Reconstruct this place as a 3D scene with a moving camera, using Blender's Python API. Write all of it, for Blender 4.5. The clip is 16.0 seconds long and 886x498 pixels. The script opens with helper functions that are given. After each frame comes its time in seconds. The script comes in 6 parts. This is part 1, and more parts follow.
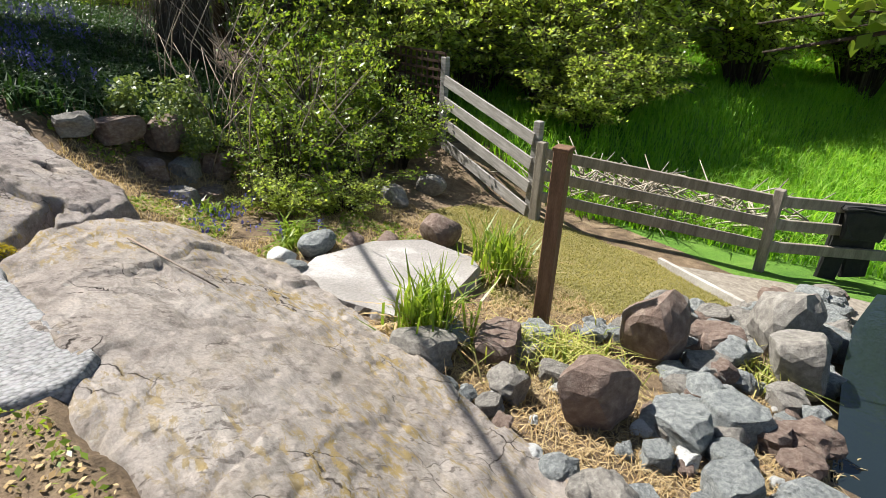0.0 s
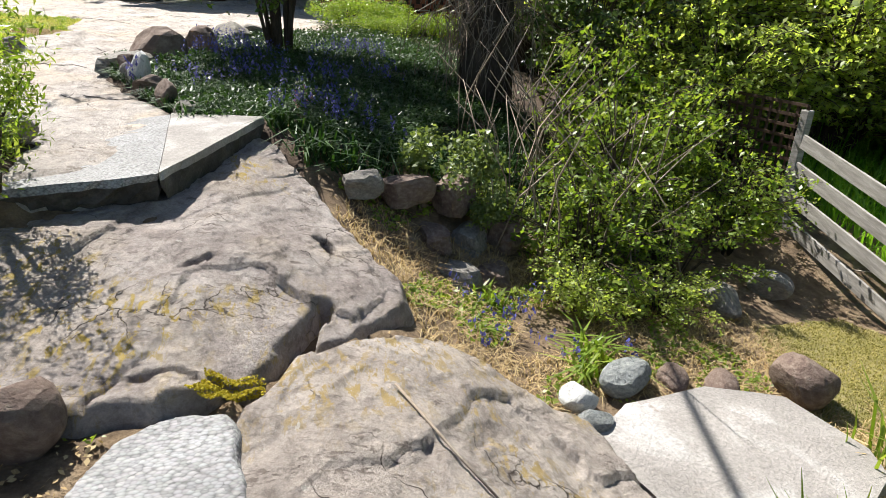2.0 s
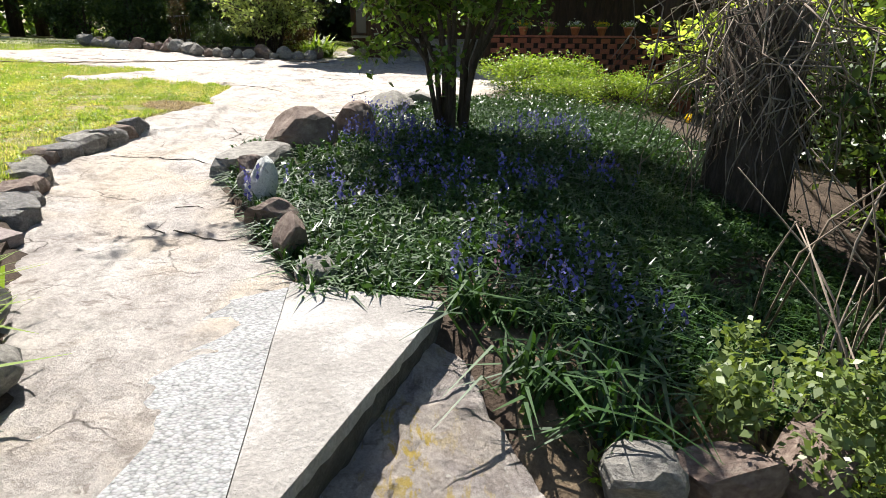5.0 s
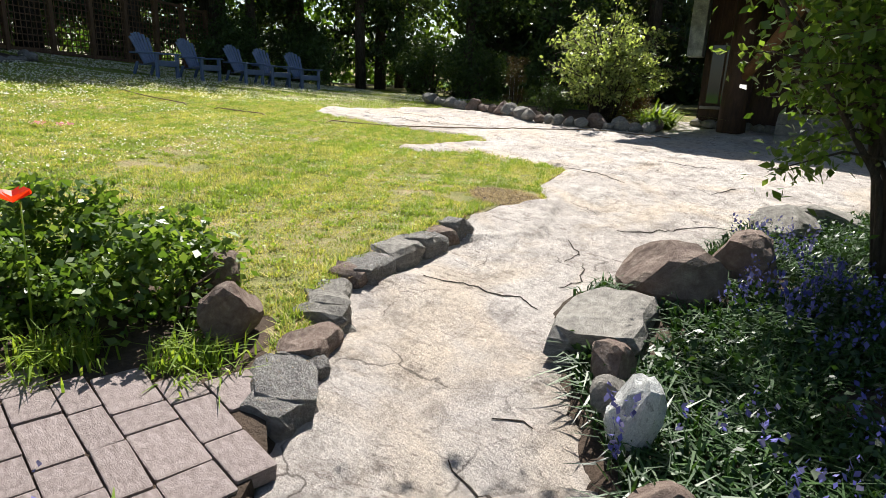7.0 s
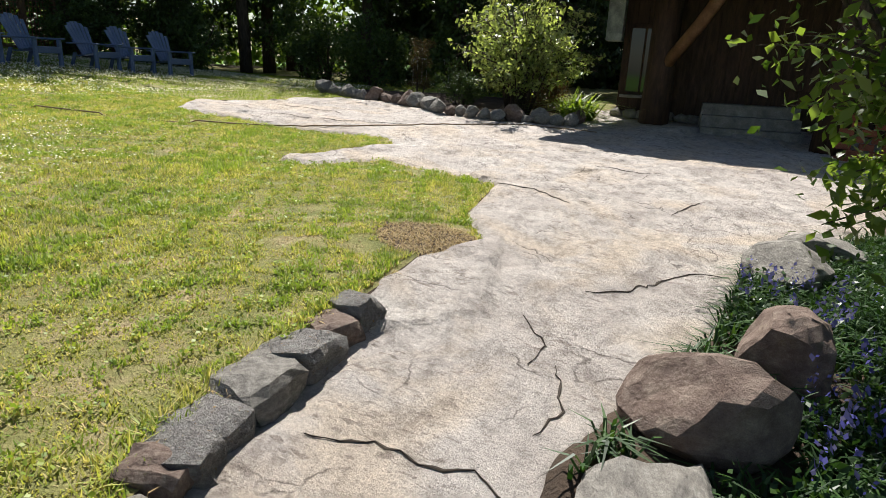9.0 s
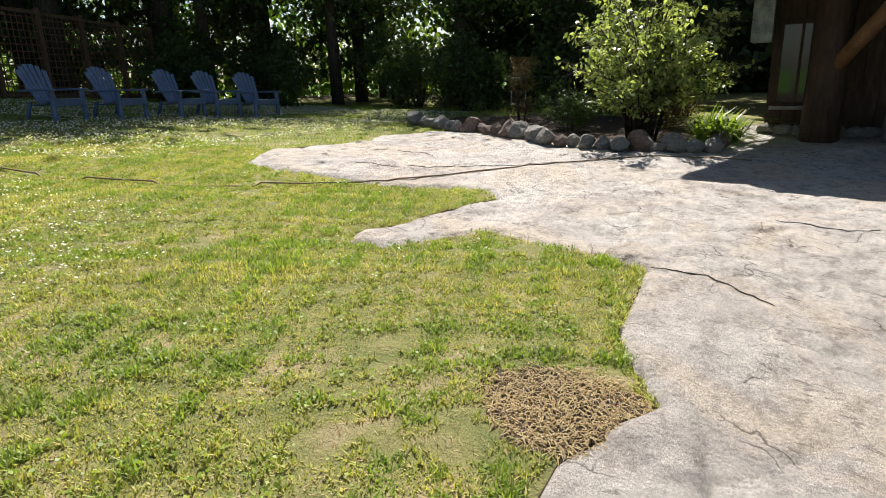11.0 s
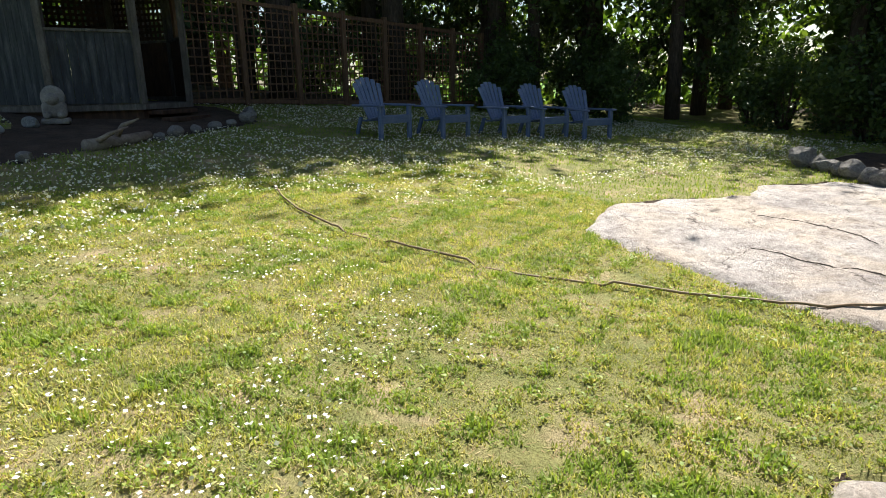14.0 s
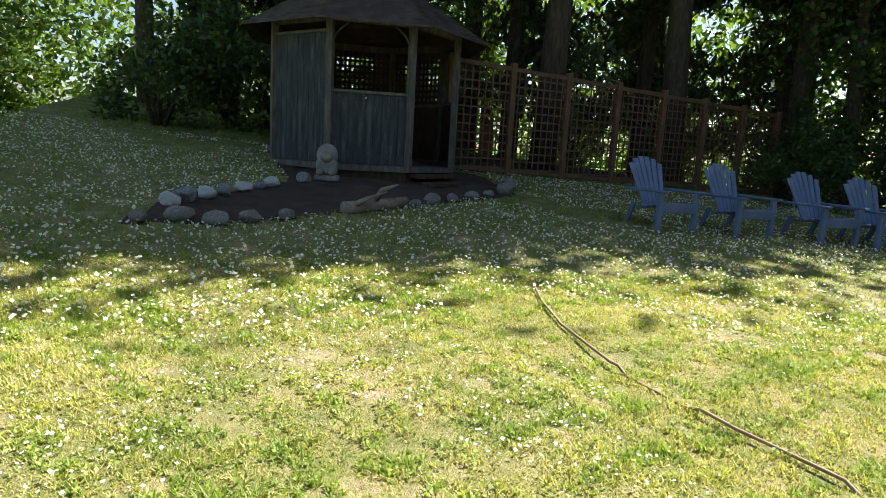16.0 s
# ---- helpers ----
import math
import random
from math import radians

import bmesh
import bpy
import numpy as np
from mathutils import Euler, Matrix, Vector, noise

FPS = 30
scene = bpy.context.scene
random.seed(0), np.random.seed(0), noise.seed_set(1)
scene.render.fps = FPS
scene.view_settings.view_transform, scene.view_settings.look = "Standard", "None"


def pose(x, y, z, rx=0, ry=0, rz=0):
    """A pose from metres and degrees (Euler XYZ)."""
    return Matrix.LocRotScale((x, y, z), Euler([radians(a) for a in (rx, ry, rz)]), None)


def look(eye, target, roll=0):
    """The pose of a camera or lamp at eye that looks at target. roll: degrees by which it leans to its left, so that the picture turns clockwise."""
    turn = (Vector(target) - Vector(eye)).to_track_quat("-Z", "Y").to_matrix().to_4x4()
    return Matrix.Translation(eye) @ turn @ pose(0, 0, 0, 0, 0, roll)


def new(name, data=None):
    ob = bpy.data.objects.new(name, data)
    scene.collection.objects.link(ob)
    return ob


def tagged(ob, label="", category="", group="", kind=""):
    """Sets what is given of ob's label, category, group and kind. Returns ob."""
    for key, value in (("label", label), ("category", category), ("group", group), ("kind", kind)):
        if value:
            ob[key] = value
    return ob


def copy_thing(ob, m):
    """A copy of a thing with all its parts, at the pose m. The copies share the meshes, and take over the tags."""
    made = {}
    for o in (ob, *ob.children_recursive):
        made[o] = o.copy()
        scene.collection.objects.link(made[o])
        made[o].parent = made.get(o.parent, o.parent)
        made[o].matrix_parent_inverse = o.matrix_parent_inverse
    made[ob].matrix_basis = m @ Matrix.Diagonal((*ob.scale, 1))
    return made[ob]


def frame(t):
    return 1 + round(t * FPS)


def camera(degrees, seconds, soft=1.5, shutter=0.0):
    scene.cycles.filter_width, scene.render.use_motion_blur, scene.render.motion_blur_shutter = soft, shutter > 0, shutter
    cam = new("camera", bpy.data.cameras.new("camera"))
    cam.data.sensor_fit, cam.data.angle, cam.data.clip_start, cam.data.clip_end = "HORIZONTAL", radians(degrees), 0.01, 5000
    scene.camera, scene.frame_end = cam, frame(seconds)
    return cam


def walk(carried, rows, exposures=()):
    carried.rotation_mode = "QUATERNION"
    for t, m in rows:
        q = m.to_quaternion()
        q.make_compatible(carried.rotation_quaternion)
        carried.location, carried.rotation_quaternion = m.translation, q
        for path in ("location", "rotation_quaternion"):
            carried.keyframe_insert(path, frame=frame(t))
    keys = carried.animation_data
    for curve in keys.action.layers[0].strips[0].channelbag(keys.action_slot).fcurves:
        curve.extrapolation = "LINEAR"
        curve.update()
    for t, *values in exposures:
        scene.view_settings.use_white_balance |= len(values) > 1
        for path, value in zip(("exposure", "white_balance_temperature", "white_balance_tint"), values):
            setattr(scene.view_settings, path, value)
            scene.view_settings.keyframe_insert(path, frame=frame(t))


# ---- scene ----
cam = camera(72.2, 16.0, 0.6)
PATH = [
    (0, (0.418, -4.346, 0.945), (1.527, -2.888, 0.142), 3.3),
    (0.5, (0.422, -4.024, 0.971), (1.347, -2.423, 0.209), 4.9),
    (1, (0.492, -3.636, 0.998), (1.089, -1.865, 0.285), 4.9),
    (1.5, (0.561, -3.202, 1.022), (1.139, -1.441, 0.27), 5.6),
    (2, (0.665, -2.687, 1.041), (1.044, -0.884, 0.262), 1.6),
    (2.5, (0.766, -2.29, 1.087), (1.106, -0.462, 0.35), 4.0),
    (3, (0.779, -1.865, 1.071), (0.906, -0.042, 0.258), 1.0),
    (3.2, (0.775, -1.671, 1.093), (0.817, 0.155, 0.278), 1.4),
    (5.3, (0.138, 0.497, 1.196), (0.03, 2.399, 0.586), 0.1),
    (5.5, (0.046, 0.692, 1.185), (-0.273, 2.578, 0.601), 2.6),
    (6, (-0.21, 1.163, 1.246), (-0.768, 3.0, 0.685), 3.6),
    (6.5, (-0.483, 1.548, 1.365), (-1.149, 3.332, 0.755), 1.5),
    (7, (-0.744, 1.966, 1.506), (-1.69, 3.646, 0.976), 2.5),
    (7.5, (-0.973, 2.358, 1.616), (-1.779, 4.085, 1.009), 1.6),
    (8, (-1.176, 2.825, 1.585), (-1.913, 4.592, 1.008), 0.5),
    (8.5, (-1.385, 3.226, 1.599), (-2.024, 4.992, 0.911), 5.6),
    (9, (-1.637, 3.653, 1.642), (-2.298, 5.45, 1.066), 2.6),
    (9.2, (-1.713, 3.799, 1.661), (-2.496, 5.564, 1.139), 3.2),
    (11.3, (-2.7, 5.684, 1.887), (-3.696, 7.334, 1.353), -2.5),
    (11.5, (-2.796, 5.852, 1.89), (-3.921, 7.442, 1.436), 1.3),
    (12, (-3.093, 6.18, 1.944), (-4.194, 7.782, 1.477), 3.8),
    (12.5, (-3.502, 6.443, 1.971), (-4.819, 7.863, 1.472), -0.1),
    (13, (-3.955, 6.669, 2.079), (-5.411, 7.94, 1.561), 2.5),
    (13.5, (-4.439, 6.794, 2.181), (-5.935, 8.044, 1.736), 0.5),
    (14, (-4.891, 6.989, 2.27), (-6.514, 8.034, 1.745), -0.7),
    (14.5, (-5.298, 7.106, 2.253), (-7.032, 7.968, 1.751), 3.5),
    (15, (-5.763, 7.199, 2.308), (-7.61, 7.825, 1.861), -1.8),
    (15.5, (-6.163, 7.3, 2.315), (-8.078, 7.632, 1.843), 2.1),
    (16, (-6.535, 7.253, 2.372), (-8.472, 7.624, 2.041), 3.3),
]
walk(cam, [(t, look(eye, target, roll)) for t, eye, target, roll in PATH],
     [(0, 1.12), (3.2, 1.2), (5.3, 1.35), (6.5, 1.15), (8.2, 0.85), (9.0, 0.8), (11.5, 0.95), (14.0, 1.15), (16.0, 1.62)])

# ---- world, sun ----
SUN_DIR = Vector((-0.33, 0.71, 0.98)).normalized()   # from the place towards the sun
world = bpy.data.worlds.new("world")
scene.world = world
world.use_nodes = True
wn = world.node_tree.nodes
sky = wn.new("ShaderNodeTexSky")
sky.sky_type = 'NISHITA'
sky.sun_disc = False
sky.sun_elevation = math.asin(SUN_DIR.z)
sky.sun_rotation = math.atan2(SUN_DIR.x, SUN_DIR.y)
wn["Background"].inputs[1].default_value = 0.058
world.node_tree.links.new(sky.outputs[0], wn["Background"].inputs[0])
sun_data = bpy.data.lights.new("sun", 'SUN')
sun_data.energy = 5.0
sun_data.angle = radians(0.55)
sun_data.color = (1.0, 0.965, 0.91)
sun = new("sun", sun_data)
sun.matrix_world = look(SUN_DIR * 60, (0, 0, 0))


# ---- materials ----
def material(name, rough=0.85, metal=0.0, spec=0.3):
    m = bpy.data.materials.new(name)
    m.use_nodes = True
    b = m.node_tree.nodes["Principled BSDF"]
    b.inputs["Roughness"].default_value = rough
    b.inputs["Metallic"].default_value = metal
    b.inputs["Specular IOR Level"].default_value = spec
    return m, m.node_tree, b


def ramp(nt, fac, stops):
    r = nt.nodes.new("ShaderNodeValToRGB")
    while len(r.color_ramp.elements) < len(stops):
        r.color_ramp.elements.new(0.5)
    for e, (p, c) in zip(r.color_ramp.elements, stops):
        e.position, e.color = p, (*c, 1)
    nt.links.new(fac, r.inputs[0])
    return r.outputs[0]


def noise_tex(nt, scale, detail=6, rough=0.6, stretch=None, warp=0.0):
    co = nt.nodes.new("ShaderNodeTexCoord").outputs["Object"]
    if stretch:
        mp = nt.nodes.new("ShaderNodeMapping")
        mp.inputs["Scale"].default_value = stretch
        nt.links.new(co, mp.inputs[0])
        co = mp.outputs[0]
    n = nt.nodes.new("ShaderNodeTexNoise")
    n.inputs["Scale"].default_value, n.inputs["Detail"].default_value = scale, detail
    n.inputs["Roughness"].default_value, n.inputs["Distortion"].default_value = rough, warp
    nt.links.new(co, n.inputs["Vector"])
    return n.outputs["Fac"]


def mix(nt, fac, a, b, mode='MIX'):
    m = nt.nodes.new("ShaderNodeMix")
    m.data_type, m.blend_type = 'RGBA', mode
    for sock, val in ((m.inputs[0], fac), (m.inputs[6], a), (m.inputs[7], b)):
        if isinstance(val, (int, float)):
            sock.default_value = val
        elif isinstance(val, tuple):
            sock.default_value = (*val, 1)
        else:
            nt.links.new(val, sock)
    return m.outputs[2]


def bump(nt, b, height, strength=0.5, dist=0.02):
    n = nt.nodes.new("ShaderNodeBump")
    n.inputs["Strength"].default_value, n.inputs["Distance"].default_value = strength, dist
    nt.links.new(height, n.inputs["Height"])
    old = b.inputs["Normal"].links
    if old:
        nt.links.new(old[0].from_socket, n.inputs["Normal"])
    nt.links.new(n.outputs[0], b.inputs["Normal"])


def mottled(name, c1, c2, c3=None, scale=3.0, fine=40.0, rough=0.85, bumpy=0.5, dist=0.02, stretch=None, moss=None, moss_at=0.62, spots=None, craggy=0.0):
    """Two scales of colour and relief: patches, grain, and moss or lichen where named."""
    m, nt, b = material(name, rough)
    big = noise_tex(nt, scale, 5, 0.6, stretch, 0.3)
    col = ramp(nt, big, [(0.3, c1), (0.52, c2), (0.72, c3 or c2)])
    grain = noise_tex(nt, fine, 5, 0.7, stretch)
    g = ramp(nt, grain, [(0.3, (0.62, 0.62, 0.62)), (0.7, (1.18, 1.18, 1.18))])
    col = mix(nt, 0.8, col, g, 'MULTIPLY')
    if moss:
        mo = noise_tex(nt, scale * 1.7, 8, 0.75, None, 1.2)
        col = mix(nt, ramp(nt, mo, [(moss_at, (0, 0, 0)), (moss_at + 0.06, (1, 1, 1))]), col, moss)
    if spots:
        sp = noise_tex(nt, scale * 4.3, 4, 0.6, None, 0.8)
        col = mix(nt, ramp(nt, sp, [(0.66, (0, 0, 0)), (0.72, (1, 1, 1))]), col, spots)
    nt.links.new(col, b.inputs["Base Color"])
    if craggy:
        bump(nt, b, noise_tex(nt, scale * 5.5, 10, 0.78), 1.0, craggy * 2.6)
    bump(nt, b, grain, bumpy, dist * 0.45)
    bump(nt, b, noise_tex(nt, scale * 2.2, 8, 0.65, stretch, 0.5), bumpy, dist)
    return m


def bedrock(name, c1, c2, c3, tan, fleck, scale=1.0, moss=None, moss_at=0.66, split=0.35):
    """Weathered bedrock: broad tones, stained patches, pitted flecks along the grain, hairline splits, lichen."""
    m, nt, b = material(name, 0.88)
    big = noise_tex(nt, 1.1 * scale, 6, 0.65, None, 0.6)
    col = ramp(nt, big, [(0.3, c1), (0.5, c2), (0.7, c3)])
    stain = noise_tex(nt, 0.7 * scale, 5, 0.6, None, 1.0)
    col = mix(nt, ramp(nt, stain, [(0.48, (0, 0, 0)), (0.62, (0.75, 0.75, 0.75))]), col, tan)
    mid = noise_tex(nt, 7 * scale, 8, 0.72, (1, 0.6, 1), 0.4)
    col = mix(nt, 0.75, col, ramp(nt, mid, [(0.37, (0.58, 0.56, 0.54)), (0.5, (1.0, 1.0, 1.0)), (0.64, (1.2, 1.19, 1.17))]), 'MULTIPLY')
    grain = noise_tex(nt, 60, 5, 0.8)
    col = mix(nt, 0.36, col, ramp(nt, grain, [(0.4, (0.6, 0.59, 0.58)), (0.6, (1.3, 1.3, 1.3))]), 'MULTIPLY')
    pits = noise_tex(nt, 15, 3, 0.6, (0.75, 1.6, 1), 0.5)
    pit = ramp(nt, pits, [(0.57, (0, 0, 0)), (0.63, (1, 1, 1))])
    where = ramp(nt, noise_tex(nt, 2.3, 4, 0.6), [(0.42, (0, 0, 0)), (0.6, (0.7, 0.7, 0.7))])
    pit_on = mix(nt, 1.0, pit, where, 'MULTIPLY')
    col = mix(nt, pit_on, col, fleck)
    co = nt.nodes.new("ShaderNodeTexCoord").outputs["Object"]
    wp = nt.nodes.new("ShaderNodeTexNoise")
    wp.inputs["Scale"].default_value, wp.inputs["Detail"].default_value = 2.2, 5
    nt.links.new(co, wp.inputs["Vector"])
    sh = nt.nodes.new("ShaderNodeVectorMath")
    sh.operation = 'MULTIPLY_ADD'
    sh.inputs[1].default_value = (0.55, 0.55, 0.55)
    nt.links.new(wp.outputs["Color"], sh.inputs[0])
    nt.links.new(co, sh.inputs[2])
    vo = nt.nodes.new("ShaderNodeTexVoronoi")
    vo.feature = 'DISTANCE_TO_EDGE'
    vo.inputs["Scale"].default_value = 1.7 * scale
    nt.links.new(sh.outputs[0], vo.inputs["Vector"])
    line = ramp(nt, vo.outputs["Distance"], [(0.004, (1, 1, 1)), (0.016, (0, 0, 0))])
    gate = ramp(nt, noise_tex(nt, 1.9, 3, 0.5), [(0.5, (0, 0, 0)), (0.6, (split * 2, split * 2, split * 2))])
    line_on = mix(nt, 1.0, line, gate, 'MULTIPLY')
    col = mix(nt, line_on, col, (0.07, 0.055, 0.045))
    if moss:
        mo = noise_tex(nt, 11, 9, 0.72, (1.5, 0.7, 1), 0.5)
        lot = noise_tex(nt, 0.85, 4, 0.6)
        spot = mix(nt, 1.0, ramp(nt, mo, [(0.52, (0, 0, 0)), (0.58, (0.9, 0.9, 0.9))]), ramp(nt, lot, [(moss_at - 0.06, (0, 0, 0)), (moss_at + 0.06, (1, 1, 1))]), 'MULTIPLY')
        col = mix(nt, spot, col, moss)
        sp = noise_tex(nt, 16, 4, 0.6, None, 0.4)
        col = mix(nt, ramp(nt, sp, [(0.68, (0, 0, 0)), (0.71, (0.8, 0.8, 0.8))]), col, (0.55, 0.52, 0.46))
    nt.links.new(col, b.inputs["Base Color"])
    inv = nt.nodes.new("ShaderNodeInvert")
    nt.links.new(mix(nt, 1.0, pit_on, line_on, 'ADD'), inv.inputs["Color"])
    bump(nt, b, inv.outputs[0], 0.8, 0.012)
    bump(nt, b, grain, 0.8, 0.008)
    bump(nt, b, mid, 1.0, 0.045)
    bump(nt, b, noise_tex(nt, 19, 9, 0.78, (0.7, 1.2, 1)), 1.0, 0.03)
    return m


def leafy(name, colours, rough=0.5, trans=0.35, gloss=0.4, patches=0.7):
    """Leaves and blades: each one its own tone, and light coming through."""
    m, nt, b = material(name, rough, 0.0, gloss)
    geo = nt.nodes.new("ShaderNodeNewGeometry")
    n = len(colours)
    col = ramp(nt, geo.outputs["Random Per Island"], [(i / max(1, n - 1), c) for i, c in enumerate(colours)])
    patch = noise_tex(nt, 1.3, 6, 0.7)
    col = mix(nt, patches, col, ramp(nt, patch, [(0.3, (0.7, 0.72, 0.7)), (0.7, (1.2, 1.15, 1.0))]), 'MULTIPLY')
    nt.links.new(col, b.inputs["Base Color"])
    tr = nt.nodes.new("ShaderNodeBsdfTranslucent")
    nt.links.new(mix(nt, 1.0, col, (1.5, 1.5, 0.7), 'MULTIPLY'), tr.inputs[0])
    ms = nt.nodes.new("ShaderNodeMixShader")
    ms.inputs[0].default_value = trans
    nt.links.new(b.outputs[0], ms.inputs[1])
    nt.links.new(tr.outputs[0], ms.inputs[2])
    nt.links.new(ms.outputs[0], nt.nodes["Material Output"].inputs[0])
    return m


M_SOIL = mottled("soil", (0.05, 0.035, 0.024), (0.085, 0.058, 0.04), (0.12, 0.085, 0.06), 2.5, 45, 0.95, 1.0, 0.04)
M_STRAW = mottled("dry_litter", (0.10, 0.07, 0.045), (0.22, 0.155, 0.095), (0.36, 0.27, 0.17), 5, 60, 0.95, 1.0, 0.04)
M_TURF = mottled("turf", (0.18, 0.20, 0.06), (0.28, 0.265, 0.095), (0.46, 0.35, 0.21), 2.6, 60, 0.95, 1.0, 0.05)
M_DRYTURF = mottled("mown_dry_turf", (0.16, 0.15, 0.05), (0.26, 0.23, 0.09), (0.34, 0.28, 0.14), 1.6, 55, 0.95, 1.0, 0.03)
M_MEADOW = mottled("meadow_turf", (0.07, 0.17, 0.02), (0.12, 0.25, 0.03), (0.17, 0.3, 0.05), 1.1, 40, 0.95, 1.0, 0.05)
M_PALEROCK = bedrock("pale_rock", (0.38, 0.335, 0.305), (0.52, 0.47, 0.43), (0.60, 0.555, 0.51), (0.57, 0.475, 0.375), (0.22, 0.175, 0.145), 1.0)
M_BROWNROCK = bedrock("brown_rock", (0.28, 0.235, 0.215), (0.41, 0.36, 0.33), (0.54, 0.49, 0.455), (0.44, 0.375, 0.31), (0.13, 0.10, 0.085), 1.6, (0.42, 0.30, 0.05), 0.55, 0.5)
M_MOSSROCK = bedrock("mossy_rock", (0.31, 0.265, 0.235), (0.45, 0.395, 0.35), (0.56, 0.505, 0.455), (0.45, 0.39, 0.33), (0.14, 0.11, 0.09), 1.4, (0.40, 0.29, 0.11), 0.46, 0.5)
M_GREYSTONE = mottled("grey_stone", (0.17, 0.155, 0.14), (0.27, 0.25, 0.22), (0.38, 0.36, 0.32), 5, 45, 0.85, 0.8, 0.02, None, (0.25, 0.18, 0.05), 0.68)
M_KERB = mottled("lichened_slate", (0.22, 0.205, 0.195), (0.34, 0.32, 0.30), (0.48, 0.46, 0.43), 4, 45, 0.88, 1.0, 0.025, None, (0.40, 0.22, 0.03), 0.60, (0.42, 0.41, 0.38), 0.01)
M_BLUESTONE = mottled("blue_grey_stone", (0.21, 0.225, 0.225), (0.36, 0.38, 0.37), (0.54, 0.55, 0.52), 5, 45, 0.75, 0.9, 0.025, None, None, 0.6, (0.58, 0.57, 0.53), 0.006)
M_REDSTONE = mottled("red_brown_stone", (0.14, 0.095, 0.075), (0.22, 0.16, 0.13), (0.31, 0.25, 0.2), 4, 45, 0.85, 0.8, 0.02)
M_QUARTZ = mottled("white_quartz", (0.45, 0.46, 0.46), (0.66, 0.66, 0.63), (0.2, 0.2, 0.2), 7, 30, 0.6, 0.7, 0.02)
M_CONCRETE = mottled("pale_concrete", (0.31, 0.28, 0.25), (0.45, 0.42, 0.38), (0.55, 0.52, 0.47), 2.2, 60, 0.9, 0.8, 0.015, None, None, 0.6, (0.34, 0.29, 0.25), 0.004)
M_BRICK = mottled("worn_paver", (0.2, 0.155, 0.145), (0.28, 0.23, 0.215), (0.36, 0.3, 0.285), 6, 60, 0.9, 0.7, 0.012)
M_REDBRICK = mottled("red_brick", (0.22, 0.07, 0.045), (0.3, 0.1, 0.06), (0.36, 0.14, 0.09), 8, 60, 0.9, 0.6, 0.01)
M_TERRA = mottled("terracotta", (0.42, 0.14, 0.07), (0.5, 0.18, 0.09), (0.55, 0.24, 0.14), 9, 60, 0.8, 0.4, 0.006)
M_CRACK = mottled("crack_dirt", (0.03, 0.024, 0.02), (0.06, 0.047, 0.036), None, 8, 60, 1.0, 0.6, 0.01)
M_GREYWOOD = mottled("weathered_wood", (0.2, 0.185, 0.165), (0.3, 0.28, 0.255), (0.4, 0.38, 0.35), 3, 30, 0.9, 0.6, 0.008, (1, 1, 8))
M_GAZEBOPOST = mottled("old_gazebo_wood", (0.08, 0.07, 0.06), (0.13, 0.115, 0.1), (0.2, 0.18, 0.16), 3, 30, 0.9, 0.6, 0.008, (4, 4, 1))
M_FENCEWOOD = mottled("old_fence_wood", (0.17, 0.145, 0.115), (0.27, 0.235, 0.19), (0.36, 0.32, 0.27), 2.5, 28, 0.9, 0.6, 0.008, (6, 6, 1))
M_BROWNWOOD = mottled("brown_stained_wood", (0.11, 0.06, 0.035), (0.17, 0.095, 0.055), (0.22, 0.13, 0.08), 3, 30, 0.8, 0.5, 0.006, (6, 6, 1))
M_DARKWOOD = mottled("dark_house_wood", (0.045, 0.025, 0.017), (0.075, 0.043, 0.028), (0.11, 0.06, 0.038), 3, 30, 0.75, 0.5, 0.006, (5, 5, 1))
M_LOG = mottled("orange_log", (0.16, 0.075, 0.035), (0.23, 0.115, 0.055), (0.28, 0.15, 0.08), 4, 30, 0.7, 0.4, 0.006)
M_GAZEBO = mottled("grey_painted_boards", (0.035, 0.037, 0.04), (0.055, 0.058, 0.062), (0.12, 0.12, 0.122), 3, 30, 0.85, 0.5, 0.006, (4, 4, 0.6))
M_SHINGLE = mottled("shingle", (0.05, 0.038, 0.03), (0.085, 0.065, 0.05), (0.13, 0.10, 0.08), 4, 40, 0.95, 0.8, 0.015)
M_BARK = mottled("bark", (0.055, 0.04, 0.03), (0.095, 0.072, 0.055), (0.15, 0.12, 0.095), 6, 30, 0.95, 1.0, 0.03, (3, 3, 0.6))
M_DRYTWIG = mottled("bleached_twig", (0.26, 0.22, 0.17), (0.38, 0.33, 0.26), (0.48, 0.43, 0.35), 6, 50, 0.9, 0.6, 0.01)
M_TWIG = mottled("dead_twig", (0.16, 0.12, 0.09), (0.26, 0.21, 0.165), (0.36, 0.31, 0.25), 6, 40, 0.9, 0.5, 0.01)
M_BLUEPLASTIC = mottled("slate_blue_plastic", (0.10, 0.145, 0.26), (0.13, 0.18, 0.30), (0.17, 0.22, 0.34), 3, 60, 0.42, 0.15, 0.003)
M_HOSE = mottled("hose_rubber", (0.16, 0.11, 0.06), (0.28, 0.2, 0.12), None, 8, 60, 0.6, 0.3, 0.004)
M_IRON = mottled("black_iron", (0.02, 0.02, 0.02), (0.035, 0.033, 0.03), None, 10, 60, 0.6, 0.3, 0.004)
M_WHITE = mottled("white_paint", (0.7, 0.7, 0.68), (0.8, 0.8, 0.78), None, 5, 60, 0.6, 0.2, 0.004)

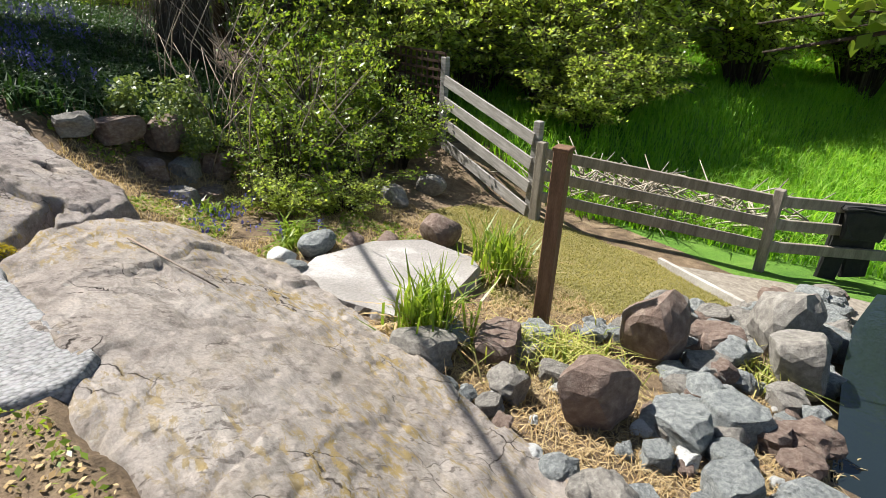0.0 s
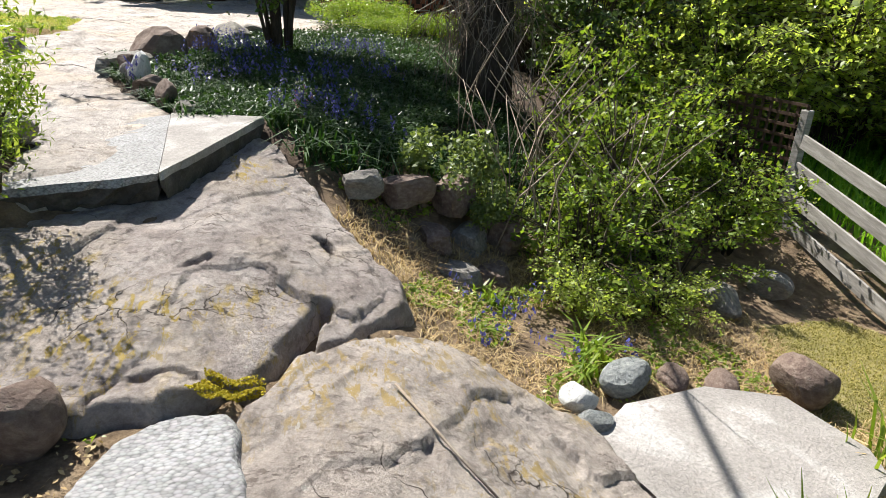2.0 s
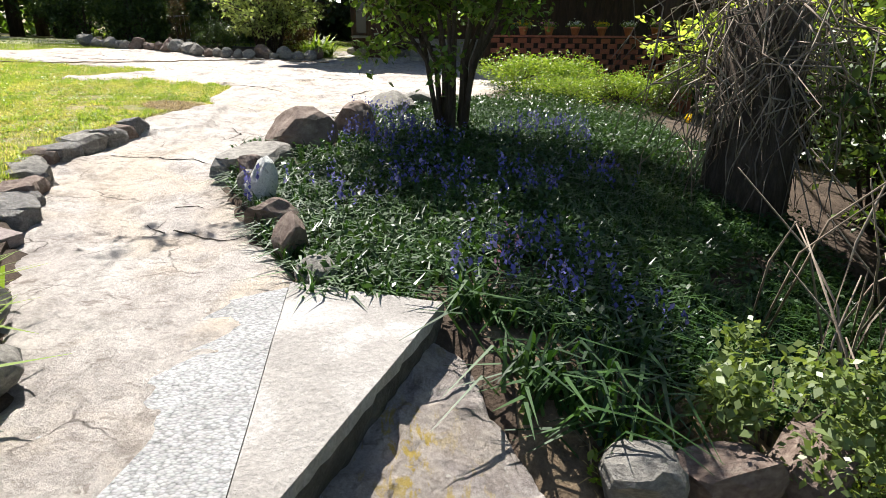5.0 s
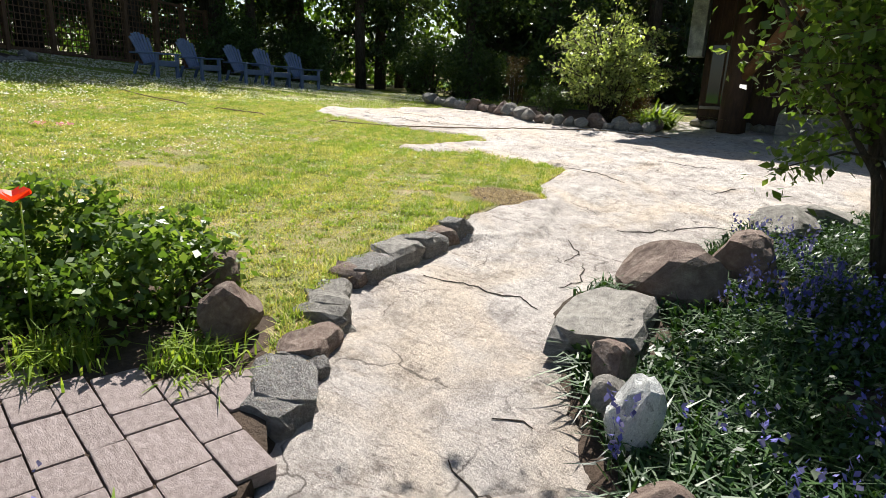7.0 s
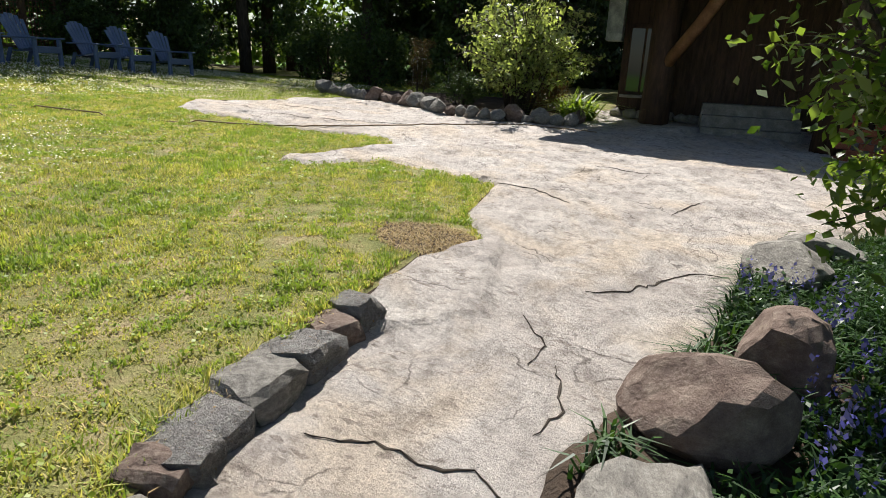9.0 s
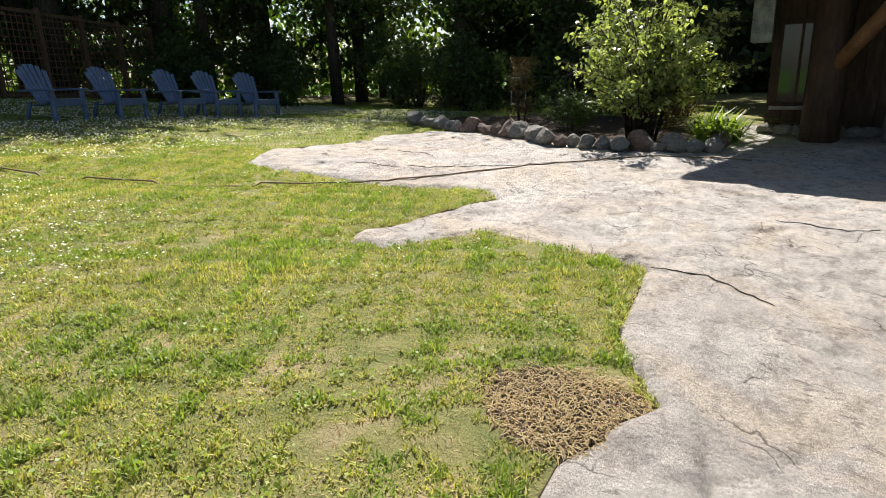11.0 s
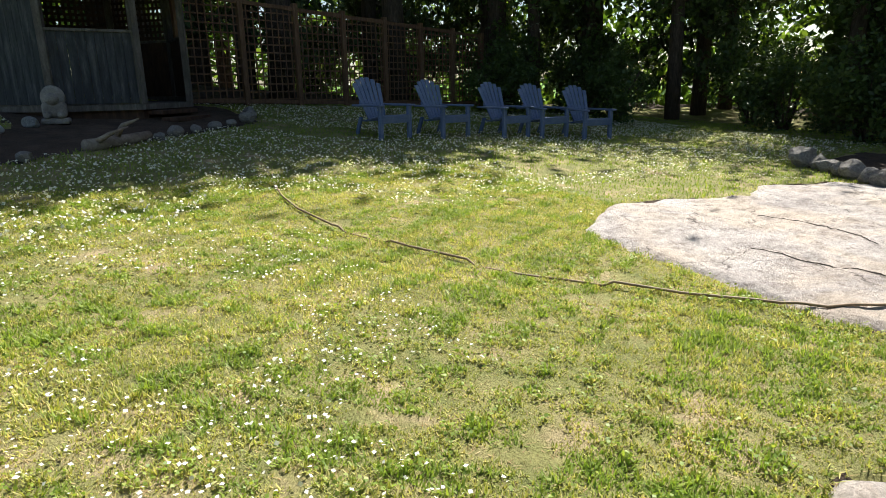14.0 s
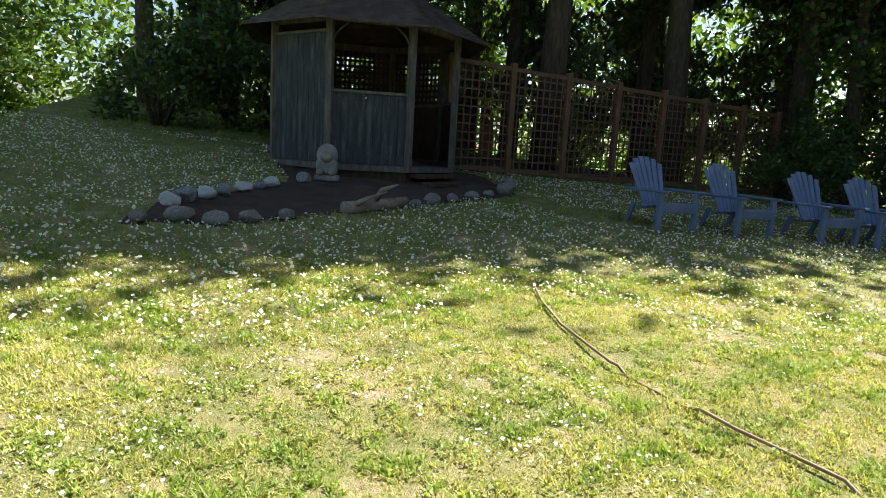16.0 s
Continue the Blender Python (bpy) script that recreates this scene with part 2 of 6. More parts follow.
L_GRASS = leafy("grass_blade", [(0.20, 0.265, 0.06), (0.35, 0.385, 0.10), (0.50, 0.49, 0.165), (0.64, 0.55, 0.30)], 0.6, 0.38, 0.3, 0.8)
L_LUSH = leafy("lush_blade", [(0.15, 0.24, 0.04), (0.24, 0.33, 0.06), (0.36, 0.42, 0.10)], 0.5, 0.42, 0.4)
L_MEADOW = leafy("meadow_blade", [(0.15, 0.33, 0.025), (0.22, 0.43, 0.04), (0.33, 0.52, 0.08)], 0.5, 0.5, 0.35)
L_STRAP = leafy("strap_leaf", [(0.012, 0.036, 0.008), (0.02, 0.058, 0.012), (0.035, 0.085, 0.02), (0.06, 0.12, 0.03)], 0.4, 0.25, 0.4)
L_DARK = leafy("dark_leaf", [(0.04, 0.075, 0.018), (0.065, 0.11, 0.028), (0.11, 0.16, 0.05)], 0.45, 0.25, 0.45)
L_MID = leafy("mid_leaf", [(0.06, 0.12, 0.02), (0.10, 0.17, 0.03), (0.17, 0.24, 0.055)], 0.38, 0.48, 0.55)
L_BRIGHT = leafy("bright_leaf", [(0.12, 0.2, 0.025), (0.19, 0.28, 0.04), (0.28, 0.34, 0.07)], 0.4, 0.48, 0.5)
L_PALE = leafy("pale_leaf", [(0.1, 0.15, 0.045), (0.15, 0.2, 0.07), (0.2, 0.25, 0.1)], 0.45, 0.35, 0.45)
L_THICKET = leafy("thicket_leaf", [(0.20, 0.28, 0.06), (0.32, 0.40, 0.10), (0.45, 0.51, 0.18)], 0.34, 0.62, 0.6)
L_BED = leafy("bed_leaf", [(0.018, 0.045, 0.012), (0.03, 0.07, 0.018), (0.055, 0.10, 0.028)], 0.42, 0.25, 0.4)
L_MOSS = leafy("moss_cushion", [(0.30, 0.25, 0.03), (0.45, 0.36, 0.04), (0.5, 0.44, 0.08)], 0.9, 0.2, 0.1)
L_BUSH = leafy("pale_bush_leaf", [(0.17, 0.23, 0.085), (0.27, 0.33, 0.135), (0.38, 0.44, 0.21)], 0.38, 0.5, 0.5)
L_CONIFER = leafy("conifer_needles", [(0.04, 0.065, 0.03), (0.06, 0.09, 0.04), (0.09, 0.12, 0.055)], 0.6, 0.15, 0.3)
L_BRONZE = leafy("bronze_leaf", [(0.09, 0.05, 0.025), (0.13, 0.08, 0.035), (0.12, 0.13, 0.04)], 0.5, 0.3, 0.4)
L_BLUE = leafy("bluebell_petal", [(0.07, 0.07, 0.30), (0.11, 0.11, 0.42), (0.18, 0.17, 0.52)], 0.6, 0.25, 0.2)
L_WHITE = leafy("white_petal", [(0.75, 0.75, 0.72), (0.85, 0.84, 0.8)], 0.6, 0.25, 0.2)
L_PINK = leafy("pink_petal", [(0.65, 0.22, 0.4), (0.75, 0.4, 0.55)], 0.6, 0.25, 0.2)
L_RED = leafy("red_petal", [(0.7, 0.03, 0.015), (0.8, 0.06, 0.02)], 0.5, 0.3, 0.3)
L_YELLOW = leafy("yellow_petal", [(0.7, 0.48, 0.02), (0.8, 0.6, 0.05)], 0.6, 0.3, 0.2)
L_STRAWB = leafy("straw_blade", [(0.3, 0.2, 0.1), (0.42, 0.31, 0.17), (0.5, 0.4, 0.24)], 0.8, 0.15, 0.2)


# ---- building helpers ----
def mesh_of(name, verts, faces, mat=None, smooth=False):
    me = bpy.data.meshes.new(name)
    me.from_pydata([tuple(v) for v in verts], [], faces)
    for m in (mat if isinstance(mat, (list, tuple)) else [mat] if mat else []):
        me.materials.append(m)
    if smooth:
        me.polygons.foreach_set("use_smooth", [True] * len(me.polygons))
    return me


def fast_mesh(name, verts, size, mat):
    """Loose polygons of the same number of corners, laid one after another."""
    n = len(verts)
    me = bpy.data.meshes.new(name)
    me.vertices.add(n)
    me.vertices.foreach_set("co", np.asarray(verts, np.float32).ravel())
    me.loops.add(n)
    me.loops.foreach_set("vertex_index", np.arange(n, dtype=np.int32))
    me.polygons.add(n // size)
    me.polygons.foreach_set("loop_start", np.arange(0, n, size, dtype=np.int32))
    me.update(calc_edges=True)
    me.materials.append(mat)
    return me


def bm_mesh(name, bm, mat, smooth=False):
    me = bpy.data.meshes.new(name)
    bm.to_mesh(me)
    bm.free()
    me.materials.append(mat)
    if smooth:
        me.polygons.foreach_set("use_smooth", [True] * len(me.polygons))
    return me


def part(name, data, mat, parent, label="", smooth=False):
    if isinstance(data, bmesh.types.BMesh):
        data = bm_mesh(name, data, mat, smooth)
    ob = new(name, data)
    ob.parent = parent
    if label:
        tagged(ob, label)
    return ob


def thing(name, label, category, m=None, group="", kind="", data=None):
    ob = new(name, data)
    if m is not None:
        ob.matrix_basis = m
    return tagged(ob, label, category, group, kind)


def add_box(bm, lo, hi, m=None, bevel=0.0):
    r = bmesh.ops.create_cube(bm, size=1)
    c = [(a + b) / 2 for a, b in zip(lo, hi)]
    s = [b - a for a, b in zip(lo, hi)]
    for v in r["verts"]:
        v.co = Vector((c[0] + v.co.x * s[0], c[1] + v.co.y * s[1], c[2] + v.co.z * s[2]))
    vs = r["verts"]
    if bevel:
        es = {e for v in vs for e in v.link_edges}
        out = bmesh.ops.bevel(bm, geom=list(es), offset=bevel, segments=1, affect='EDGES', profile=0.5)
        vs = list({v for f in out["faces"] for v in f.verts} | {v for v in vs if v.is_valid})
    if m is not None:
        bmesh.ops.transform(bm, matrix=m, verts=vs)
    return vs


def box_bm(lo, hi, bevel=0.004, m=None):
    bm = bmesh.new()
    add_box(bm, lo, hi, m, bevel)
    return bm


def tube(points, radii, sides=6):
    """Verts and faces of a limb that follows points with a radius at each."""
    vs, fs = [], []
    pts = [Vector(p) for p in points]
    for i, p in enumerate(pts):
        d = (pts[min(i + 1, len(pts) - 1)] - pts[max(i - 1, 0)]).normalized()
        a = d.cross(Vector((0.3, 0.2, 1)) if abs(d.z) < 0.9 else Vector((1, 0.1, 0))).normalized()
        b = d.cross(a)
        for k in range(sides):
            t = 2 * math.pi * k / sides
            vs.append(p + (a * math.cos(t) + b * math.sin(t)) * radii[i])
    for i in range(len(pts) - 1):
        for k in range(sides):
            k2 = (k + 1) % sides
            fs.append((i * sides + k, i * sides + k2, (i + 1) * sides + k2, (i + 1) * sides + k))
    fs.append(tuple(range(sides))[::-1])
    fs.append(tuple(range((len(pts) - 1) * sides, len(pts) * sides)))
    return vs, fs


def tubes_mesh(name, limbs, mat, sides=6):
    vs, fs = [], []
    for pts, rad in limbs:
        v, f = tube(pts, rad, sides)
        o = len(vs)
        vs += v
        fs += [tuple(i + o for i in q) for q in f]
    return mesh_of(name, vs, fs, mat, True)


def ss(a):
    a = np.clip(a, 0, 1)
    return a * a * (3 - 2 * a)


def rock_bm(rng, sx, sy, sz, rough=0.25, sub=2, facets=5):
    """A stone: a ball cut by some flat faces and roughened."""
    bm = bmesh.new()
    bmesh.ops.create_icosphere(bm, subdivisions=sub, radius=1)
    cuts = [(Vector((rng.uniform(-1, 1), rng.uniform(-1, 1), rng.uniform(-0.4, 1))).normalized(), rng.uniform(0.5, 0.85)) for _ in range(facets)]
    seed = Vector((rng.uniform(0, 90), rng.uniform(0, 90), rng.uniform(0, 90)))
    for v in bm.verts:
        for n, d in cuts:
            k = v.co.dot(n)
            if k > d:
                v.co -= n * (k - d) * 0.9
        v.co *= 1 + rough * noise.noise(v.co * 1.5 + seed) + rough * 0.35 * noise.noise(v.co * 4 + seed)
        v.co = Vector((v.co.x * sx, v.co.y * sy, v.co.z * sz))
    return bm


def rand_dirs(n, rg, up=0.4):
    d = rg.normal(size=(n, 3))
    d[:, 2] += up
    return d / np.linalg.norm(d, axis=1, keepdims=True)


def leaf_verts(centres, size, rg, up=0.5, ratio=0.5, droop=0.0):
    """Four-cornered folded leaves, one round each centre."""
    n = len(centres)
    nor = rand_dirs(n, rg, up)
    t = np.cross(nor, rand_dirs(n, rg, 0.0))
    t /= np.linalg.norm(t, axis=1, keepdims=True) + 1e-9
    t[:, 2] -= droop
    b = np.cross(nor, t)
    L = (size * rg.uniform(0.6, 1.35, n))[:, None]
    out = np.empty((n, 4, 3))
    out[:, 0] = centres - t * L * 0.5
    out[:, 1] = centres + b * L * ratio * 0.5 + nor * L * 0.08
    out[:, 2] = centres + t * L * 0.5
    out[:, 3] = centres - b * L * ratio * 0.5 + nor * L * 0.08
    return out.reshape(-1, 3)


def blade_verts(roots, height, width, rg, lean=0.5, curl=0.4):
    """Bent blades of two pieces (a four-cornered foot and a tip), as quads."""
    n = len(roots)
    a = rg.uniform(0, 2 * np.pi, n)
    h = height * rg.uniform(0.55, 1.3, n)
    ln = lean * rg.uniform(0.1, 1, n)
    dirv = np.stack([np.cos(a), np.sin(a), 0 * a], 1)
    side = np.stack([-np.sin(a), np.cos(a), 0 * a], 1) * (width * rg.uniform(0.7, 1.3, n))[:, None] * 0.5
    mid = roots + dirv * (h * ln * 0.45)[:, None] + np.array([0, 0, 1]) * (h * 0.62)[:, None]
    tip = roots + dirv * (h * (ln * 1.1 + curl * ln))[:, None] + np.array([0, 0, 1]) * (h * (1 - 0.45 * ln))[:, None]
    out = np.empty((n, 8, 3))
    out[:, 0], out[:, 1], out[:, 2], out[:, 3] = roots - side, roots + side, mid + side * 0.8, mid - side * 0.8
    out[:, 4], out[:, 5], out[:, 6], out[:, 7] = mid - side * 0.8, mid + side * 0.8, tip + side * 0.08, tip - side * 0.08
    return out.reshape(-1, 3)


def short_blades(roots, height, width, rg, lean=0.9):
    """Plain tapered blades of one piece, for mown turf."""
    n = len(roots)
    a, h, ln = rg.uniform(0, 2 * np.pi, n), height * rg.uniform(0.55, 1.3, n), lean * rg.uniform(0.1, 1, n)
    side = np.stack([-np.sin(a), np.cos(a), 0 * a], 1) * (width * rg.uniform(0.7, 1.3, n))[:, None] * 0.5
    tip = roots + np.stack([np.cos(a) * h * ln, np.sin(a) * h * ln, h * (1 - 0.3 * ln)], 1)
    return np.stack([roots - side, roots + side, tip + side * 0.15, tip - side * 0.15], 1).reshape(-1, 3)


def inside(poly, x, y):
    x, y = np.asarray(x, float), np.asarray(y, float)
    res = np.zeros(x.shape, bool)
    for (x1, y1), (x2, y2) in zip(poly, poly[1:] + poly[:1]):
        c = ((y1 > y) != (y2 > y)) & (x < (x2 - x1) * (y - y1) / (y2 - y1 + 1e-12) + x1)
        res ^= c
    return res


def edge_dist(poly, x, y):
    """Distance to the outline: positive inside."""
    x, y = np.asarray(x, float), np.asarray(y, float)
    d = np.full(x.shape, 1e9)
    for (x1, y1), (x2, y2) in zip(poly, poly[1:] + poly[:1]):
        vx, vy = x2 - x1, y2 - y1
        t = np.clip(((x - x1) * vx + (y - y1) * vy) / (vx * vx + vy * vy + 1e-12), 0, 1)
        d = np.minimum(d, np.hypot(x - x1 - t * vx, y - y1 - t * vy))
    return np.where(inside(poly, x, y), d, -d)


def wobble(x, y, scale, seed=0.0):
    """Cheap smooth noise from -1 to 1."""
    s = 0
    for k, (a, b, c) in enumerate(((1.0, 0.31, 0.0), (-0.57, 0.93, 1.7), (0.71, -1.13, 4.1), (1.9, 1.3, 2.2), (-2.3, 1.7, 0.6), (3.1, -2.7, 5.0))):
        s = s + np.sin((a * x + b * y) / scale + c + seed * (k + 1)) / (1 + 0.35 * k)
    return s / 3.2


# ---- the lie of the land ----
def upper(x, y):
    u, v = np.clip(-x, -3, 24), np.clip(y, 0, 26)
    return -0.2048 + 0.11172 * u + 0.03234 * v + 0.00148 * u * u - 0.00548 * u * v + 0.0006 * v * v


def land(x, y):
    """Height of the ground: a terrace with the lawn, a step down to the lower path, a slope to the yard by the fence."""
    x, y = np.asarray(x, float), np.asarray(y, float)
    zu = upper(x, y)
    step = ss((y - 1.25 - 0.9 * np.maximum(x, -0.4)) / 0.25 + 0.5)
    yard = np.maximum(-1.35 - 0.13 * (x - 2.3), -2.2)
    e = ss((x - 0.45) / 1.5)
    low = -0.57 * (1 - e) + yard * e
    q = np.clip(y - 2.5, 0, 5)
    f = ss((x - 0.2 - 0.2 * q) / (3.6 + 0.6 * q))
    bank = zu * (1 - f) + (-1.5 + 0.14 * q) * f
    k2 = ss((y - 1.5) / 1.4)
    return np.where(x < 0.3, low * (1 - step) + bank * step, low * (1 - k2) + bank * k2)


def zat(x, y):
    return float(land(x, y))


PATH_WEST = [(-1.2, 1.15), (-1.3, 1.96), (-1.66, 2.44), (-1.95, 2.8), (-2.2, 3.2), (-2.43, 3.5), (-2.67, 3.95), (-3.07, 4.66), (-3.29, 5.5), (-3.3, 7.06),
             (-3.3, 7.5), (-2.97, 8.2), (-3.35, 8.9), (-3.42, 10.1), (-3.8, 10.25), (-4.9, 10.35), (-5.2, 9.9), (-5.45, 9.45), (-5.76, 9.42), (-5.92, 9.73),
             (-5.7, 10.15), (-5.6, 10.8), (-5.4, 11.6), (-5.65, 11.95), (-6.14, 11.8), (-6.76, 11.4), (-7.32, 11.37)]
PATH_EAST = [(-8.27, 11.36), (-9.12, 11.45), (-9.68, 12.35), (-9.73, 13.36), (-9.2, 14.55), (-9.59, 15.34), (-9.2, 16.5), (-8.4, 17.2),
             (-6.7, 16.6), (-4.4, 16.3), (-3.9, 20.5), (4, 20.5), (3.2, 14), (0.9, 12), (0.3, 10.5), (-0.3, 9.6), (-0.95, 8.9), (-1.25, 7.3),
             (-1.7, 6.2), (-1.87, 5.75), (-1.7, 5.1), (-1.45, 4.6), (-1.2, 4.2), (-1.0, 3.7), (-0.55, 3.1), (-0.5, 1.5)]
ROCK_UP = PATH_WEST + PATH_EAST
ROCK_MID = [(-1.25, 0.9), (-1.0, 1.6), (-0.6, 2.0), (-0.1, 2.95), (0.35, 2.75), (0.78, 1.7), (1.0, 1.25), (1.2, 0.85), (1.12, 0.5), (0.83, 0.1), (0.55, -0.12),
            (0.32, -0.45), (0.0, -0.55), (-0.3, -0.62), (-0.75, -0.5), (-1.35, 0.2)]
ROCK_LOW = [(2.75, -5.6), (2.5, -3.0), (2.45, -2.4), (2.42, -1.9), (2.33, -1.3), (2.24, -0.65), (2.12, -0.1), (1.75, 0.1), (1.5, 0.22), (1.22, 0.36), (0.85, 0.24),
            (0.42, -0.05), (0.2, -0.45), (0.2, -1.07), (0.3, -1.5), (0.4, -1.8), (0.35, -2.1), (0.5, -2.6), (0.5, -3.2), (0.65, -4.2), (0.5, -5.6)]
GRAVEL = [(-0.2, -0.62), (0.04, -0.5), (0.26, -0.52), (0.39, -0.92), (0.44, -1.36), (0.59, -1.6), (0.61, -1.8), (0.44, -1.97), (0.1, -2.02), (-0.2, -1.9), (-0.3, -1.5), (-0.3, -1.0)]
SLAB = [(-0.5, 3.12), (0.2, 2.85), (-0.36, 1.22), (-1.15, 1.02), (-1.35, 1.6), (-1.1, 2.4)]
HOUSE_BED = [(-10.3, 17.6), (-8.1, 16.65), (-6.7, 16.05), (-5.64, 15.8), (-4.47, 15.85), (-3.5, 16.2), (-3.6, 18.6), (-4.4, 20.5), (-8.0, 22.5), (-10.5, 20.5)]
GAZEBO_BED = [(-13.5, 5.0), (-13.7, 6.0), (-14.2, 6.8), (-14.9, 7.7), (-16.0, 9.2), (-17.4, 10.7), (-19.5, 10.4), (-19.5, 6.0), (-16.6, 6.6), (-15.6, 6.0), (-14.6, 5.3)]
YARD = [(3.5, -1.05), (4.2, -1.45), (5.4, -1.95), (5.95, -1.85), (6.25, -0.75), (6.1, 0.6), (5.5, 1.6), (4.3, 1.3), (3.9, 0.5), (3.8, -0.4)]
BRICK_PAD = [(-2.28, 3.42), (-2.05, 2.95), (-2.4, 2.3), (-3.4, 2.4), (-3.5, 3.05), (-3.1, 3.42), (-2.75, 3.85)]
WEST_BED = [(-1.45, 1.6), (-2.05, 2.9), (-2.4, 2.2), (-3.0, 1.2), (-2.2, 0.2), (-1.3, 0.3)]
PLANT_BED = [(-2.75, 3.85), (-3.1, 3.42), (-3.5, 3.05), (-4.4, 3.2), (-4.5, 3.8), (-3.7, 4.1), (-3.0, 4.2)]


def is_lawn(x, y):
    x, y = np.asarray(x, float), np.asarray(y, float)
    ok = ((y > 3.0) | ((x < -5.0) & (y > -9))) & (x < -2.2) & ~inside(ROCK_UP, x, y) & ~inside(HOUSE_BED, x, y) & ~inside(GAZEBO_BED, x, y)
    for bed in (BRICK_PAD, PLANT_BED):
        ok &= ~inside(bed, x, y)
    ok &= ~((x > -3.75) & (y > 7.35) & (y < 8.6) & (x < -2.9) & (np.hypot((x + 3.35) / 0.42, (y - 7.95) / 0.38) < 1))
    return ok & (x > np.where(y > 9.5, -19.5 - 0.45 * (y - 9.5), -25)) & (y < 26 + 0.4 * x + 14)


def is_meadow(x, y):
    return (np.asarray(x) > 6.6) & (np.asarray(y) < 30)


def grid_mesh(name, xs, ys, zfun, mats, pick):
    X, Y = np.meshgrid(xs, ys)
    Zz = zfun(X, Y)
    nx = len(xs)
    me = bpy.data.meshes.new(name)
    co = np.stack([X, Y, Zz], -1).reshape(-1, 3)
    i, j = np.meshgrid(np.arange(nx - 1), np.arange(len(ys) - 1))
    a = (j * nx + i).ravel()
    quads = np.stack([a, a + 1, a + 1 + nx, a + nx], 1)
    cx, cy = co[quads, 0].mean(1), co[quads, 1].mean(1)
    which = pick(cx, cy)
    keep = which >= 0
    quads, which = quads[keep], which[keep]
    used, inv = np.unique(quads, return_inverse=True)
    co, quads = co[used], inv.reshape(-1, 4)
    me.vertices.add(len(co))
    me.vertices.foreach_set("co", co.astype(np.float32).ravel())
    me.loops.add(quads.size)
    me.loops.foreach_set("vertex_index", quads.astype(np.int32).ravel())
    me.polygons.add(len(quads))
    me.polygons.foreach_set("loop_start", np.arange(0, quads.size, 4, dtype=np.int32))
    for m in mats:
        me.materials.append(m)
    me.polygons.foreach_set("material_index", which.astype(np.int32))
    me.polygons.foreach_set("use_smooth", [True] * len(quads))
    me.update(calc_edges=True)
    return me


def axis_lines(lo, hi, step, far):
    core = list(np.arange(lo, hi + 1e-6, step))
    out, d = [], step
    p = hi
    while p < far:
        d *= 1.35
        p += d
        out.append(p)
    back, d, p = [], step, lo
    while p > -far:
        d *= 1.35
        p -= d
        back.append(p)
    return np.array(back[::-1] + core + out)


def ground_z(x, y):
    z = land(x, y)
    d = np.maximum(np.maximum(edge_dist(ROCK_UP, x, y), edge_dist(ROCK_LOW, x, y)), edge_dist(ROCK_MID, x, y))
    z = z - 0.16 * ss((d - 0.02) / 0.15)
    z = z - 0.1 * ss(edge_dist(GRAVEL, x, y) / 0.1) - 0.06 * ss(edge_dist(BRICK_PAD, x, y) / 0.05)
    return z + 0.02 * wobble(x, y, 0.35) * (z < 5)


def ground_pick(x, y):
    w = np.zeros(len(x), int)
    dry = wobble(x, y, 0.9, 2.0)
    w[(x > 0.3 + 0.5 * dry) & (y < 3.2)] = 1
    w[(y < 1.2) & (x > -1.8) & (dry > -0.45)] = 1
    w[is_lawn(x, y)] = 2
    w[inside(YARD, x, y)] = 3
    w[is_meadow(x, y) & ((x > 7.0))] = 4
    far = (np.hypot(x, y) > 45)
    w[far] = 4
    return w


ground = thing("ground", "uneven garden ground of turf, soil and dry litter", "ground", kind="structure",
               data=grid_mesh("ground", axis_lines(-23, 11, 0.14, 900), axis_lines(-7, 22, 0.14, 900), ground_z, [M_SOIL, M_STRAW, M_TURF, M_DRYTURF, M_MEADOW], ground_pick))


def rock_sheet(name, label, poly, zfun, step, mat, lift=0.03, edge=0.16, drop=0.3, grow=0.0):
    xs = np.arange(min(p[0] for p in poly) - 0.2, max(p[0] for p in poly) + 0.2, step)
    ys = np.arange(min(p[1] for p in poly) - 0.2, max(p[1] for p in poly) + 0.2, step)

    def z(x, y):
        d = edge_dist(poly, x, y) + grow + 0.05 * wobble(x, y, 0.12, 3.0)
        return zfun(x, y) + lift - drop * (1 - np.clip(d / edge + 0.35, 0, 1) ** 0.5)

    def pick(x, y):
        return np.where(edge_dist(poly, x, y) > -0.12 - grow, 0, -1)
    return thing(name, label, "rock", kind="structure", data=grid_mesh(name, xs, ys, z, [mat], pick))


def up_relief(x, y):
    # low swells, hollows and worn ripples across the bedrock
    x, y = np.atleast_1d(np.asarray(x, float)), np.atleast_1d(np.asarray(y, float))
    dip = -0.12 * np.exp(-((x + 2.35) ** 2 / 1.6 + (y - 4.9) ** 2 / 4.0))
    return land(x, y) + dip + creases(x, y, 0.5, 2.0, 0.06, 0.012) + facets(x, y, 170, -10, 3, 1, 20, 4, 0.016, 0.003, 0.02) + 0.03 * wobble(x, y, 0.55, 1.0) + 0.012 * wobble(x, y, 0.14, 5.0) + chips(x, y, 0.7, 2.0, 1.5, 0.012)


def chips(x, y, scale, seed, levels, amp):
    """Flaked surface: thin sheets broken away in steps with ragged rims."""
    q = (wobble(x, y, scale, seed) + 0.3 * wobble(x, y, scale * 0.27, seed + 3) + 0.12 * wobble(x, y, scale * 0.09, seed + 5)) * levels
    f = np.floor(q)
    return amp * (f + ss((q - f - 0.88) / 0.12))


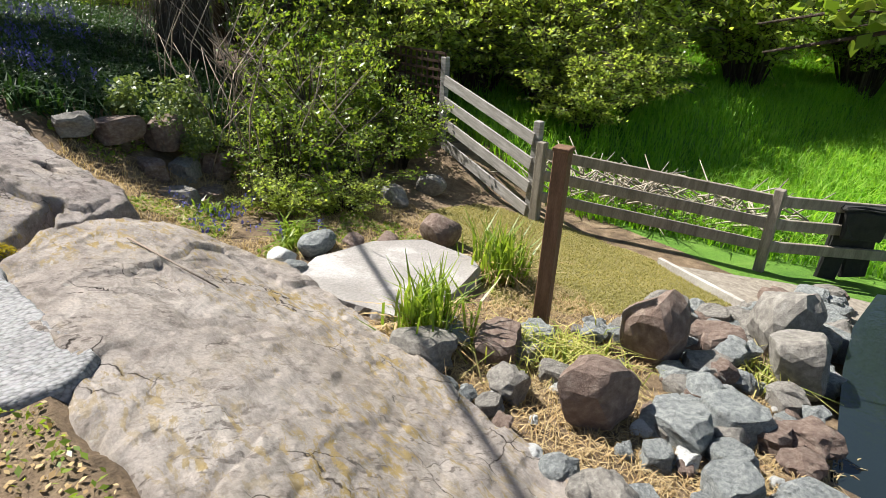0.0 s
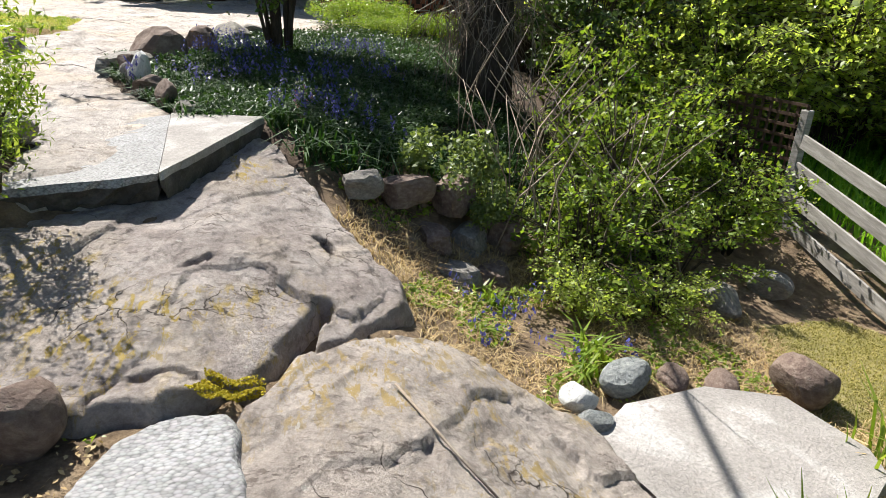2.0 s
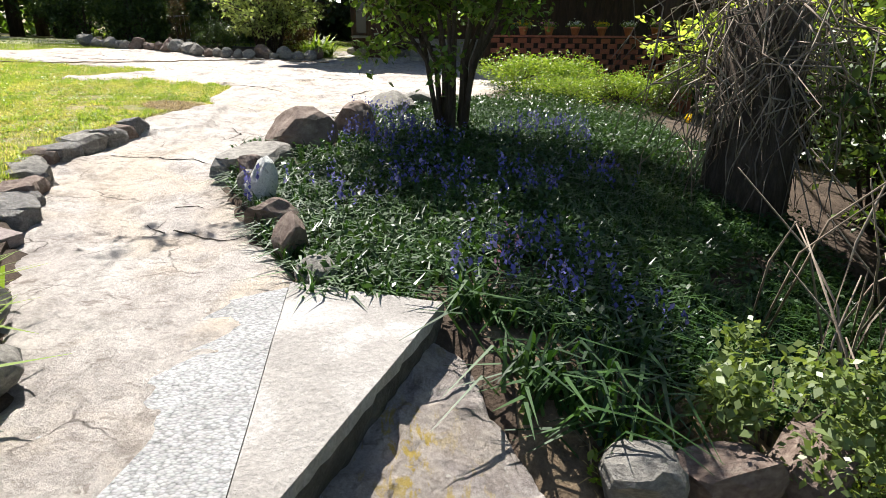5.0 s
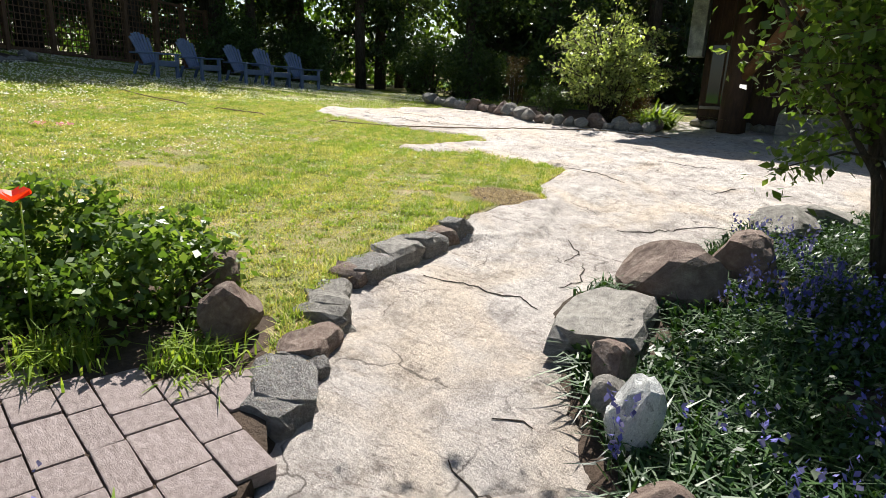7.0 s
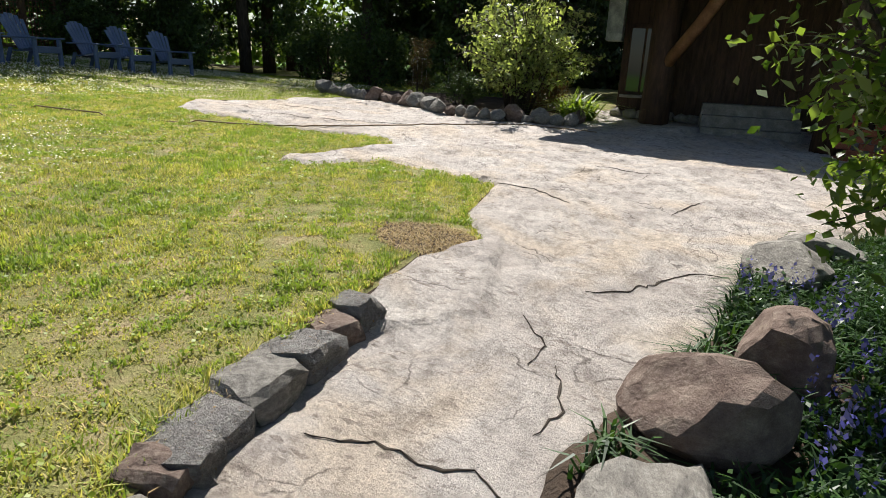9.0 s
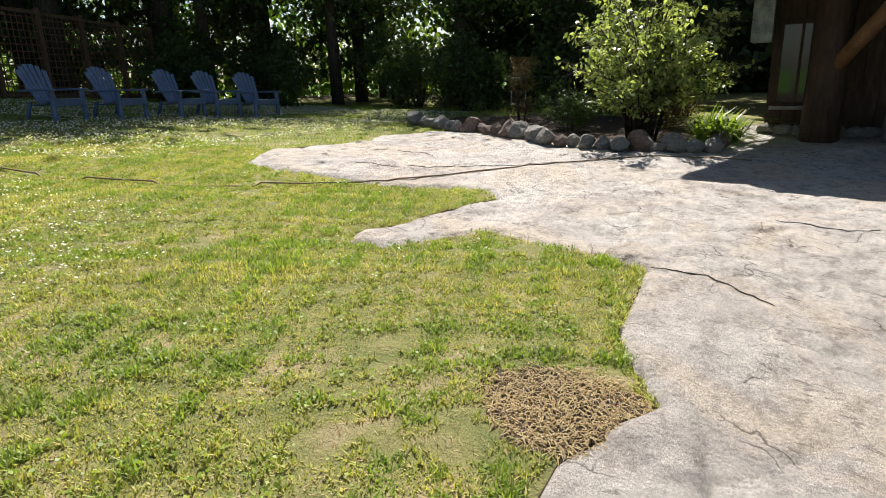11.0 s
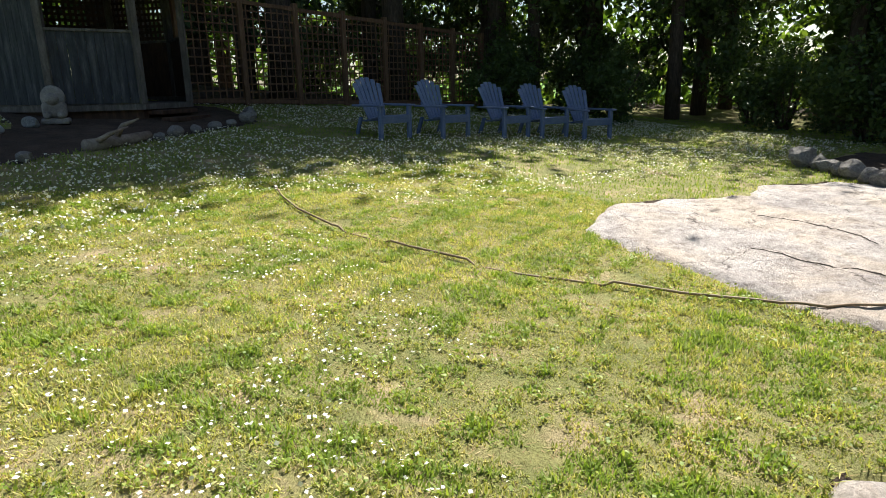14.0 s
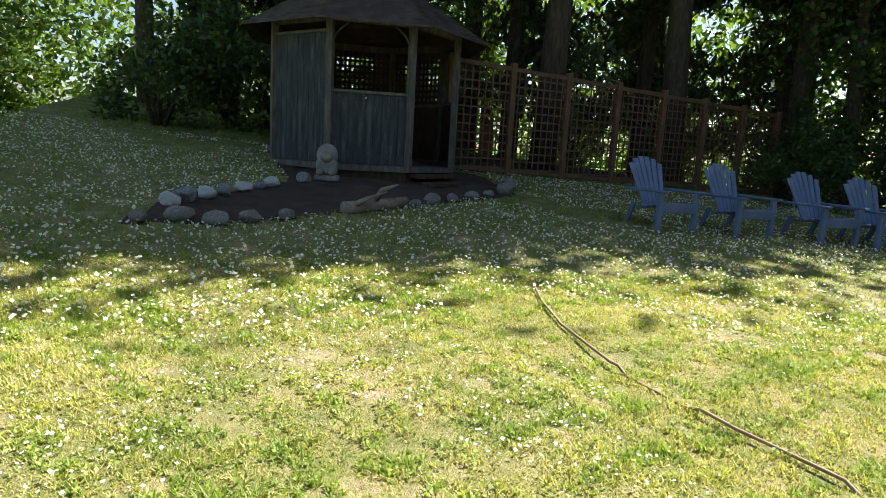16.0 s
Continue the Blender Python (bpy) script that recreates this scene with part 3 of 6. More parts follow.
def polyline_dist(pts, x, y):
    d = np.full(np.shape(x), 1e9)
    for (x1, y1), (x2, y2) in zip(pts, pts[1:]):
        vx, vy = x2 - x1, y2 - y1
        t = np.clip(((x - x1) * vx + (y - y1) * vy) / (vx * vx + vy * vy), 0, 1)
        d = np.minimum(d, np.hypot(x - x1 - t * vx, y - y1 - t * vy))
    return d


def facets(x, y, cells, x0, x1, y0, y1, seed, tilt, step_, groove):
    """Broken rock: cells that each lean their own way, some with an open joint between them."""
    g = np.random.default_rng(seed)
    cx, cy = g.uniform(x0, x1, cells), g.uniform(y0, y1, cells)
    gx, gy, dz = g.normal(size=cells) * tilt, g.normal(size=cells) * tilt, g.normal(size=cells) * step_
    x = x + 0.05 * wobble(x, y, 0.07, seed)
    y = y + 0.05 * wobble(y, x, 0.09, seed + 1)
    shape = x.shape
    xf, yf = x.ravel(), y.ravel()
    d = np.hypot(xf[:, None] - cx[None], (yf[:, None] - cy[None]) * 0.7)
    o = np.argpartition(d, 2, axis=1)[:, :2]
    dd = np.take_along_axis(d, o, 1)
    near = np.where(dd[:, 0] < dd[:, 1], o[:, 0], o[:, 1])
    other = np.where(dd[:, 0] < dd[:, 1], o[:, 1], o[:, 0])
    gap = np.abs(dd[:, 0] - dd[:, 1])
    openj = ((near * 7 + other * 7 + near * other) % 3 == 0)
    h = dz[near] + gx[near] * (xf - cx[near]) + gy[near] * (yf - cy[near]) - groove * openj * np.exp(-(gap / 0.022) ** 2)
    return h.reshape(shape)


def creases(x, y, scale, seed, width, depth):
    """Thin meandering joints with a chipped lip on one side."""
    w = wobble(x, y, scale, seed) + 0.25 * wobble(x, y, scale * 0.3, seed + 2)
    gate = ss(wobble(x, y, scale * 1.7, seed + 5) * 2 + 0.6)
    return gate * (-depth * np.exp(-(w / width) ** 2) + depth * 0.2 * ss(w / (width * 3)))


def mid_relief(x, y):
    x, y = np.atleast_1d(np.asarray(x, float)), np.atleast_1d(np.asarray(y, float))
    z = -0.25 - 0.33 * np.maximum(x, 0) - 0.16 * np.clip(0.9 - y, 0, 1.2) + 0.03 * np.clip(-x, 0, 1.2) + 0.1 * np.clip(y - 1.2, 0, 1.4)
    z = z + facets(x, y, 17, -1.4, 1.4, -0.4, 2.8, 5, 0.022, 0.006, 0.006)
    # the open cleft towards the lower rock and two broken hollows
    xr, yr = x + 0.03 * wobble(x, y, 0.06, 2.0), y + 0.03 * wobble(y, x, 0.05, 4.0)
    cleft = polyline_dist([(0.64, 0.36), (0.5, -0.02), (0.4, -0.3)], xr, yr)
    z = z - 0.20 * (1 - ss((cleft - 0.015) / 0.06))
    seam = polyline_dist([(0.4, -0.3), (0.25, -0.42), (0.02, -0.3), (-0.2, -0.34), (-0.3, -0.52)], xr, yr)
    z = z - 0.06 * (1 - ss((seam - 0.002) / 0.018))
    z = z - 0.13 * (1 - ss((np.hypot((xr - 0.66 - 0.4 * (1.1 - yr)) / 0.07, (yr - 1.1) / 0.17) - 0.4) / 0.5))
    z = z - 0.05 * (1 - ss((np.hypot((xr + 0.02) / 0.12, (yr - 0.57 - 0.7 * (xr + 0.02)) / 0.05) - 0.4) / 0.5))
    return z + 0.01 * wobble(x, y, 0.33, 4.0) + 0.003 * wobble(x, y, 0.05, 1.0) + chips(x, y, 0.5, 1.0, 2.2, 0.014) + chips(x, y, 0.22, 6.0, 1.6, 0.008) + chips(x, y, 0.1, 3.0, 1.3, 0.004) - 0.03


def low_relief(x, y):
    x, y = np.atleast_1d(np.asarray(x, float)), np.atleast_1d(np.asarray(y, float))
    z = -0.545 - 0.7 * ss((x - 0.5) / 2.1) * (1 + 0.05 * wobble(x, y, 0.8)) - 0.03 * np.clip(-y - 2, 0, 3)
    return z + 0.025 * wobble(x, y, 0.4, 2.0) + 0.006 * wobble(x, y, 0.07, 1.0) + 0.003 * wobble(x, y, 0.03, 4.0) + creases(x, y, 0.3, 3.0, 0.02, 0.012) + chips(x, y, 0.45, 3.0, 1.8, 0.015) + chips(x, y, 0.18, 8.0, 1.5, 0.008) + chips(x, y, 0.075, 2.0, 1.2, 0.005) + facets(x, y, 26, 0.2, 2.8, -5.8, 0.5, 8, 0.03, 0.008, 0.018) - 0.015


rock_up = rock_sheet("rock_outcrop_terrace", "pale pinkish worn bedrock forming a winding path", ROCK_UP, up_relief, 0.05, M_PALEROCK, 0.03, 0.2, 0.22, 0.07)
rock_mid = rock_sheet("rock_outcrop_ledge", "brown-grey cracked bedrock ledge below the concrete step", ROCK_MID, mid_relief, 0.018, M_BROWNROCK, 0.0, 0.12, 0.5)
rock_low = rock_sheet("rock_outcrop_slope", "sloping grey bedrock with patches of golden moss", ROCK_LOW, low_relief, 0.022, M_MOSSROCK, 0.0, 0.16, 0.35)


# ---- exposed-aggregate patch and concrete step ----
def pebble_material(name, pale, size):
    m, nt, b = material(name, 0.8)
    co = nt.nodes.new("ShaderNodeTexCoord")
    v = nt.nodes.new("ShaderNodeTexVoronoi")
    v.inputs["Scale"].default_value = size
    v.inputs["Randomness"].default_value = 1.0
    mp = nt.nodes.new("ShaderNodeMapping")
    mp.inputs["Scale"].default_value = (0.75, 1.15, 1.0)
    nt.links.new(co.outputs["Object"], mp.inputs[0])
    nt.links.new(mp.outputs[0], v.inputs["Vector"])
    col = ramp(nt, v.outputs["Distance"], [(0.2, tuple(c * pale for c in (0.25, 0.25, 0.245))), (0.5, tuple(c * pale for c in (0.22, 0.217, 0.21))), (0.85, tuple(c * pale for c in (0.13, 0.122, 0.115)))])
    tone = mix(nt, 0.55, col, v.outputs["Color"], 'SOFT_LIGHT')
    hs = nt.nodes.new("ShaderNodeHueSaturation")
    hs.inputs["Saturation"].default_value = 0.07
    nt.links.new(tone, hs.inputs["Color"])
    nt.links.new(mix(nt, 0.7, hs.outputs[0], ramp(nt, noise_tex(nt, 3, 5), [(0.3, (0.7, 0.68, 0.66)), (0.7, (1.15, 1.15, 1.15))]), 'MULTIPLY'), b.inputs["Base Color"])
    inv = nt.nodes.new("ShaderNodeMath")
    inv.operation = 'SUBTRACT'
    inv.inputs[0].default_value = 1
    nt.links.new(v.outputs["Distance"], inv.inputs[1])
    bump(nt, b, inv.outputs[0], 0.5, 0.005)
    return m


M_PEBBLE = pebble_material("exposed_aggregate", 0.88, 58)
M_STEPTOP = pebble_material("step_aggregate", 0.98, 85)
# Step sides near black: stain and the face's shade both put into the colour.
M_STEPFACE = mottled("stained_shaded_concrete", (0.05, 0.045, 0.04), (0.085, 0.078, 0.07), (0.15, 0.135, 0.12), 5, 50, 0.95, 1.0, 0.03)
M_STEPEDGE = mottled("limewashed_concrete", (0.27, 0.25, 0.23), (0.36, 0.335, 0.31), (0.62, 0.61, 0.59), 1.5, 50, 0.9, 0.9, 0.02, None, None, 0.6, (0.30, 0.26, 0.23), 0.006)
gravel = rock_sheet("pavement_aggregate", "grey exposed-aggregate concrete patch set among the rocks", GRAVEL,
                    lambda x, y: -0.55 + 0.012 * wobble(x, y, 0.3), 0.016, M_PEBBLE, -0.006, 0.06, 0.2)


def slab_z(x, y):
    return -0.03 + 0.03 * (y - 2) + 0.008 * wobble(x, y, 0.2)


def prism(name, poly, top, bottom, mat, rough=0.012, rings=5, seed=1, under=0.03, side=None):
    """A slab with a broken, uneven rim: outline split finely, sides in rings."""
    rng = random.Random(seed)
    pts = []
    for (x1, y1), (x2, y2) in zip(poly, poly[1:] + poly[:1]):
        n = max(2, int(math.hypot(x2 - x1, y2 - y1) / 0.06))
        for k in range(n):
            pts.append((x1 + (x2 - x1) * k / n, y1 + (y2 - y1) * k / n))
    cx, cy = sum(p[0] for p in pts) / len(pts), sum(p[1] for p in pts) / len(pts)
    vs, fs, n = [], [], len(pts)
    for r in range(rings + 1):
        t = r / rings
        for k, (x, y) in enumerate(pts):
            j = 1 + (rng.uniform(-1, 1) * rough * 3 if 0 < r else -0.012) - under * (t ** 2)
            px, py = cx + (x - cx) * j, cy + (y - cy) * j
            z = top(px, py)
            vs.append((px, py, z + (bottom - z) * t))
    for r in range(rings):
        for k in range(n):
            k2 = (k + 1) % n
            fs.append((r * n + k, (r + 1) * n + k, (r + 1) * n + k2, r * n + k2))
    inner = len(vs)
    for s in (0.75, 0.5, 0.25):
        for x, y in pts:
            px, py = cx + (x - cx) * s, cy + (y - cy) * s
            vs.append((px, py, top(px, py)))
    prev = 0
    for q in range(3):
        st = inner + q * n
        for k in range(n):
            k2 = (k + 1) % n
            fs.append((prev + k, prev + k2, st + k2, st + k))
        prev = st
    fs.append(tuple(prev + k for k in range(n)))
    me = mesh_of(name, vs, fs, mat)
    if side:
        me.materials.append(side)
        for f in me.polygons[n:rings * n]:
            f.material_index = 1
    return me


slab = thing("concrete_step", "cracked concrete step with aggregate top and whitish patch", "step", kind="structure")
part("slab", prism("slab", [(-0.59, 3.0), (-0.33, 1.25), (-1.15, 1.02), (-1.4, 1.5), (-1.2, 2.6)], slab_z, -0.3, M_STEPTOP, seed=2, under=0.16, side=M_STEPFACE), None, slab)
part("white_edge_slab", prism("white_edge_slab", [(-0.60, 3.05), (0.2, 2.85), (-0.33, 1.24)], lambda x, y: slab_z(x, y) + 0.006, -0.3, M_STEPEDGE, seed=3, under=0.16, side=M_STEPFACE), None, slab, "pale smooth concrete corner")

flat_slab = thing("flat_stone_slab", "large pale flat stone slab lying in the lower garden", "stone slab",
                  data=prism("flat_stone_slab", [(2.1, -0.15), (2.45, 0.15), (3.1, 0.28), (3.6, 0.12), (3.76, -0.4), (3.68, -0.62), (3.14, -0.95), (2.5, -1.1), (2.25, -0.7)],
                             lambda x, y: -1.29 - 0.06 * (x - 2.3) + 0.01 * wobble(x, y, 0.25), -1.62, M_STEPEDGE, 0.02, 4, 5))


# ---- cracks and dirt in the bedrock ----
def crack(points, parent, zfun, width=0.03, lift=0.012, seed=0, mat=M_CRACK, name="crack"):
    rng = random.Random(seed)
    pts = []
    for (x1, y1), (x2, y2) in zip(points, points[1:]):
        n = max(2, int(math.hypot(x2 - x1, y2 - y1) / 0.05))
        for k in range(n):
            pts.append((x1 + (x2 - x1) * k / n + rng.uniform(-0.014, 0.014), y1 + (y2 - y1) * k / n + rng.uniform(-0.014, 0.014)))
    vs, fs = [], []
    for i, (x, y) in enumerate(pts):
        a, b = pts[max(0, i - 1)], pts[min(len(pts) - 1, i + 1)]
        dx, dy = b[0] - a[0], b[1] - a[1]
        L = math.hypot(dx, dy) or 1
        w = width * (0.25 + rng.random() * 0.9) * min(1, 0.3 + 3 * min(i, len(pts) - 1 - i) / len(pts)) / 2
        for s, dz in ((-1, 0.0), (-0.4, 0.004), (0.4, 0.004), (1, 0.0)):
            px, py = x - dy / L * w * s, y + dx / L * w * s
            vs.append((px, py, float(np.ravel(zfun(px, py))[0]) + lift + dz))
    for i in range(len(pts) - 1):
        for k in range(3):
            fs.append((i * 4 + k, i * 4 + k + 1, i * 4 + k + 5, i * 4 + k + 4))
    return part(name, mesh_of(name, vs, fs, mat), None, parent)


for n, (pl, w) in enumerate([
        ([(-2.9, 5.5), (-2.62, 5.62), (-2.4, 5.56), (-2.2, 5.62), (-1.98, 5.5)], 0.021),
        ([(-2.05, 7.6), (-1.8, 7.75), (-1.4, 8.35), (-1.1, 8.5)], 0.024),
        ([(-3.4, 10.05), (-3.0, 10.1), (-2.5, 9.7)], 0.024),
        ([(-2.35, 7.1), (-2.15, 6.8), (-2.2, 6.45)], 0.013),
        ([(-2.05, 6.6), (-1.95, 6.2), (-2.05, 5.9)], 0.015),
        ([(-1.72, 4.2), (-1.58, 4.28), (-1.52, 4.22)], 0.024),
        ([(-1.75, 3.85), (-1.45, 3.7), (-1.15, 3.6), (-1.0, 3.75)], 0.018),
        ([(-1.55, 10.2), (-1.25, 10.9)], 0.030),
        ([(-2.6, 12.1), (-2.0, 12.0), (-1.6, 12.3)], 0.030),
        ([(-8.6, 13.6), (-8.0, 13.9), (-7.3, 13.5)], 0.030),
        ([(-7.9, 12.3), (-6.9, 12.6), (-6.2, 13.4), (-5.4, 14.1)], 0.027)]):
    crack(pl, rock_up, up_relief, w, 0.034, n)


# ---- stones ----
ROCKS = {}


def block_bm(rng):
    """A squared, weathered block with chipped edges."""
    bm = bmesh.new()
    bmesh.ops.create_cube(bm, size=2)
    bmesh.ops.subdivide_edges(bm, edges=bm.edges[:], cuts=3, use_grid_fill=True)
    seed = Vector((rng.uniform(0, 90), rng.uniform(0, 90), rng.uniform(0, 90)))
    shear = rng.uniform(-0.2, 0.2)
    for v in bm.verts:
        k = max(0.0, sum(abs(c) > 0.9 for c in v.co) - 1)
        v.co *= 1 - 0.09 * k
        v.co.x += shear * v.co.y
        v.co += Vector((noise.noise(v.co * 1.1 + seed), noise.noise(v.co * 1.1 - seed), noise.noise(v.co * 1.3 + seed * 2))) * 0.28
        v.co += Vector((noise.noise(v.co * 3 + seed), noise.noise(v.co * 3 - seed), noise.noise(v.co * 3 + seed * 2))) * 0.1
    return bm


def stone(x, y, sx, sy, sz, mat, name="stone", label="rough grey stone", group="", turn=None, sink=0.3, seed=1, z=None, rough=0.25, facets=6, tilt=0.0):
    rng = random.Random(seed * 7 + 3)
    key = (mat.name, seed % 7, rough, facets)
    if key not in ROCKS:
        ROCKS[key] = bm_mesh(name, block_bm(rng) if facets >= 8 else rock_bm(rng, 1, 1, 1, rough, 3, facets), mat)
    zz = (zat(x, y) if z is None else z) + sz * (1 - sink)
    m = pose(x, y, zz, math.degrees(tilt), rng.uniform(-8, 8), rng.uniform(0, 360) if turn is None else turn) @ Matrix.Diagonal((sx, sy, sz, 1))
    return thing(name, label, "stone", m, group, data=ROCKS[key])


# kerb stones along the lawn edge of the bedrock path
rkb = random.Random(4)
KL = [(-2.4, 3.53), (-2.6, 3.9), (-2.85, 4.33), (-3.01, 4.62), (-3.16, 5.0), (-3.24, 5.55), (-3.2, 6.7)]
n = 0
for (x1, y1), (x2, y2) in zip(KL, KL[1:]):
    L = math.hypot(x2 - x1, y2 - y1)
    s = 0.1
    while s < L:
        w = rkb.uniform(0.08, 0.19)
        t = min(1, s / L)
        a = math.degrees(math.atan2(y2 - y1, x2 - x1)) - 90
        x, y = x1 + (x2 - x1) * t + rkb.uniform(-0.03, 0.02), y1 + (y2 - y1) * t
        stone(x, y, rkb.uniform(0.12, 0.17), w, rkb.uniform(0.10, 0.12), rkb.choice((M_KERB, M_KERB, M_GREYSTONE, M_REDSTONE)), "kerb_stone", "lichen-spotted grey kerb stone between lawn and bedrock", "lawn edge stones", a + rkb.uniform(-20, 20), rkb.uniform(1.4, 1.8), n, None, 0.14, 8, rkb.uniform(-0.08, 0.08))
        s += w * 1.75
        n += 1
# stones and boulders along the flower bed
stone(-1.35, 6.28, 0.38, 0.33, 0.3, M_REDSTONE, "boulder", "angular dark brown boulder beside bluebells", "", 20, 0.45, 2, None, 0.16, 5)
stone(-0.9, 7.05, 0.32, 0.28, 0.26, M_REDSTONE, "boulder", "rounded mossy brown boulder beside bluebells", "", 60, 0.48, 9, None, 0.16, 4)
stone(-0.7, 8.7, 0.42, 0.32, 0.2, M_GREYSTONE, "boulder", "low grey boulder at the edge of the path", "", 100, 0.35, 4, None, 0.14, 5)
stone(-0.3, 9.5, 0.4, 0.3, 0.16, M_GREYSTONE, "boulder", "low grey boulder at the edge of the path", "", 30, 0.35, 5, None, 0.14, 5)
stone(-1.53, 5.36, 0.24, 0.46, 0.13, M_GREYSTONE, "bed_stone", "large flat-topped grey stone of the flower bed edge", "bed edge stones", 12, 0.75, 11, None, 0.12, 9)
stone(-1.34, 4.72, 0.13, 0.16, 0.16, M_REDSTONE, "bed_stone", "brown edging stone of the flower bed", "bed edge stones", 40, 0.3, 12, None, 0.14, 6)
stone(-1.12, 4.3, 0.12, 0.15, 0.2, M_QUARTZ, "quartz_stone", "white and black veined quartz stone", "", 15, 0.15, 13, None, 0.2, 7)
stone(-1.27, 4.48, 0.11, 0.12, 0.12, M_GREYSTONE, "bed_stone", "small grey stone of the flower bed edge", "bed edge stones", 80, 0.2, 14, None, 0.15, 5)
stone(-0.93, 3.9, 0.2, 0.14, 0.12, M_REDSTONE, "bed_stone", "flat brown edging stone of the flower bed", "bed edge stones", 30, 0.3, 15, None, 0.15, 6)
stone(-0.7, 3.52, 0.12, 0.16, 0.15, M_REDSTONE, "bed_stone", "brown upright edging stone of the flower bed", "bed edge stones", 0, 0.3, 16, None, 0.12, 7)
stone(-0.5, 3.2, 0.12, 0.14, 0.08, M_GREYSTONE, "bed_stone", "grey edging stone of the flower bed", "bed edge stones", 30, 0.3, 17, None, 0.14, 6)
# stones beside the west edge of the path
for n, (x, y, a, b, c, mt) in enumerate([(-1.38, 1.95, 0.13, 0.18, 0.13, M_GREYSTONE), (-1.72, 2.42, 0.14, 0.16, 0.13, M_GREYSTONE), (-1.5, 1.5, 0.15, 0.14, 0.1, M_GREYSTONE), (-2.0, 2.75, 0.12, 0.14, 0.12, M_REDSTONE),
                                         (-3.05, 3.92, 0.2, 0.13, 0.17, M_REDSTONE), (-3.5, 4.25, 0.14, 0.11, 0.16, M_REDSTONE)]):
    stone(x, y, a, b, c, mt, "edging_stone", "rough grey stone beside the planting", "west bed stones", 25 * n, 0.2, 30 + n, None, 0.16, 7)
# wall of blocks holding the bank below the flower bed
for n, (x, y, a, b, c, dz) in enumerate([(1.0, 2.2, 0.15, 0.12, 0.1, 0.05), (1.38, 2.32, 0.2, 0.13, 0.12, 0.1), (1.85, 2.5, 0.18, 0.15, 0.16, 0.12), (1.95, 2.3, 0.17, 0.14, 0.14, -0.12), (2.1, 2.0, 0.2, 0.15, 0.14, -0.2),
                                         (1.6, 2.15, 0.16, 0.12, 0.12, -0.1), (1.72, 1.85, 0.2, 0.15, 0.13, -0.15), (2.3, 2.45, 0.2, 0.16, 0.17, -0.05)]):
    stone(x, y, a, b, c, M_REDSTONE if n % 3 else M_GREYSTONE, "retaining_stone", "brown-grey block of the low retaining wall", "retaining wall stones", 20 * n, 0.2, 50 + n, zat(x, y) + dz, 0.14, 8)
stone(-0.52, -0.62, 0.2, 0.17, 0.17, M_REDSTONE, "boulder", "dark rounded boulder beside the lower path", "", 30, 0.3, 61, None, 0.12, 3)
stone(-0.62, -1.0, 0.17, 0.15, 0.14, M_GREYSTONE, "boulder", "dark rounded boulder beside the lower path", "", 70, 0.3, 62, None, 0.12, 3)
# cobbles round the flat slab
for n, (x, y, a, b, c, mt) in enumerate([(2.16, 0.2, 0.13, 0.11, 0.1, M_QUARTZ), (2.17, -0.02, 0.13, 0.09, 0.08, M_BLUESTONE), (2.58, 0.4, 0.24, 0.13, 0.13, M_BLUESTONE), (3.92, 0.32, 0.25, 0.22, 0.2, M_REDSTONE),
                                         (2.98, 0.46, 0.16, 0.11, 0.07, M_REDSTONE), (3.32, 0.4, 0.16, 0.12, 0.08, M_REDSTONE), (4.2, 1.65, 0.25, 0.16, 0.14, M_GREYSTONE), (4.95, 1.95, 0.22, 0.2, 0.15, M_GREYSTONE)]):
    stone(x, y, a, b, c, mt, "cobble", "smooth cobble beside the flat slab", "slab cobbles", 15 * n, 0.25, 70 + n, None, 0.08, 2)
# heap of broken rocks at the edge of the pond
stone(4.05, -2.2, 0.31, 0.25, 0.34, M_REDSTONE, "boulder", "large reddish-brown angular boulder", "", 30, 0.2, 81, None, 0.12, 5)
stone(2.95, -2.55, 0.32, 0.2, 0.24, M_REDSTONE, "boulder", "flat-topped brown boulder in dry grass", "", 160, 0.2, 82, None, 0.15, 6)
stone(5.35, -2.6, 0.36, 0.28, 0.4, M_GREYSTONE, "boulder", "tall grey-brown pointed boulder", "", 10, 0.15, 83, None, 0.2, 7)
stone(4.75, -2.95, 0.3, 0.26, 0.3, M_GREYSTONE, "boulder", "grey angular boulder above the pond", "", 70, 0.1, 84, None, 0.15, 7)
rk = random.Random(5)
HEAP = 0
for _ in range(3200):
    x, y = rk.uniform(2.3, 7.4), rk.uniform(-4.6, -1.3)
    line = -1.55 - 0.18 * (x - 3.5)
    if y > line or y < line - 2.3 or (x > 3.4 and y < -3.55 + 0.33 * (x - 3.6)):
        continue
    if min(math.hypot(x - a, y - b) for a, b in ((4.05, -2.2), (2.95, -2.55), (5.35, -2.6), (4.75, -2.95), (3.59, -1.5))) < 0.27:
        continue
    dens = 1.0 if x > 3.8 else 0.3
    if rk.random() > dens or HEAP > 294:
        continue
    HEAP += 1
    s = rk.choice((0.04, 0.055, 0.075, 0.1, 0.13)) * rk.uniform(0.8, 1.2)
    stone(x, y, s * 1.2, s, s * 0.8, M_QUARTZ if s < 0.1 and HEAP % 6 == 0 else rk.choice((M_BLUESTONE, M_BLUESTONE, M_BLUESTONE, M_GREYSTONE, M_GREYSTONE, M_REDSTONE)), "broken_rock", "broken blue-grey rock in the pond bank heap", "pond bank rocks", None,
          rk.uniform(-0.3, 0.25) if x > 4 else 0.25, 100 + HEAP, None, 0.3, 9 if HEAP % 2 else 7)

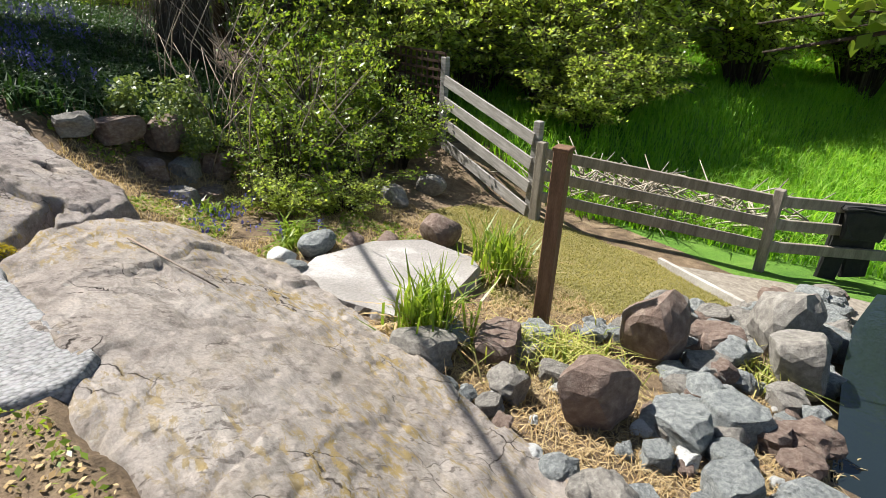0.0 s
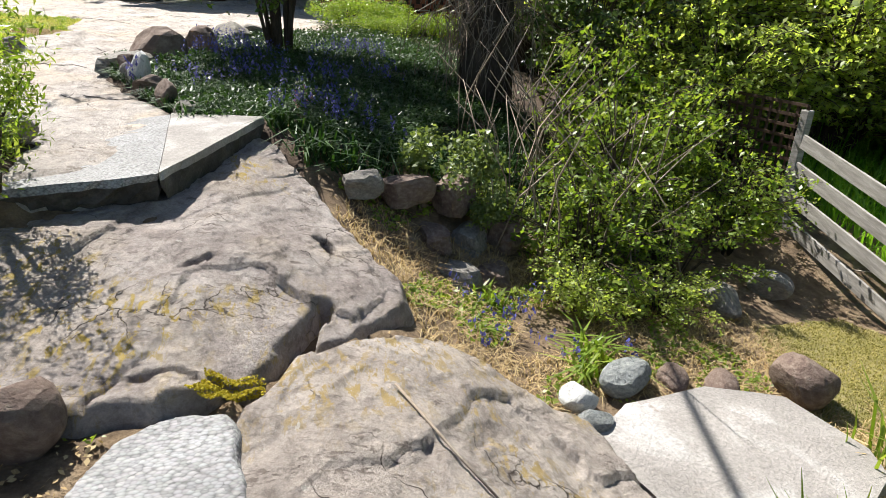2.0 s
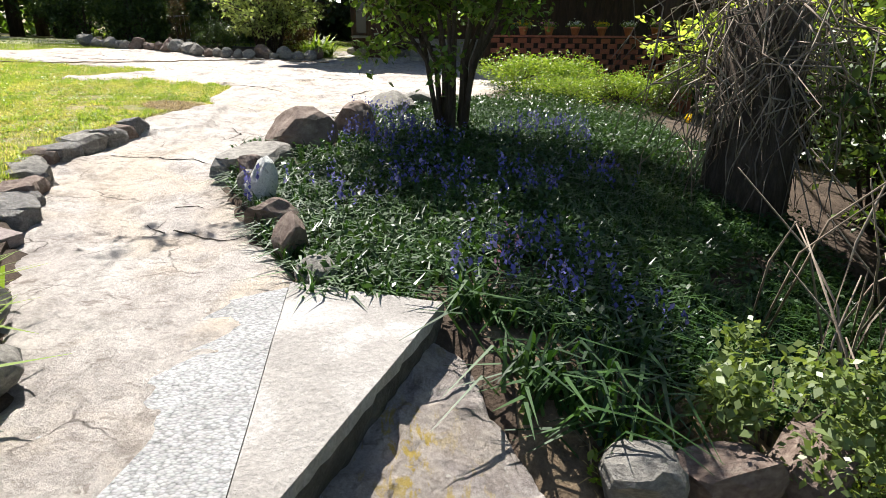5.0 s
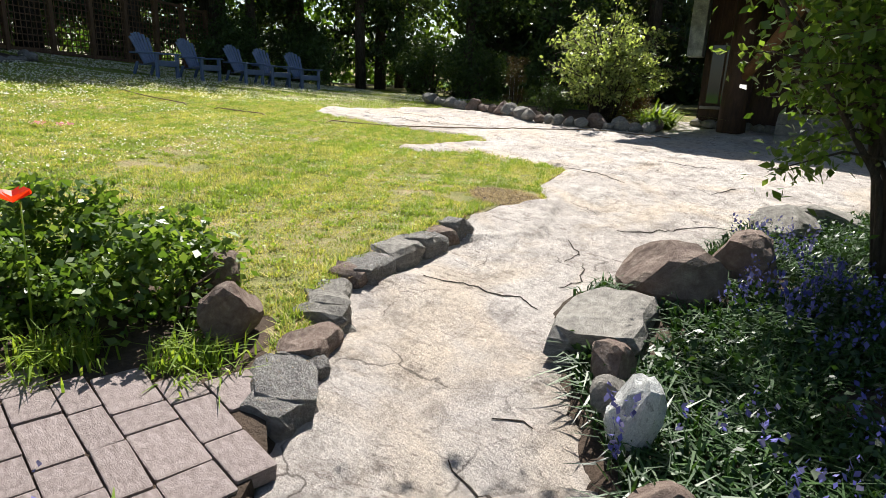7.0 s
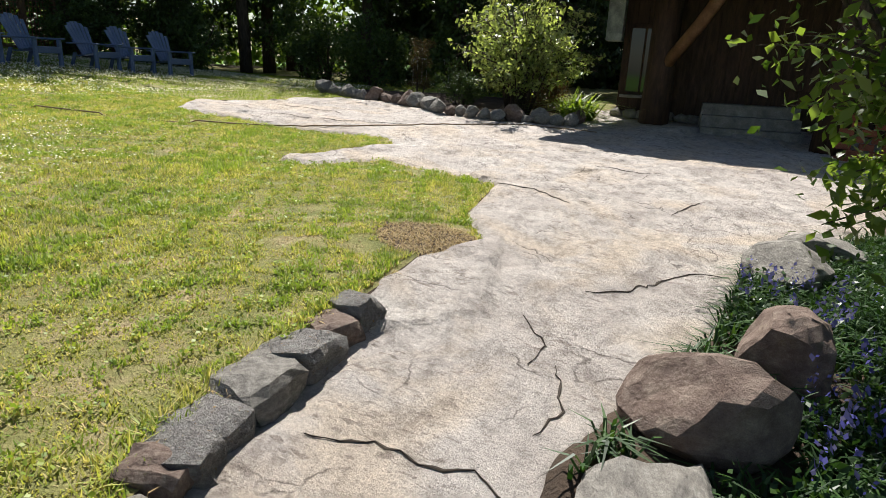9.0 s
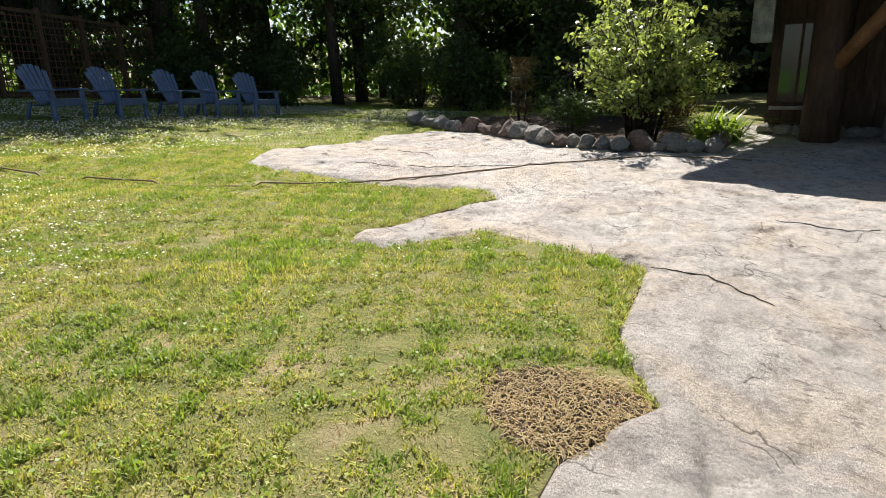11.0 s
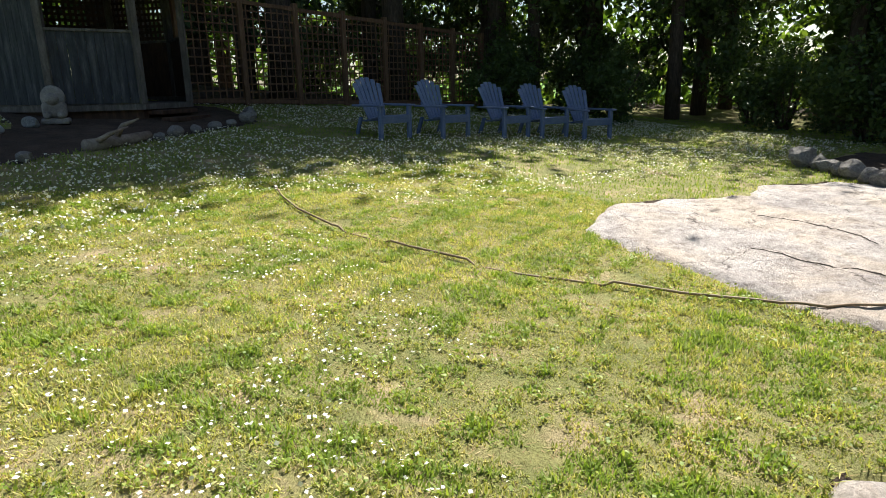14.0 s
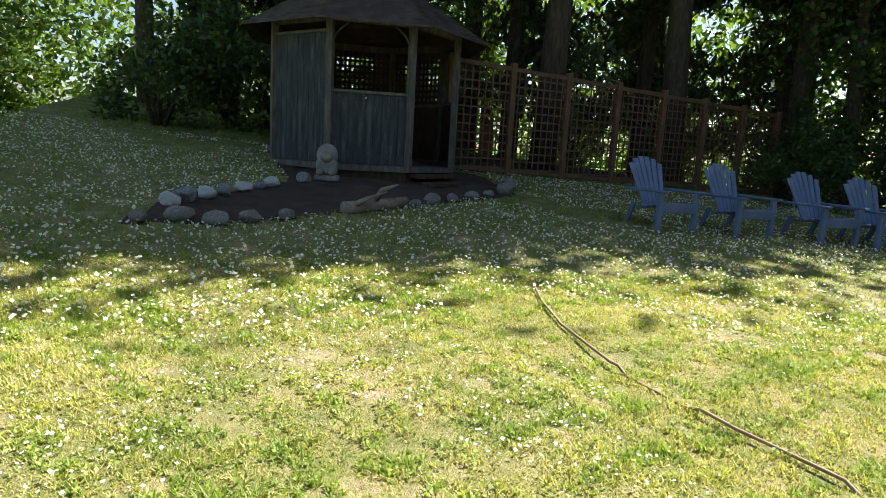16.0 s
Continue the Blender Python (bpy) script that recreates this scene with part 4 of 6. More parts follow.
# pond
m_water, ntw, bw = material("pond_water", 0.06, 0.0, 0.5)
bw.inputs["Base Color"].default_value = (0.012, 0.018, 0.02, 1)
bump(ntw, bw, noise_tex(ntw, 5, 3), 0.15, 0.02)
POND = [(4.4, -3.4), (5.2, -3.1), (6.0, -2.85), (6.9, -2.7), (8.5, -4.2), (8.5, -7.5), (3.4, -7.5), (3.3, -4.4), (3.6, -3.68)]
pond = thing("water", "dark pond water beside the rock heap", "water", kind="structure", data=mesh_of("water", [(x, y, -1.56) for x, y in POND], [tuple(range(len(POND)))], m_water))

# ---- brick pad ----
pad = thing("brick_pavement", "worn pinkish-brown pavers with mossy joints", "paving", kind="structure",
            data=prism("brick_pavement", BRICK_PAD, lambda x, y: zat(x, y) + 0.002, -0.2, M_SOIL, 0.01, 2, 8))
paver = bm_mesh("brick", box_bm((-0.5, -0.5, -0.5), (0.5, 0.5, 0.5), 0.03), M_BRICK)
rb = random.Random(11)
ROT = Matrix.Rotation(radians(-16), 2)
yy = -0.95
while yy < 0.95:
    h = rb.choice((0.13, 0.17, 0.21))
    xx = -1.1 + rb.uniform(0, 0.15)
    while xx < 1.1:
        w = rb.choice((0.15, 0.2, 0.26, 0.3))
        c = ROT @ Vector((xx + w / 2, yy + h / 2)) + Vector((-2.75, 3.05))
        if edge_dist(BRICK_PAD, np.array([c.x]), np.array([c.y]))[0] > 0.07:
            ob = part("brick", paver, None, pad)
            ex, ey = ROT @ Vector((0.1, 0)), ROT @ Vector((0, 0.1))
            sx = math.degrees(math.atan((zat(c.x + ex.x, c.y + ex.y) - zat(c.x - ex.x, c.y - ex.y)) / 0.2))
            sy = math.degrees(math.atan((zat(c.x + ey.x, c.y + ey.y) - zat(c.x - ey.x, c.y - ey.y)) / 0.2))
            ob.matrix_basis = pose(c.x, c.y, zat(c.x, c.y) - 0.02 + rb.uniform(-0.003, 0.003), sy + rb.uniform(-0.8, 0.8), rb.uniform(-0.8, 0.8) - sx, -16 + rb.uniform(-1.5, 1.5)) @ Matrix.Diagonal((w - 0.008, h - 0.008, 0.07, 1))
        xx += w
    yy += h


# ---- fences of the lower garden ----
def board(parent, a, b, width, thick, mat, name="rail", sag=0.0):
    """A plank from a to b, upright on its edge."""
    a, b = Vector(a), Vector(b)
    L = (b - a).length
    bm = box_bm((0, -thick / 2, -width / 2), (L, thick / 2, width / 2), 0.006)
    d = (b - a).normalized()
    side = Vector((0, 0, 1)).cross(d).normalized()
    up = d.cross(side)
    m = Matrix((d, side, up)).transposed().to_4x4()
    m.translation = a
    ob = part(name, bm, mat, parent)
    ob.matrix_basis = m
    return ob


def upright(parent, x, y, z0, z1, w, mat, name="post", lean=0.0, cap=False):
    bm = box_bm((-w / 2, -w / 2, 0), (w / 2, w / 2, z1 - z0), 0.008)
    ob = part(name, bm, mat, parent)
    ob.matrix_basis = pose(x, y, z0, lean, lean * 0.5, 12)
    return ob


rail_fence = thing("rail_fence", "old weathered three-rail wooden fence by the meadow", "fence")
FP, FF, FR = (5.83, 0.86), (7.48, -1.33), (10.4, -3.3)
for p in (FP, FF, (8.95, -2.33), FR):
    upright(rail_fence, p[0], p[1], zat(*p) - 0.15, zat(*p) + 1.02, 0.11, M_FENCEWOOD)
for a, b in ((FP, FF), (FF, FR)):
    for h in (0.32, 0.6, 0.88):
        board(rail_fence, (a[0], a[1], zat(*a) + h), (b[0], b[1], zat(*b) + h), 0.13, 0.045, M_FENCEWOOD)
board_fence = thing("board_fence", "grey weathered four-board fence sloping up beside shrubs", "fence")
FJ = (6.0, 3.1)
for p, h in ((FP, 1.25), (FJ, 1.35)):
    upright(board_fence, p[0] + 0.02, p[1] + 0.12, zat(*p) - 0.25, zat(*p) + h, 0.1, M_GREYWOOD)
for h in (0.15, 0.46, 0.77, 1.08):
    board(board_fence, (FP[0] - 0.06, FP[1] + 0.1, zat(*FP) + h - 0.05), (FJ[0] - 0.06, FJ[1], zat(*FJ) + h - 0.05), 0.16, 0.03, M_GREYWOOD, "board")


def lattice_panel(parent, w, h, pitch, mat, m, slat=0.035, name="slat"):
    n = int(w / pitch)
    for i in range(n + 1):
        ob = part(name, box_bm((i * w / n - slat / 2, -0.006, 0), (i * w / n + slat / 2, 0.006, h), 0), mat, parent)
        ob.matrix_basis = m
    k = int(h / pitch)
    for j in range(k + 1):
        ob = part(name, box_bm((0, 0.007, j * h / k - slat / 2), (w, 0.019, j * h / k + slat / 2), 0), mat, parent)
        ob.matrix_basis = m
    return parent


lat = thing("lattice_screen", "dark wooden lattice screen half hidden in shrubs", "lattice")
lattice_panel(lat, 1.6, 1.5, 0.12, M_DARKWOOD, pose(FJ[0], FJ[1] + 0.1, zat(*FJ) - 0.1, 0, 0, 100))

post = thing("wooden_post", "brown-stained square wooden post standing among rocks", "post", pose(3.59, -1.5, zat(3.59, -1.5) - 0.05, 0, 0, 25))
part("shaft", box_bm((-0.055, -0.055, 0), (0.055, 0.055, 1.5), 0.006), M_BROWNWOOD, post)
part("cap", box_bm((-0.065, -0.065, 1.48), (0.065, 0.065, 1.51), 0.006), M_BROWNWOOD, post, "reddish flat post cap")
edge_board = thing("edging_board", "pale timber edging board beside the mown patch", "edging")
board(edge_board, (6.2, -0.8, zat(6.2, -0.8) + 0.03), (5.93, -1.95, zat(5.93, -1.95) + 0.05), 0.1, 0.05, M_CONCRETE, "plank")
walk_slab = thing("garden_walk", "grey-brown boards of a low walk by the fence", "walkway", data=prism("garden_walk", [(6.3, -0.9), (7.4, -1.75), (8.3, -3.0), (7.4, -3.3), (6.0, -2.0)], lambda x, y: zat(x, y) + 0.02, -2.4, M_FENCEWOOD, 0.004, 2, 9))


# ---- garden chairs ----
def garden_chair():
    ch = thing("garden_chair", "slate-blue plastic slatted garden chair on the shaded lawn", "chair", group="lawn chairs")
    for s in (-1, 1):
        bm = box_bm((0.28, s * 0.3 - 0.035, 0), (0.36, s * 0.3 + 0.035, 0.55), 0.012)
        part("front_leg", bm, M_BLUEPLASTIC, ch)
        bm = bmesh.new()
        add_box(bm, (-0.52, s * 0.25 - 0.02, 0), (-0.43, s * 0.25 + 0.02, 0.36), Matrix.Shear('XY', 4, (0.45, 0)), 0.01)
        part("back_leg", bm, M_BLUEPLASTIC, ch)
        bm = bmesh.new()
        add_box(bm, (-0.42, s * 0.32 - 0.055, 0.54), (0.42, s * 0.32 + 0.055, 0.575), None, 0.014)
        part("armrest", bm, M_BLUEPLASTIC, ch)
    tilt = pose(-0.2, 0, 0.3, 0, -22, 0)
    for k in range(6):
        q = k - 2.5
        top = 0.8 - 0.018 * q * q
        fan = tilt @ pose(0, q * 0.062, 0, -3.2 * q, 0, 0)
        bm = bmesh.new()
        add_box(bm, (-0.014, -0.043, 0), (0.014, 0.043, top), None, 0.012)
        for v in bm.verts:
            v.co.y *= 0.72 + 0.36 * v.co.z / top
            v.co.x += -0.05 * (v.co.z / top) ** 2 + 0.006 * q * q * 0.6
        bmesh.ops.transform(bm, matrix=fan, verts=bm.verts)
        part("back_slat", bm, M_BLUEPLASTIC, ch)
    part("back_brace", box_bm((-0.035, -0.25, 0.3), (-0.015, 0.25, 0.36), 0.004, tilt), M_BLUEPLASTIC, ch)
    for k in range(5):
        x = -0.2 + k * 0.125
        part("seat_slat", box_bm((x - 0.055, -0.27, 0.29 + 0.022 * k), (x + 0.055, 0.27, 0.315 + 0.022 * k), 0.008), M_BLUEPLASTIC, ch)
    part("apron", box_bm((0.345, -0.28, 0.27), (0.37, 0.28, 0.4), 0.008), M_BLUEPLASTIC, ch)
    return ch


CHAIRS = [(-15.3, 12.4, 9), (-15.3, 13.75, 8), (-15.1, 15.15, 3), (-14.9, 16.05, -2), (-14.5, 16.95, -8)]
first = garden_chair()
for n, (x, y, a) in enumerate(CHAIRS):
    m = pose(x, y, zat(x, y) - 0.02, 0, 0, a) @ Matrix.Scale(1.1, 4)
    if n == 0:
        first.matrix_basis = m
    else:
        c = copy_thing(first, m)
        c.scale = (1.1, 1.1, 1.1)


# ---- gazebo ----
gz = thing("gazebo", "weathered grey octagonal wooden gazebo with shingle roof", "gazebo", pose(-19.1, 7.9, 0))
GZ0, GZR, GZH = 1.98, 1.83, 2.52
OCT = [(GZR * math.cos(radians(22.5 + 45 * k)), GZR * math.sin(radians(22.5 + 45 * k))) for k in range(8)]


def oct_prism(r, z0, z1):
    s = r / GZR
    vs = [(x * s, y * s, z) for z in (z0, z1) for x, y in OCT]
    return vs, [tuple(range(8))[::-1], tuple(range(8, 16))] + [(k, (k + 1) % 8, 8 + (k + 1) % 8, 8 + k) for k in range(8)]


part("floor_deck", mesh_of("floor_deck", *oct_prism(GZR + 0.06, GZ0 - 0.1, GZ0), M_GAZEBOPOST), None, gz)
part("skirt", mesh_of("skirt", *oct_prism(GZR - 0.05, GZ0 - 0.55, GZ0 - 0.1), M_DARKWOOD), None, gz)
for k, (x, y) in enumerate(OCT):
    b = part("post", box_bm((-0.06, -0.06, GZ0), (0.06, 0.06, GZ0 + GZH), 0.008), M_GAZEBOPOST, gz)
    b.matrix_basis = pose(x, y, 0, 0, 0, 22.5 + 45 * k)
for k in range(8):
    (x1, y1), (x2, y2) = OCT[k], OCT[(k + 1) % 8]
    a = math.degrees(math.atan2(y2 - y1, x2 - x1))
    L = math.hypot(x2 - x1, y2 - y1)
    m = pose(x1, y1, GZ0, 0, 0, a)
    ob = part("header_beam", box_bm((0, -0.04, GZH - 0.14), (L, 0.04, GZH), 0.006), M_GAZEBOPOST, gz)
    ob.matrix_basis = m
    if k == 0:
        continue  # the doorway
    low = 1.22 if k != 6 else 2.2
    nb = 9
    for j in range(nb):
        # Far-side boards take darker wood, putting the interior's shade into their colour.
        ob = part("wall_board", box_bm((0.06 + j * (L - 0.12) / nb, -0.012, 0.02), (0.055 + (j + 1) * (L - 0.12) / nb, 0.012, low), 0.003), M_DARKWOOD if 0 < k < 6 else M_GAZEBO, gz)
        ob.matrix_basis = m
    ob = part("sill_rail", box_bm((0.03, -0.045, low), (L - 0.03, 0.045, low + 0.05), 0.006), M_GAZEBOPOST, gz)
    ob.matrix_basis = m
    ob = part("base_rail", box_bm((0.03, 0.012, 0.0), (L - 0.03, 0.05, 0.09), 0.006), M_GAZEBOPOST, gz)
    ob.matrix_basis = m
    if k in (2, 3, 4, 5):
        lp = part("lattice_window", box_bm((0.05, -0.03, low + 0.05), (0.1, 0.03, GZH - 0.14), 0.003), M_GAZEBOPOST, gz)
        lp.matrix_basis = m
        for j in range(1, 13):
            part("slat", box_bm((j * L / 13 - 0.028, -0.005, low + 0.05), (j * L / 13 + 0.028, 0.005, GZH - 0.14), 0), M_DARKWOOD, lp)
        for j in range(0, 10):
            zz = low + 0.1 + j * (GZH - 0.2 - low) / 9
            part("slat", box_bm((0.06, 0.006, zz - 0.028), (L - 0.06, 0.014, zz + 0.028), 0), M_DARKWOOD, lp)
    elif k == 7:
        for xx, sgn in ((0.06, 1), (L - 0.06, -1)):
            limbs = [([(xx, 0, GZH - 0.42), (xx + sgn * 0.08, 0, GZH - 0.28), (xx + sgn * 0.24, 0, GZH - 0.15)], [0.02, 0.018, 0.02])]
            ob = part("bracket", tubes_mesh("bracket", limbs, M_GAZEBOPOST, 5), None, gz)
            ob.matrix_basis = m
# roof in courses of shingles
RZ = GZ0 + GZH - 0.08
for k in range(8):
    a0, a1 = radians(22.5 + 45 * k), radians(67.5 + 45 * k)
    courses = 14
    for c in range(courses):
        r0, r1 = (GZR + 0.6) * (1 - c / courses), (GZR + 0.6) * (1 - (c + 1.3) / courses)
        r1 = max(r1, 0.02)
        z0, z1 = RZ - 0.1 + 1.55 * c / courses, RZ - 0.1 + 1.55 * (c + 1.3) / courses - 0.02
        vs = [(r * math.cos(a), r * math.sin(a), z) for r, z, a in ((r0, z0, a0), (r0, z0, a1), (r1, z1, a1), (r1, z1, a0), (r0, z0 - 0.03, a0), (r0, z0 - 0.03, a1))]
        part("shingle_course", mesh_of("shingle_course", vs, [(0, 1, 2, 3), (4, 5, 1, 0)], M_SHINGLE), None, gz)
for k in range(4):
    b = part("step", box_bm((1.62 + 0.28 * k, -0.55, GZ0 - 0.2 - 0.13 * k), (1.95 + 0.28 * k, 0.55, GZ0 - 0.12 - 0.13 * k), 0.01), M_DARKWOOD, gz) if k < 2 else None
    if b:
        b.matrix_basis = pose(0, 0, 0, 0, 0, 45)

# stone figure in front of it: a plain carved block with an arched top
bm = bmesh.new()
add_box(bm, (-0.2, -0.14, 0), (0.2, 0.14, 0.1), None, 0.02)
add_box(bm, (-0.17, -0.11, 0.1), (0.17, 0.11, 0.36), None, 0.04)
r = bmesh.ops.create_uvsphere(bm, u_segments=16, v_segments=10, radius=0.19)
bmesh.ops.transform(bm, matrix=pose(0, 0, 0.42) @ Matrix.Diagonal((0.95, 0.6, 1.05, 1)), verts=r["verts"])
r = bmesh.ops.create_uvsphere(bm, u_segments=12, v_segments=8, radius=0.1)
bmesh.ops.transform(bm, matrix=pose(0, -0.1, 0.4), verts=r["verts"])
for s in (-1, 1):
    r = bmesh.ops.create_uvsphere(bm, u_segments=10, v_segments=6, radius=0.06)
    bmesh.ops.transform(bm, matrix=pose(s * 0.1, -0.13, 0.15), verts=r["verts"])
thing("statue", "small weathered grey stone statue with arched top", "statue", pose(-16.9, 7.2, zat(-16.9, 7.2), 0, 0, 80), data=bm_mesh("statue", bm, M_GREYSTONE, True))

# stones round the gazebo bed, and a driftwood log
rg2 = random.Random(21)
for n, (x, y) in enumerate([(-13.6, 5.2), (-13.75, 5.6), (-13.65, 6.0), (-13.9, 6.35), (-14.15, 6.75), (-14.4, 5.35), (-14.65, 5.45), (-14.95, 5.65), (-15.25, 5.85), (-15.55, 6.05), (-15.8, 6.25), (-16.05, 6.4), (-16.6, 6.85),
                            (-15.4, 8.5), (-15.7, 8.8), (-16.1, 9.2), (-16.5, 9.6), (-16.9, 10.0), (-17.3, 10.4), (-17.7, 10.6), (-18.2, 10.7)]):
    pale = 5 <= n <= 12
    s = rg2.uniform(0.11, 0.19)
    stone(x, y, s, s * 0.75, s * 0.62, M_QUARTZ if pale and n % 2 else M_BLUESTONE if pale else M_GREYSTONE, "bed_rock", "pale rounded rock edging the gazebo bed" if pale else "blue-grey rock edging the gazebo bed", "gazebo bed rocks", None, 0.25, 200 + n, None, 0.12, 4)
log_limbs = [([(-14.6, 7.45, 1.5), (-15.0, 7.95, 1.52), (-15.35, 8.35, 1.56)], [0.1, 0.09, 0.07]), ([(-14.95, 7.85, 1.55), (-14.8, 7.95, 1.75), (-14.65, 8.15, 1.84)], [0.05, 0.035, 0.012]),
             ([(-14.7, 7.55, 1.52), (-14.5, 7.75, 1.66), (-14.6, 8.0, 1.74)], [0.05, 0.03, 0.01])]
thing("driftwood_log", "gnarled grey driftwood log at the edge of the bed", "log", data=tubes_mesh("driftwood_log", log_limbs, M_TWIG, 8))

# ---- trellis fence behind the chairs ----
trellis = thing("trellis_fence", "tall brown square-lattice trellis fence with vines", "fence")
T0, TD = Vector((-19.5, 9.7)), Vector((-0.29, 0.957))
for k in range(8):
    p = T0 + TD * (1.55 * k)
    upright(trellis, p.x, p.y, zat(p.x, p.y) - 0.2, zat(p.x, p.y) + 2.45, 0.13, M_BROWNWOOD)
    if k < 7:
        z0 = zat(p.x, p.y)
        m = pose(p.x, p.y, z0 + 0.12, 0, 0, 106.9)
        lattice_panel(trellis, 1.55, 2.2, 0.17, M_BROWNWOOD, m, 0.032)
for h in (0.1, 2.33):
    q = T0 + TD * (1.55 * 7)
    board(trellis, (T0.x, T0.y, zat(*T0) + h), (q.x, q.y, zat(q.x, q.y) + h), 0.09, 0.05, M_BROWNWOOD)

# ---- house ----
HZ = 0.45
house = thing("house", "dark brown timber house with log porch and stone base", "house")
HX0, HX1, HY = -3.05, 10.0, 18.9
for k in range(52):
    x = HX0 + k * 0.25
    part("wall_board", box_bm((x, HY, HZ - 0.4), (x + 0.245, HY + 0.03 + 0.01 * (k % 2), HZ + 3.4), 0.004), M_DARKWOOD, house)
part("side_wall", box_bm((HX0, HY + 0.05, HZ - 0.4), (HX0 + 0.15, HY + 8, HZ + 3.4), 0.004), M_DARKWOOD, house)
part("back_wall", box_bm((HX0 + 0.16, HY + 0.1, HZ - 0.4), (HX1, HY + 8, HZ + 3.35), 0.004), M_DARKWOOD, house)
roof_v = [(HX0 - 1.7, HY - 3.0, HZ + 3.2), (HX1 + 0.6, HY - 3.0, HZ + 3.2), (HX1 + 0.6, HY + 4, HZ + 6.2), (HX0 - 1.7, HY + 4, HZ + 6.2), (HX1 + 0.6, HY + 9, HZ + 3.9), (HX0 - 1.7, HY + 9, HZ + 3.9)]
roof_v += [(x, y, z - 0.18) for x, y, z in roof_v]
part("roof", mesh_of("roof", roof_v, [(0, 1, 2, 3), (3, 2, 4, 5), (9, 8, 7, 6), (11, 10, 8, 9), (0, 6, 7, 1), (1, 7, 8, 2), (2, 8, 10, 4), (4, 10, 11, 5), (5, 11, 9, 3), (3, 9, 6, 0)], M_SHINGLE), None, house)
for x, y in ((-2.15, 18.1), (0.95, 16.3), (5.2, 16.3), (9.6, 16.3)):
    part("porch_post", tubes_mesh("porch_post", [([(x, y, HZ - 0.4), (x + 0.02, y, HZ + 1.4), (x, y, HZ + 3.4)], [0.33, 0.3, 0.28])], M_DARKWOOD, 12), None, house)
part("brace_log", tubes_mesh("brace_log", [([(-2.1, 18.0, HZ + 1.35), (-1.5, 17.5, HZ + 2.2), (-0.9, 17.0, HZ + 3.2)], [0.13, 0.13, 0.12])], M_LOG, 10), None, house, "orange-brown diagonal log brace")
win = part("window", box_bm((-2.95, HY - 0.05, HZ + 0.75), (-2.2, HY + 0.0, HZ + 2.3), 0.006), M_DARKWOOD, house)
part("sill", box_bm((-3.0, HY - 0.14, HZ + 0.68), (-2.15, HY - 0.02, HZ + 0.75), 0.006), M_GREYWOOD, win, "pale weathered window sill")
m_glass, ntg, bg = material("window_glass", 0.04, 0.0, 0.6)
bg.inputs["Base Color"].default_value = (0.02, 0.022, 0.024, 1)
part("pane", box_bm((-2.88, HY - 0.056, HZ + 0.82), (-2.6, HY - 0.052, HZ + 2.2), 0), m_glass, win)
part("pane", box_bm((-2.55, HY - 0.056, HZ + 0.82), (-2.27, HY - 0.052, HZ + 2.2), 0), m_glass, win)
for k in range(3):
    part("stone_step", prism("stone_step", [(-1.2, 17.1 + 0.38 * k), (0.65, 17.1 + 0.38 * k), (0.65, 17.7 + 0.38 * k), (-1.2, 17.7 + 0.38 * k)], lambda x, y, k=k: HZ + 0.24 + 0.22 * k, HZ - 0.2, M_GREYSTONE, 0.006, 3, 60 + k), None, house)
for n in range(9):
    x = -3.0 + n * 0.28
    part("base_stone", bm_mesh("base_stone", rock_bm(random.Random(300 + n), 0.19, 0.14, 0.13, 0.15, 2, 6), M_GREYSTONE), None, house).matrix_basis = pose(x, HY - 0.12, zat(x, HY) + 0.1)
part("gable_shingles", box_bm((HX0 - 0.35, HY - 0.6, HZ + 1.9), (HX0 + 0.0, HY - 0.1, HZ + 3.3), 0.01), M_BLUESTONE, house, "grey shingled projection")
part("shutter", box_bm((0.3, HY - 0.05, HZ + 1.0), (1.1, HY - 0.003, HZ + 2.2), 0.01), M_DARKWOOD, house)

# pierced brick wall with flower pots
bw_thing = thing("pierced_brick_wall", "low red pierced-brick terrace wall with pale coping", "wall")
BA, BB = Vector((0.9, 15.6)), Vector((5.5, 14.9))
bd = (BB - BA).normalized()
ba = math.degrees(math.atan2(bd.y, bd.x))
brick_me = bm_mesh("brick", box_bm((-0.5, -0.5, -0.5), (0.5, 0.5, 0.5), 0.03), M_REDBRICK)
BL = (BB - BA).length
for r_ in range(9):
    n = int(BL / 0.32)
    for c in range(n):
        s = 0.32 * c + (0.16 if r_ % 2 else 0)
        p = BA + bd * (s + 0.1)
        ob = part("brick", brick_me, None, bw_thing)
        ob.matrix_basis = pose(p.x, p.y, 0.2 + r_ * 0.115, 0, 0, ba) @ Matrix.Diagonal((0.21, 0.1, 0.105, 1))
cop = part("coping", box_bm((-0.05, -0.11, 0), (BL + 0.05, 0.11, 0.05), 0.008), M_REDBRICK, bw_thing)
cop.matrix_basis = pose(BA.x, BA.y, 1.19, 0, 0, ba)
base = part("footing", box_bm((-0.05, -0.1, -0.9), (BL + 0.05, 0.1, 0.14), 0.008), M_REDBRICK, bw_thing)
base.matrix_basis = pose(BA.x, BA.y, 0, 0, 0, ba)

rgp = np.random.default_rng(3)


def spin(profile, seg=18):
    vs, fs = [], []
    for r, z in profile:
        for k in range(seg):
            a = 2 * math.pi * k / seg
            vs.append((r * math.cos(a), r * math.sin(a), z))
    for i in range(len(profile) - 1):
        for k in range(seg):
            k2 = (k + 1) % seg
            fs.append((i * seg + k, i * seg + k2, (i + 1) * seg + k2, (i + 1) * seg + k))
    fs.append(tuple(range(seg))[::-1])
    return vs, fs


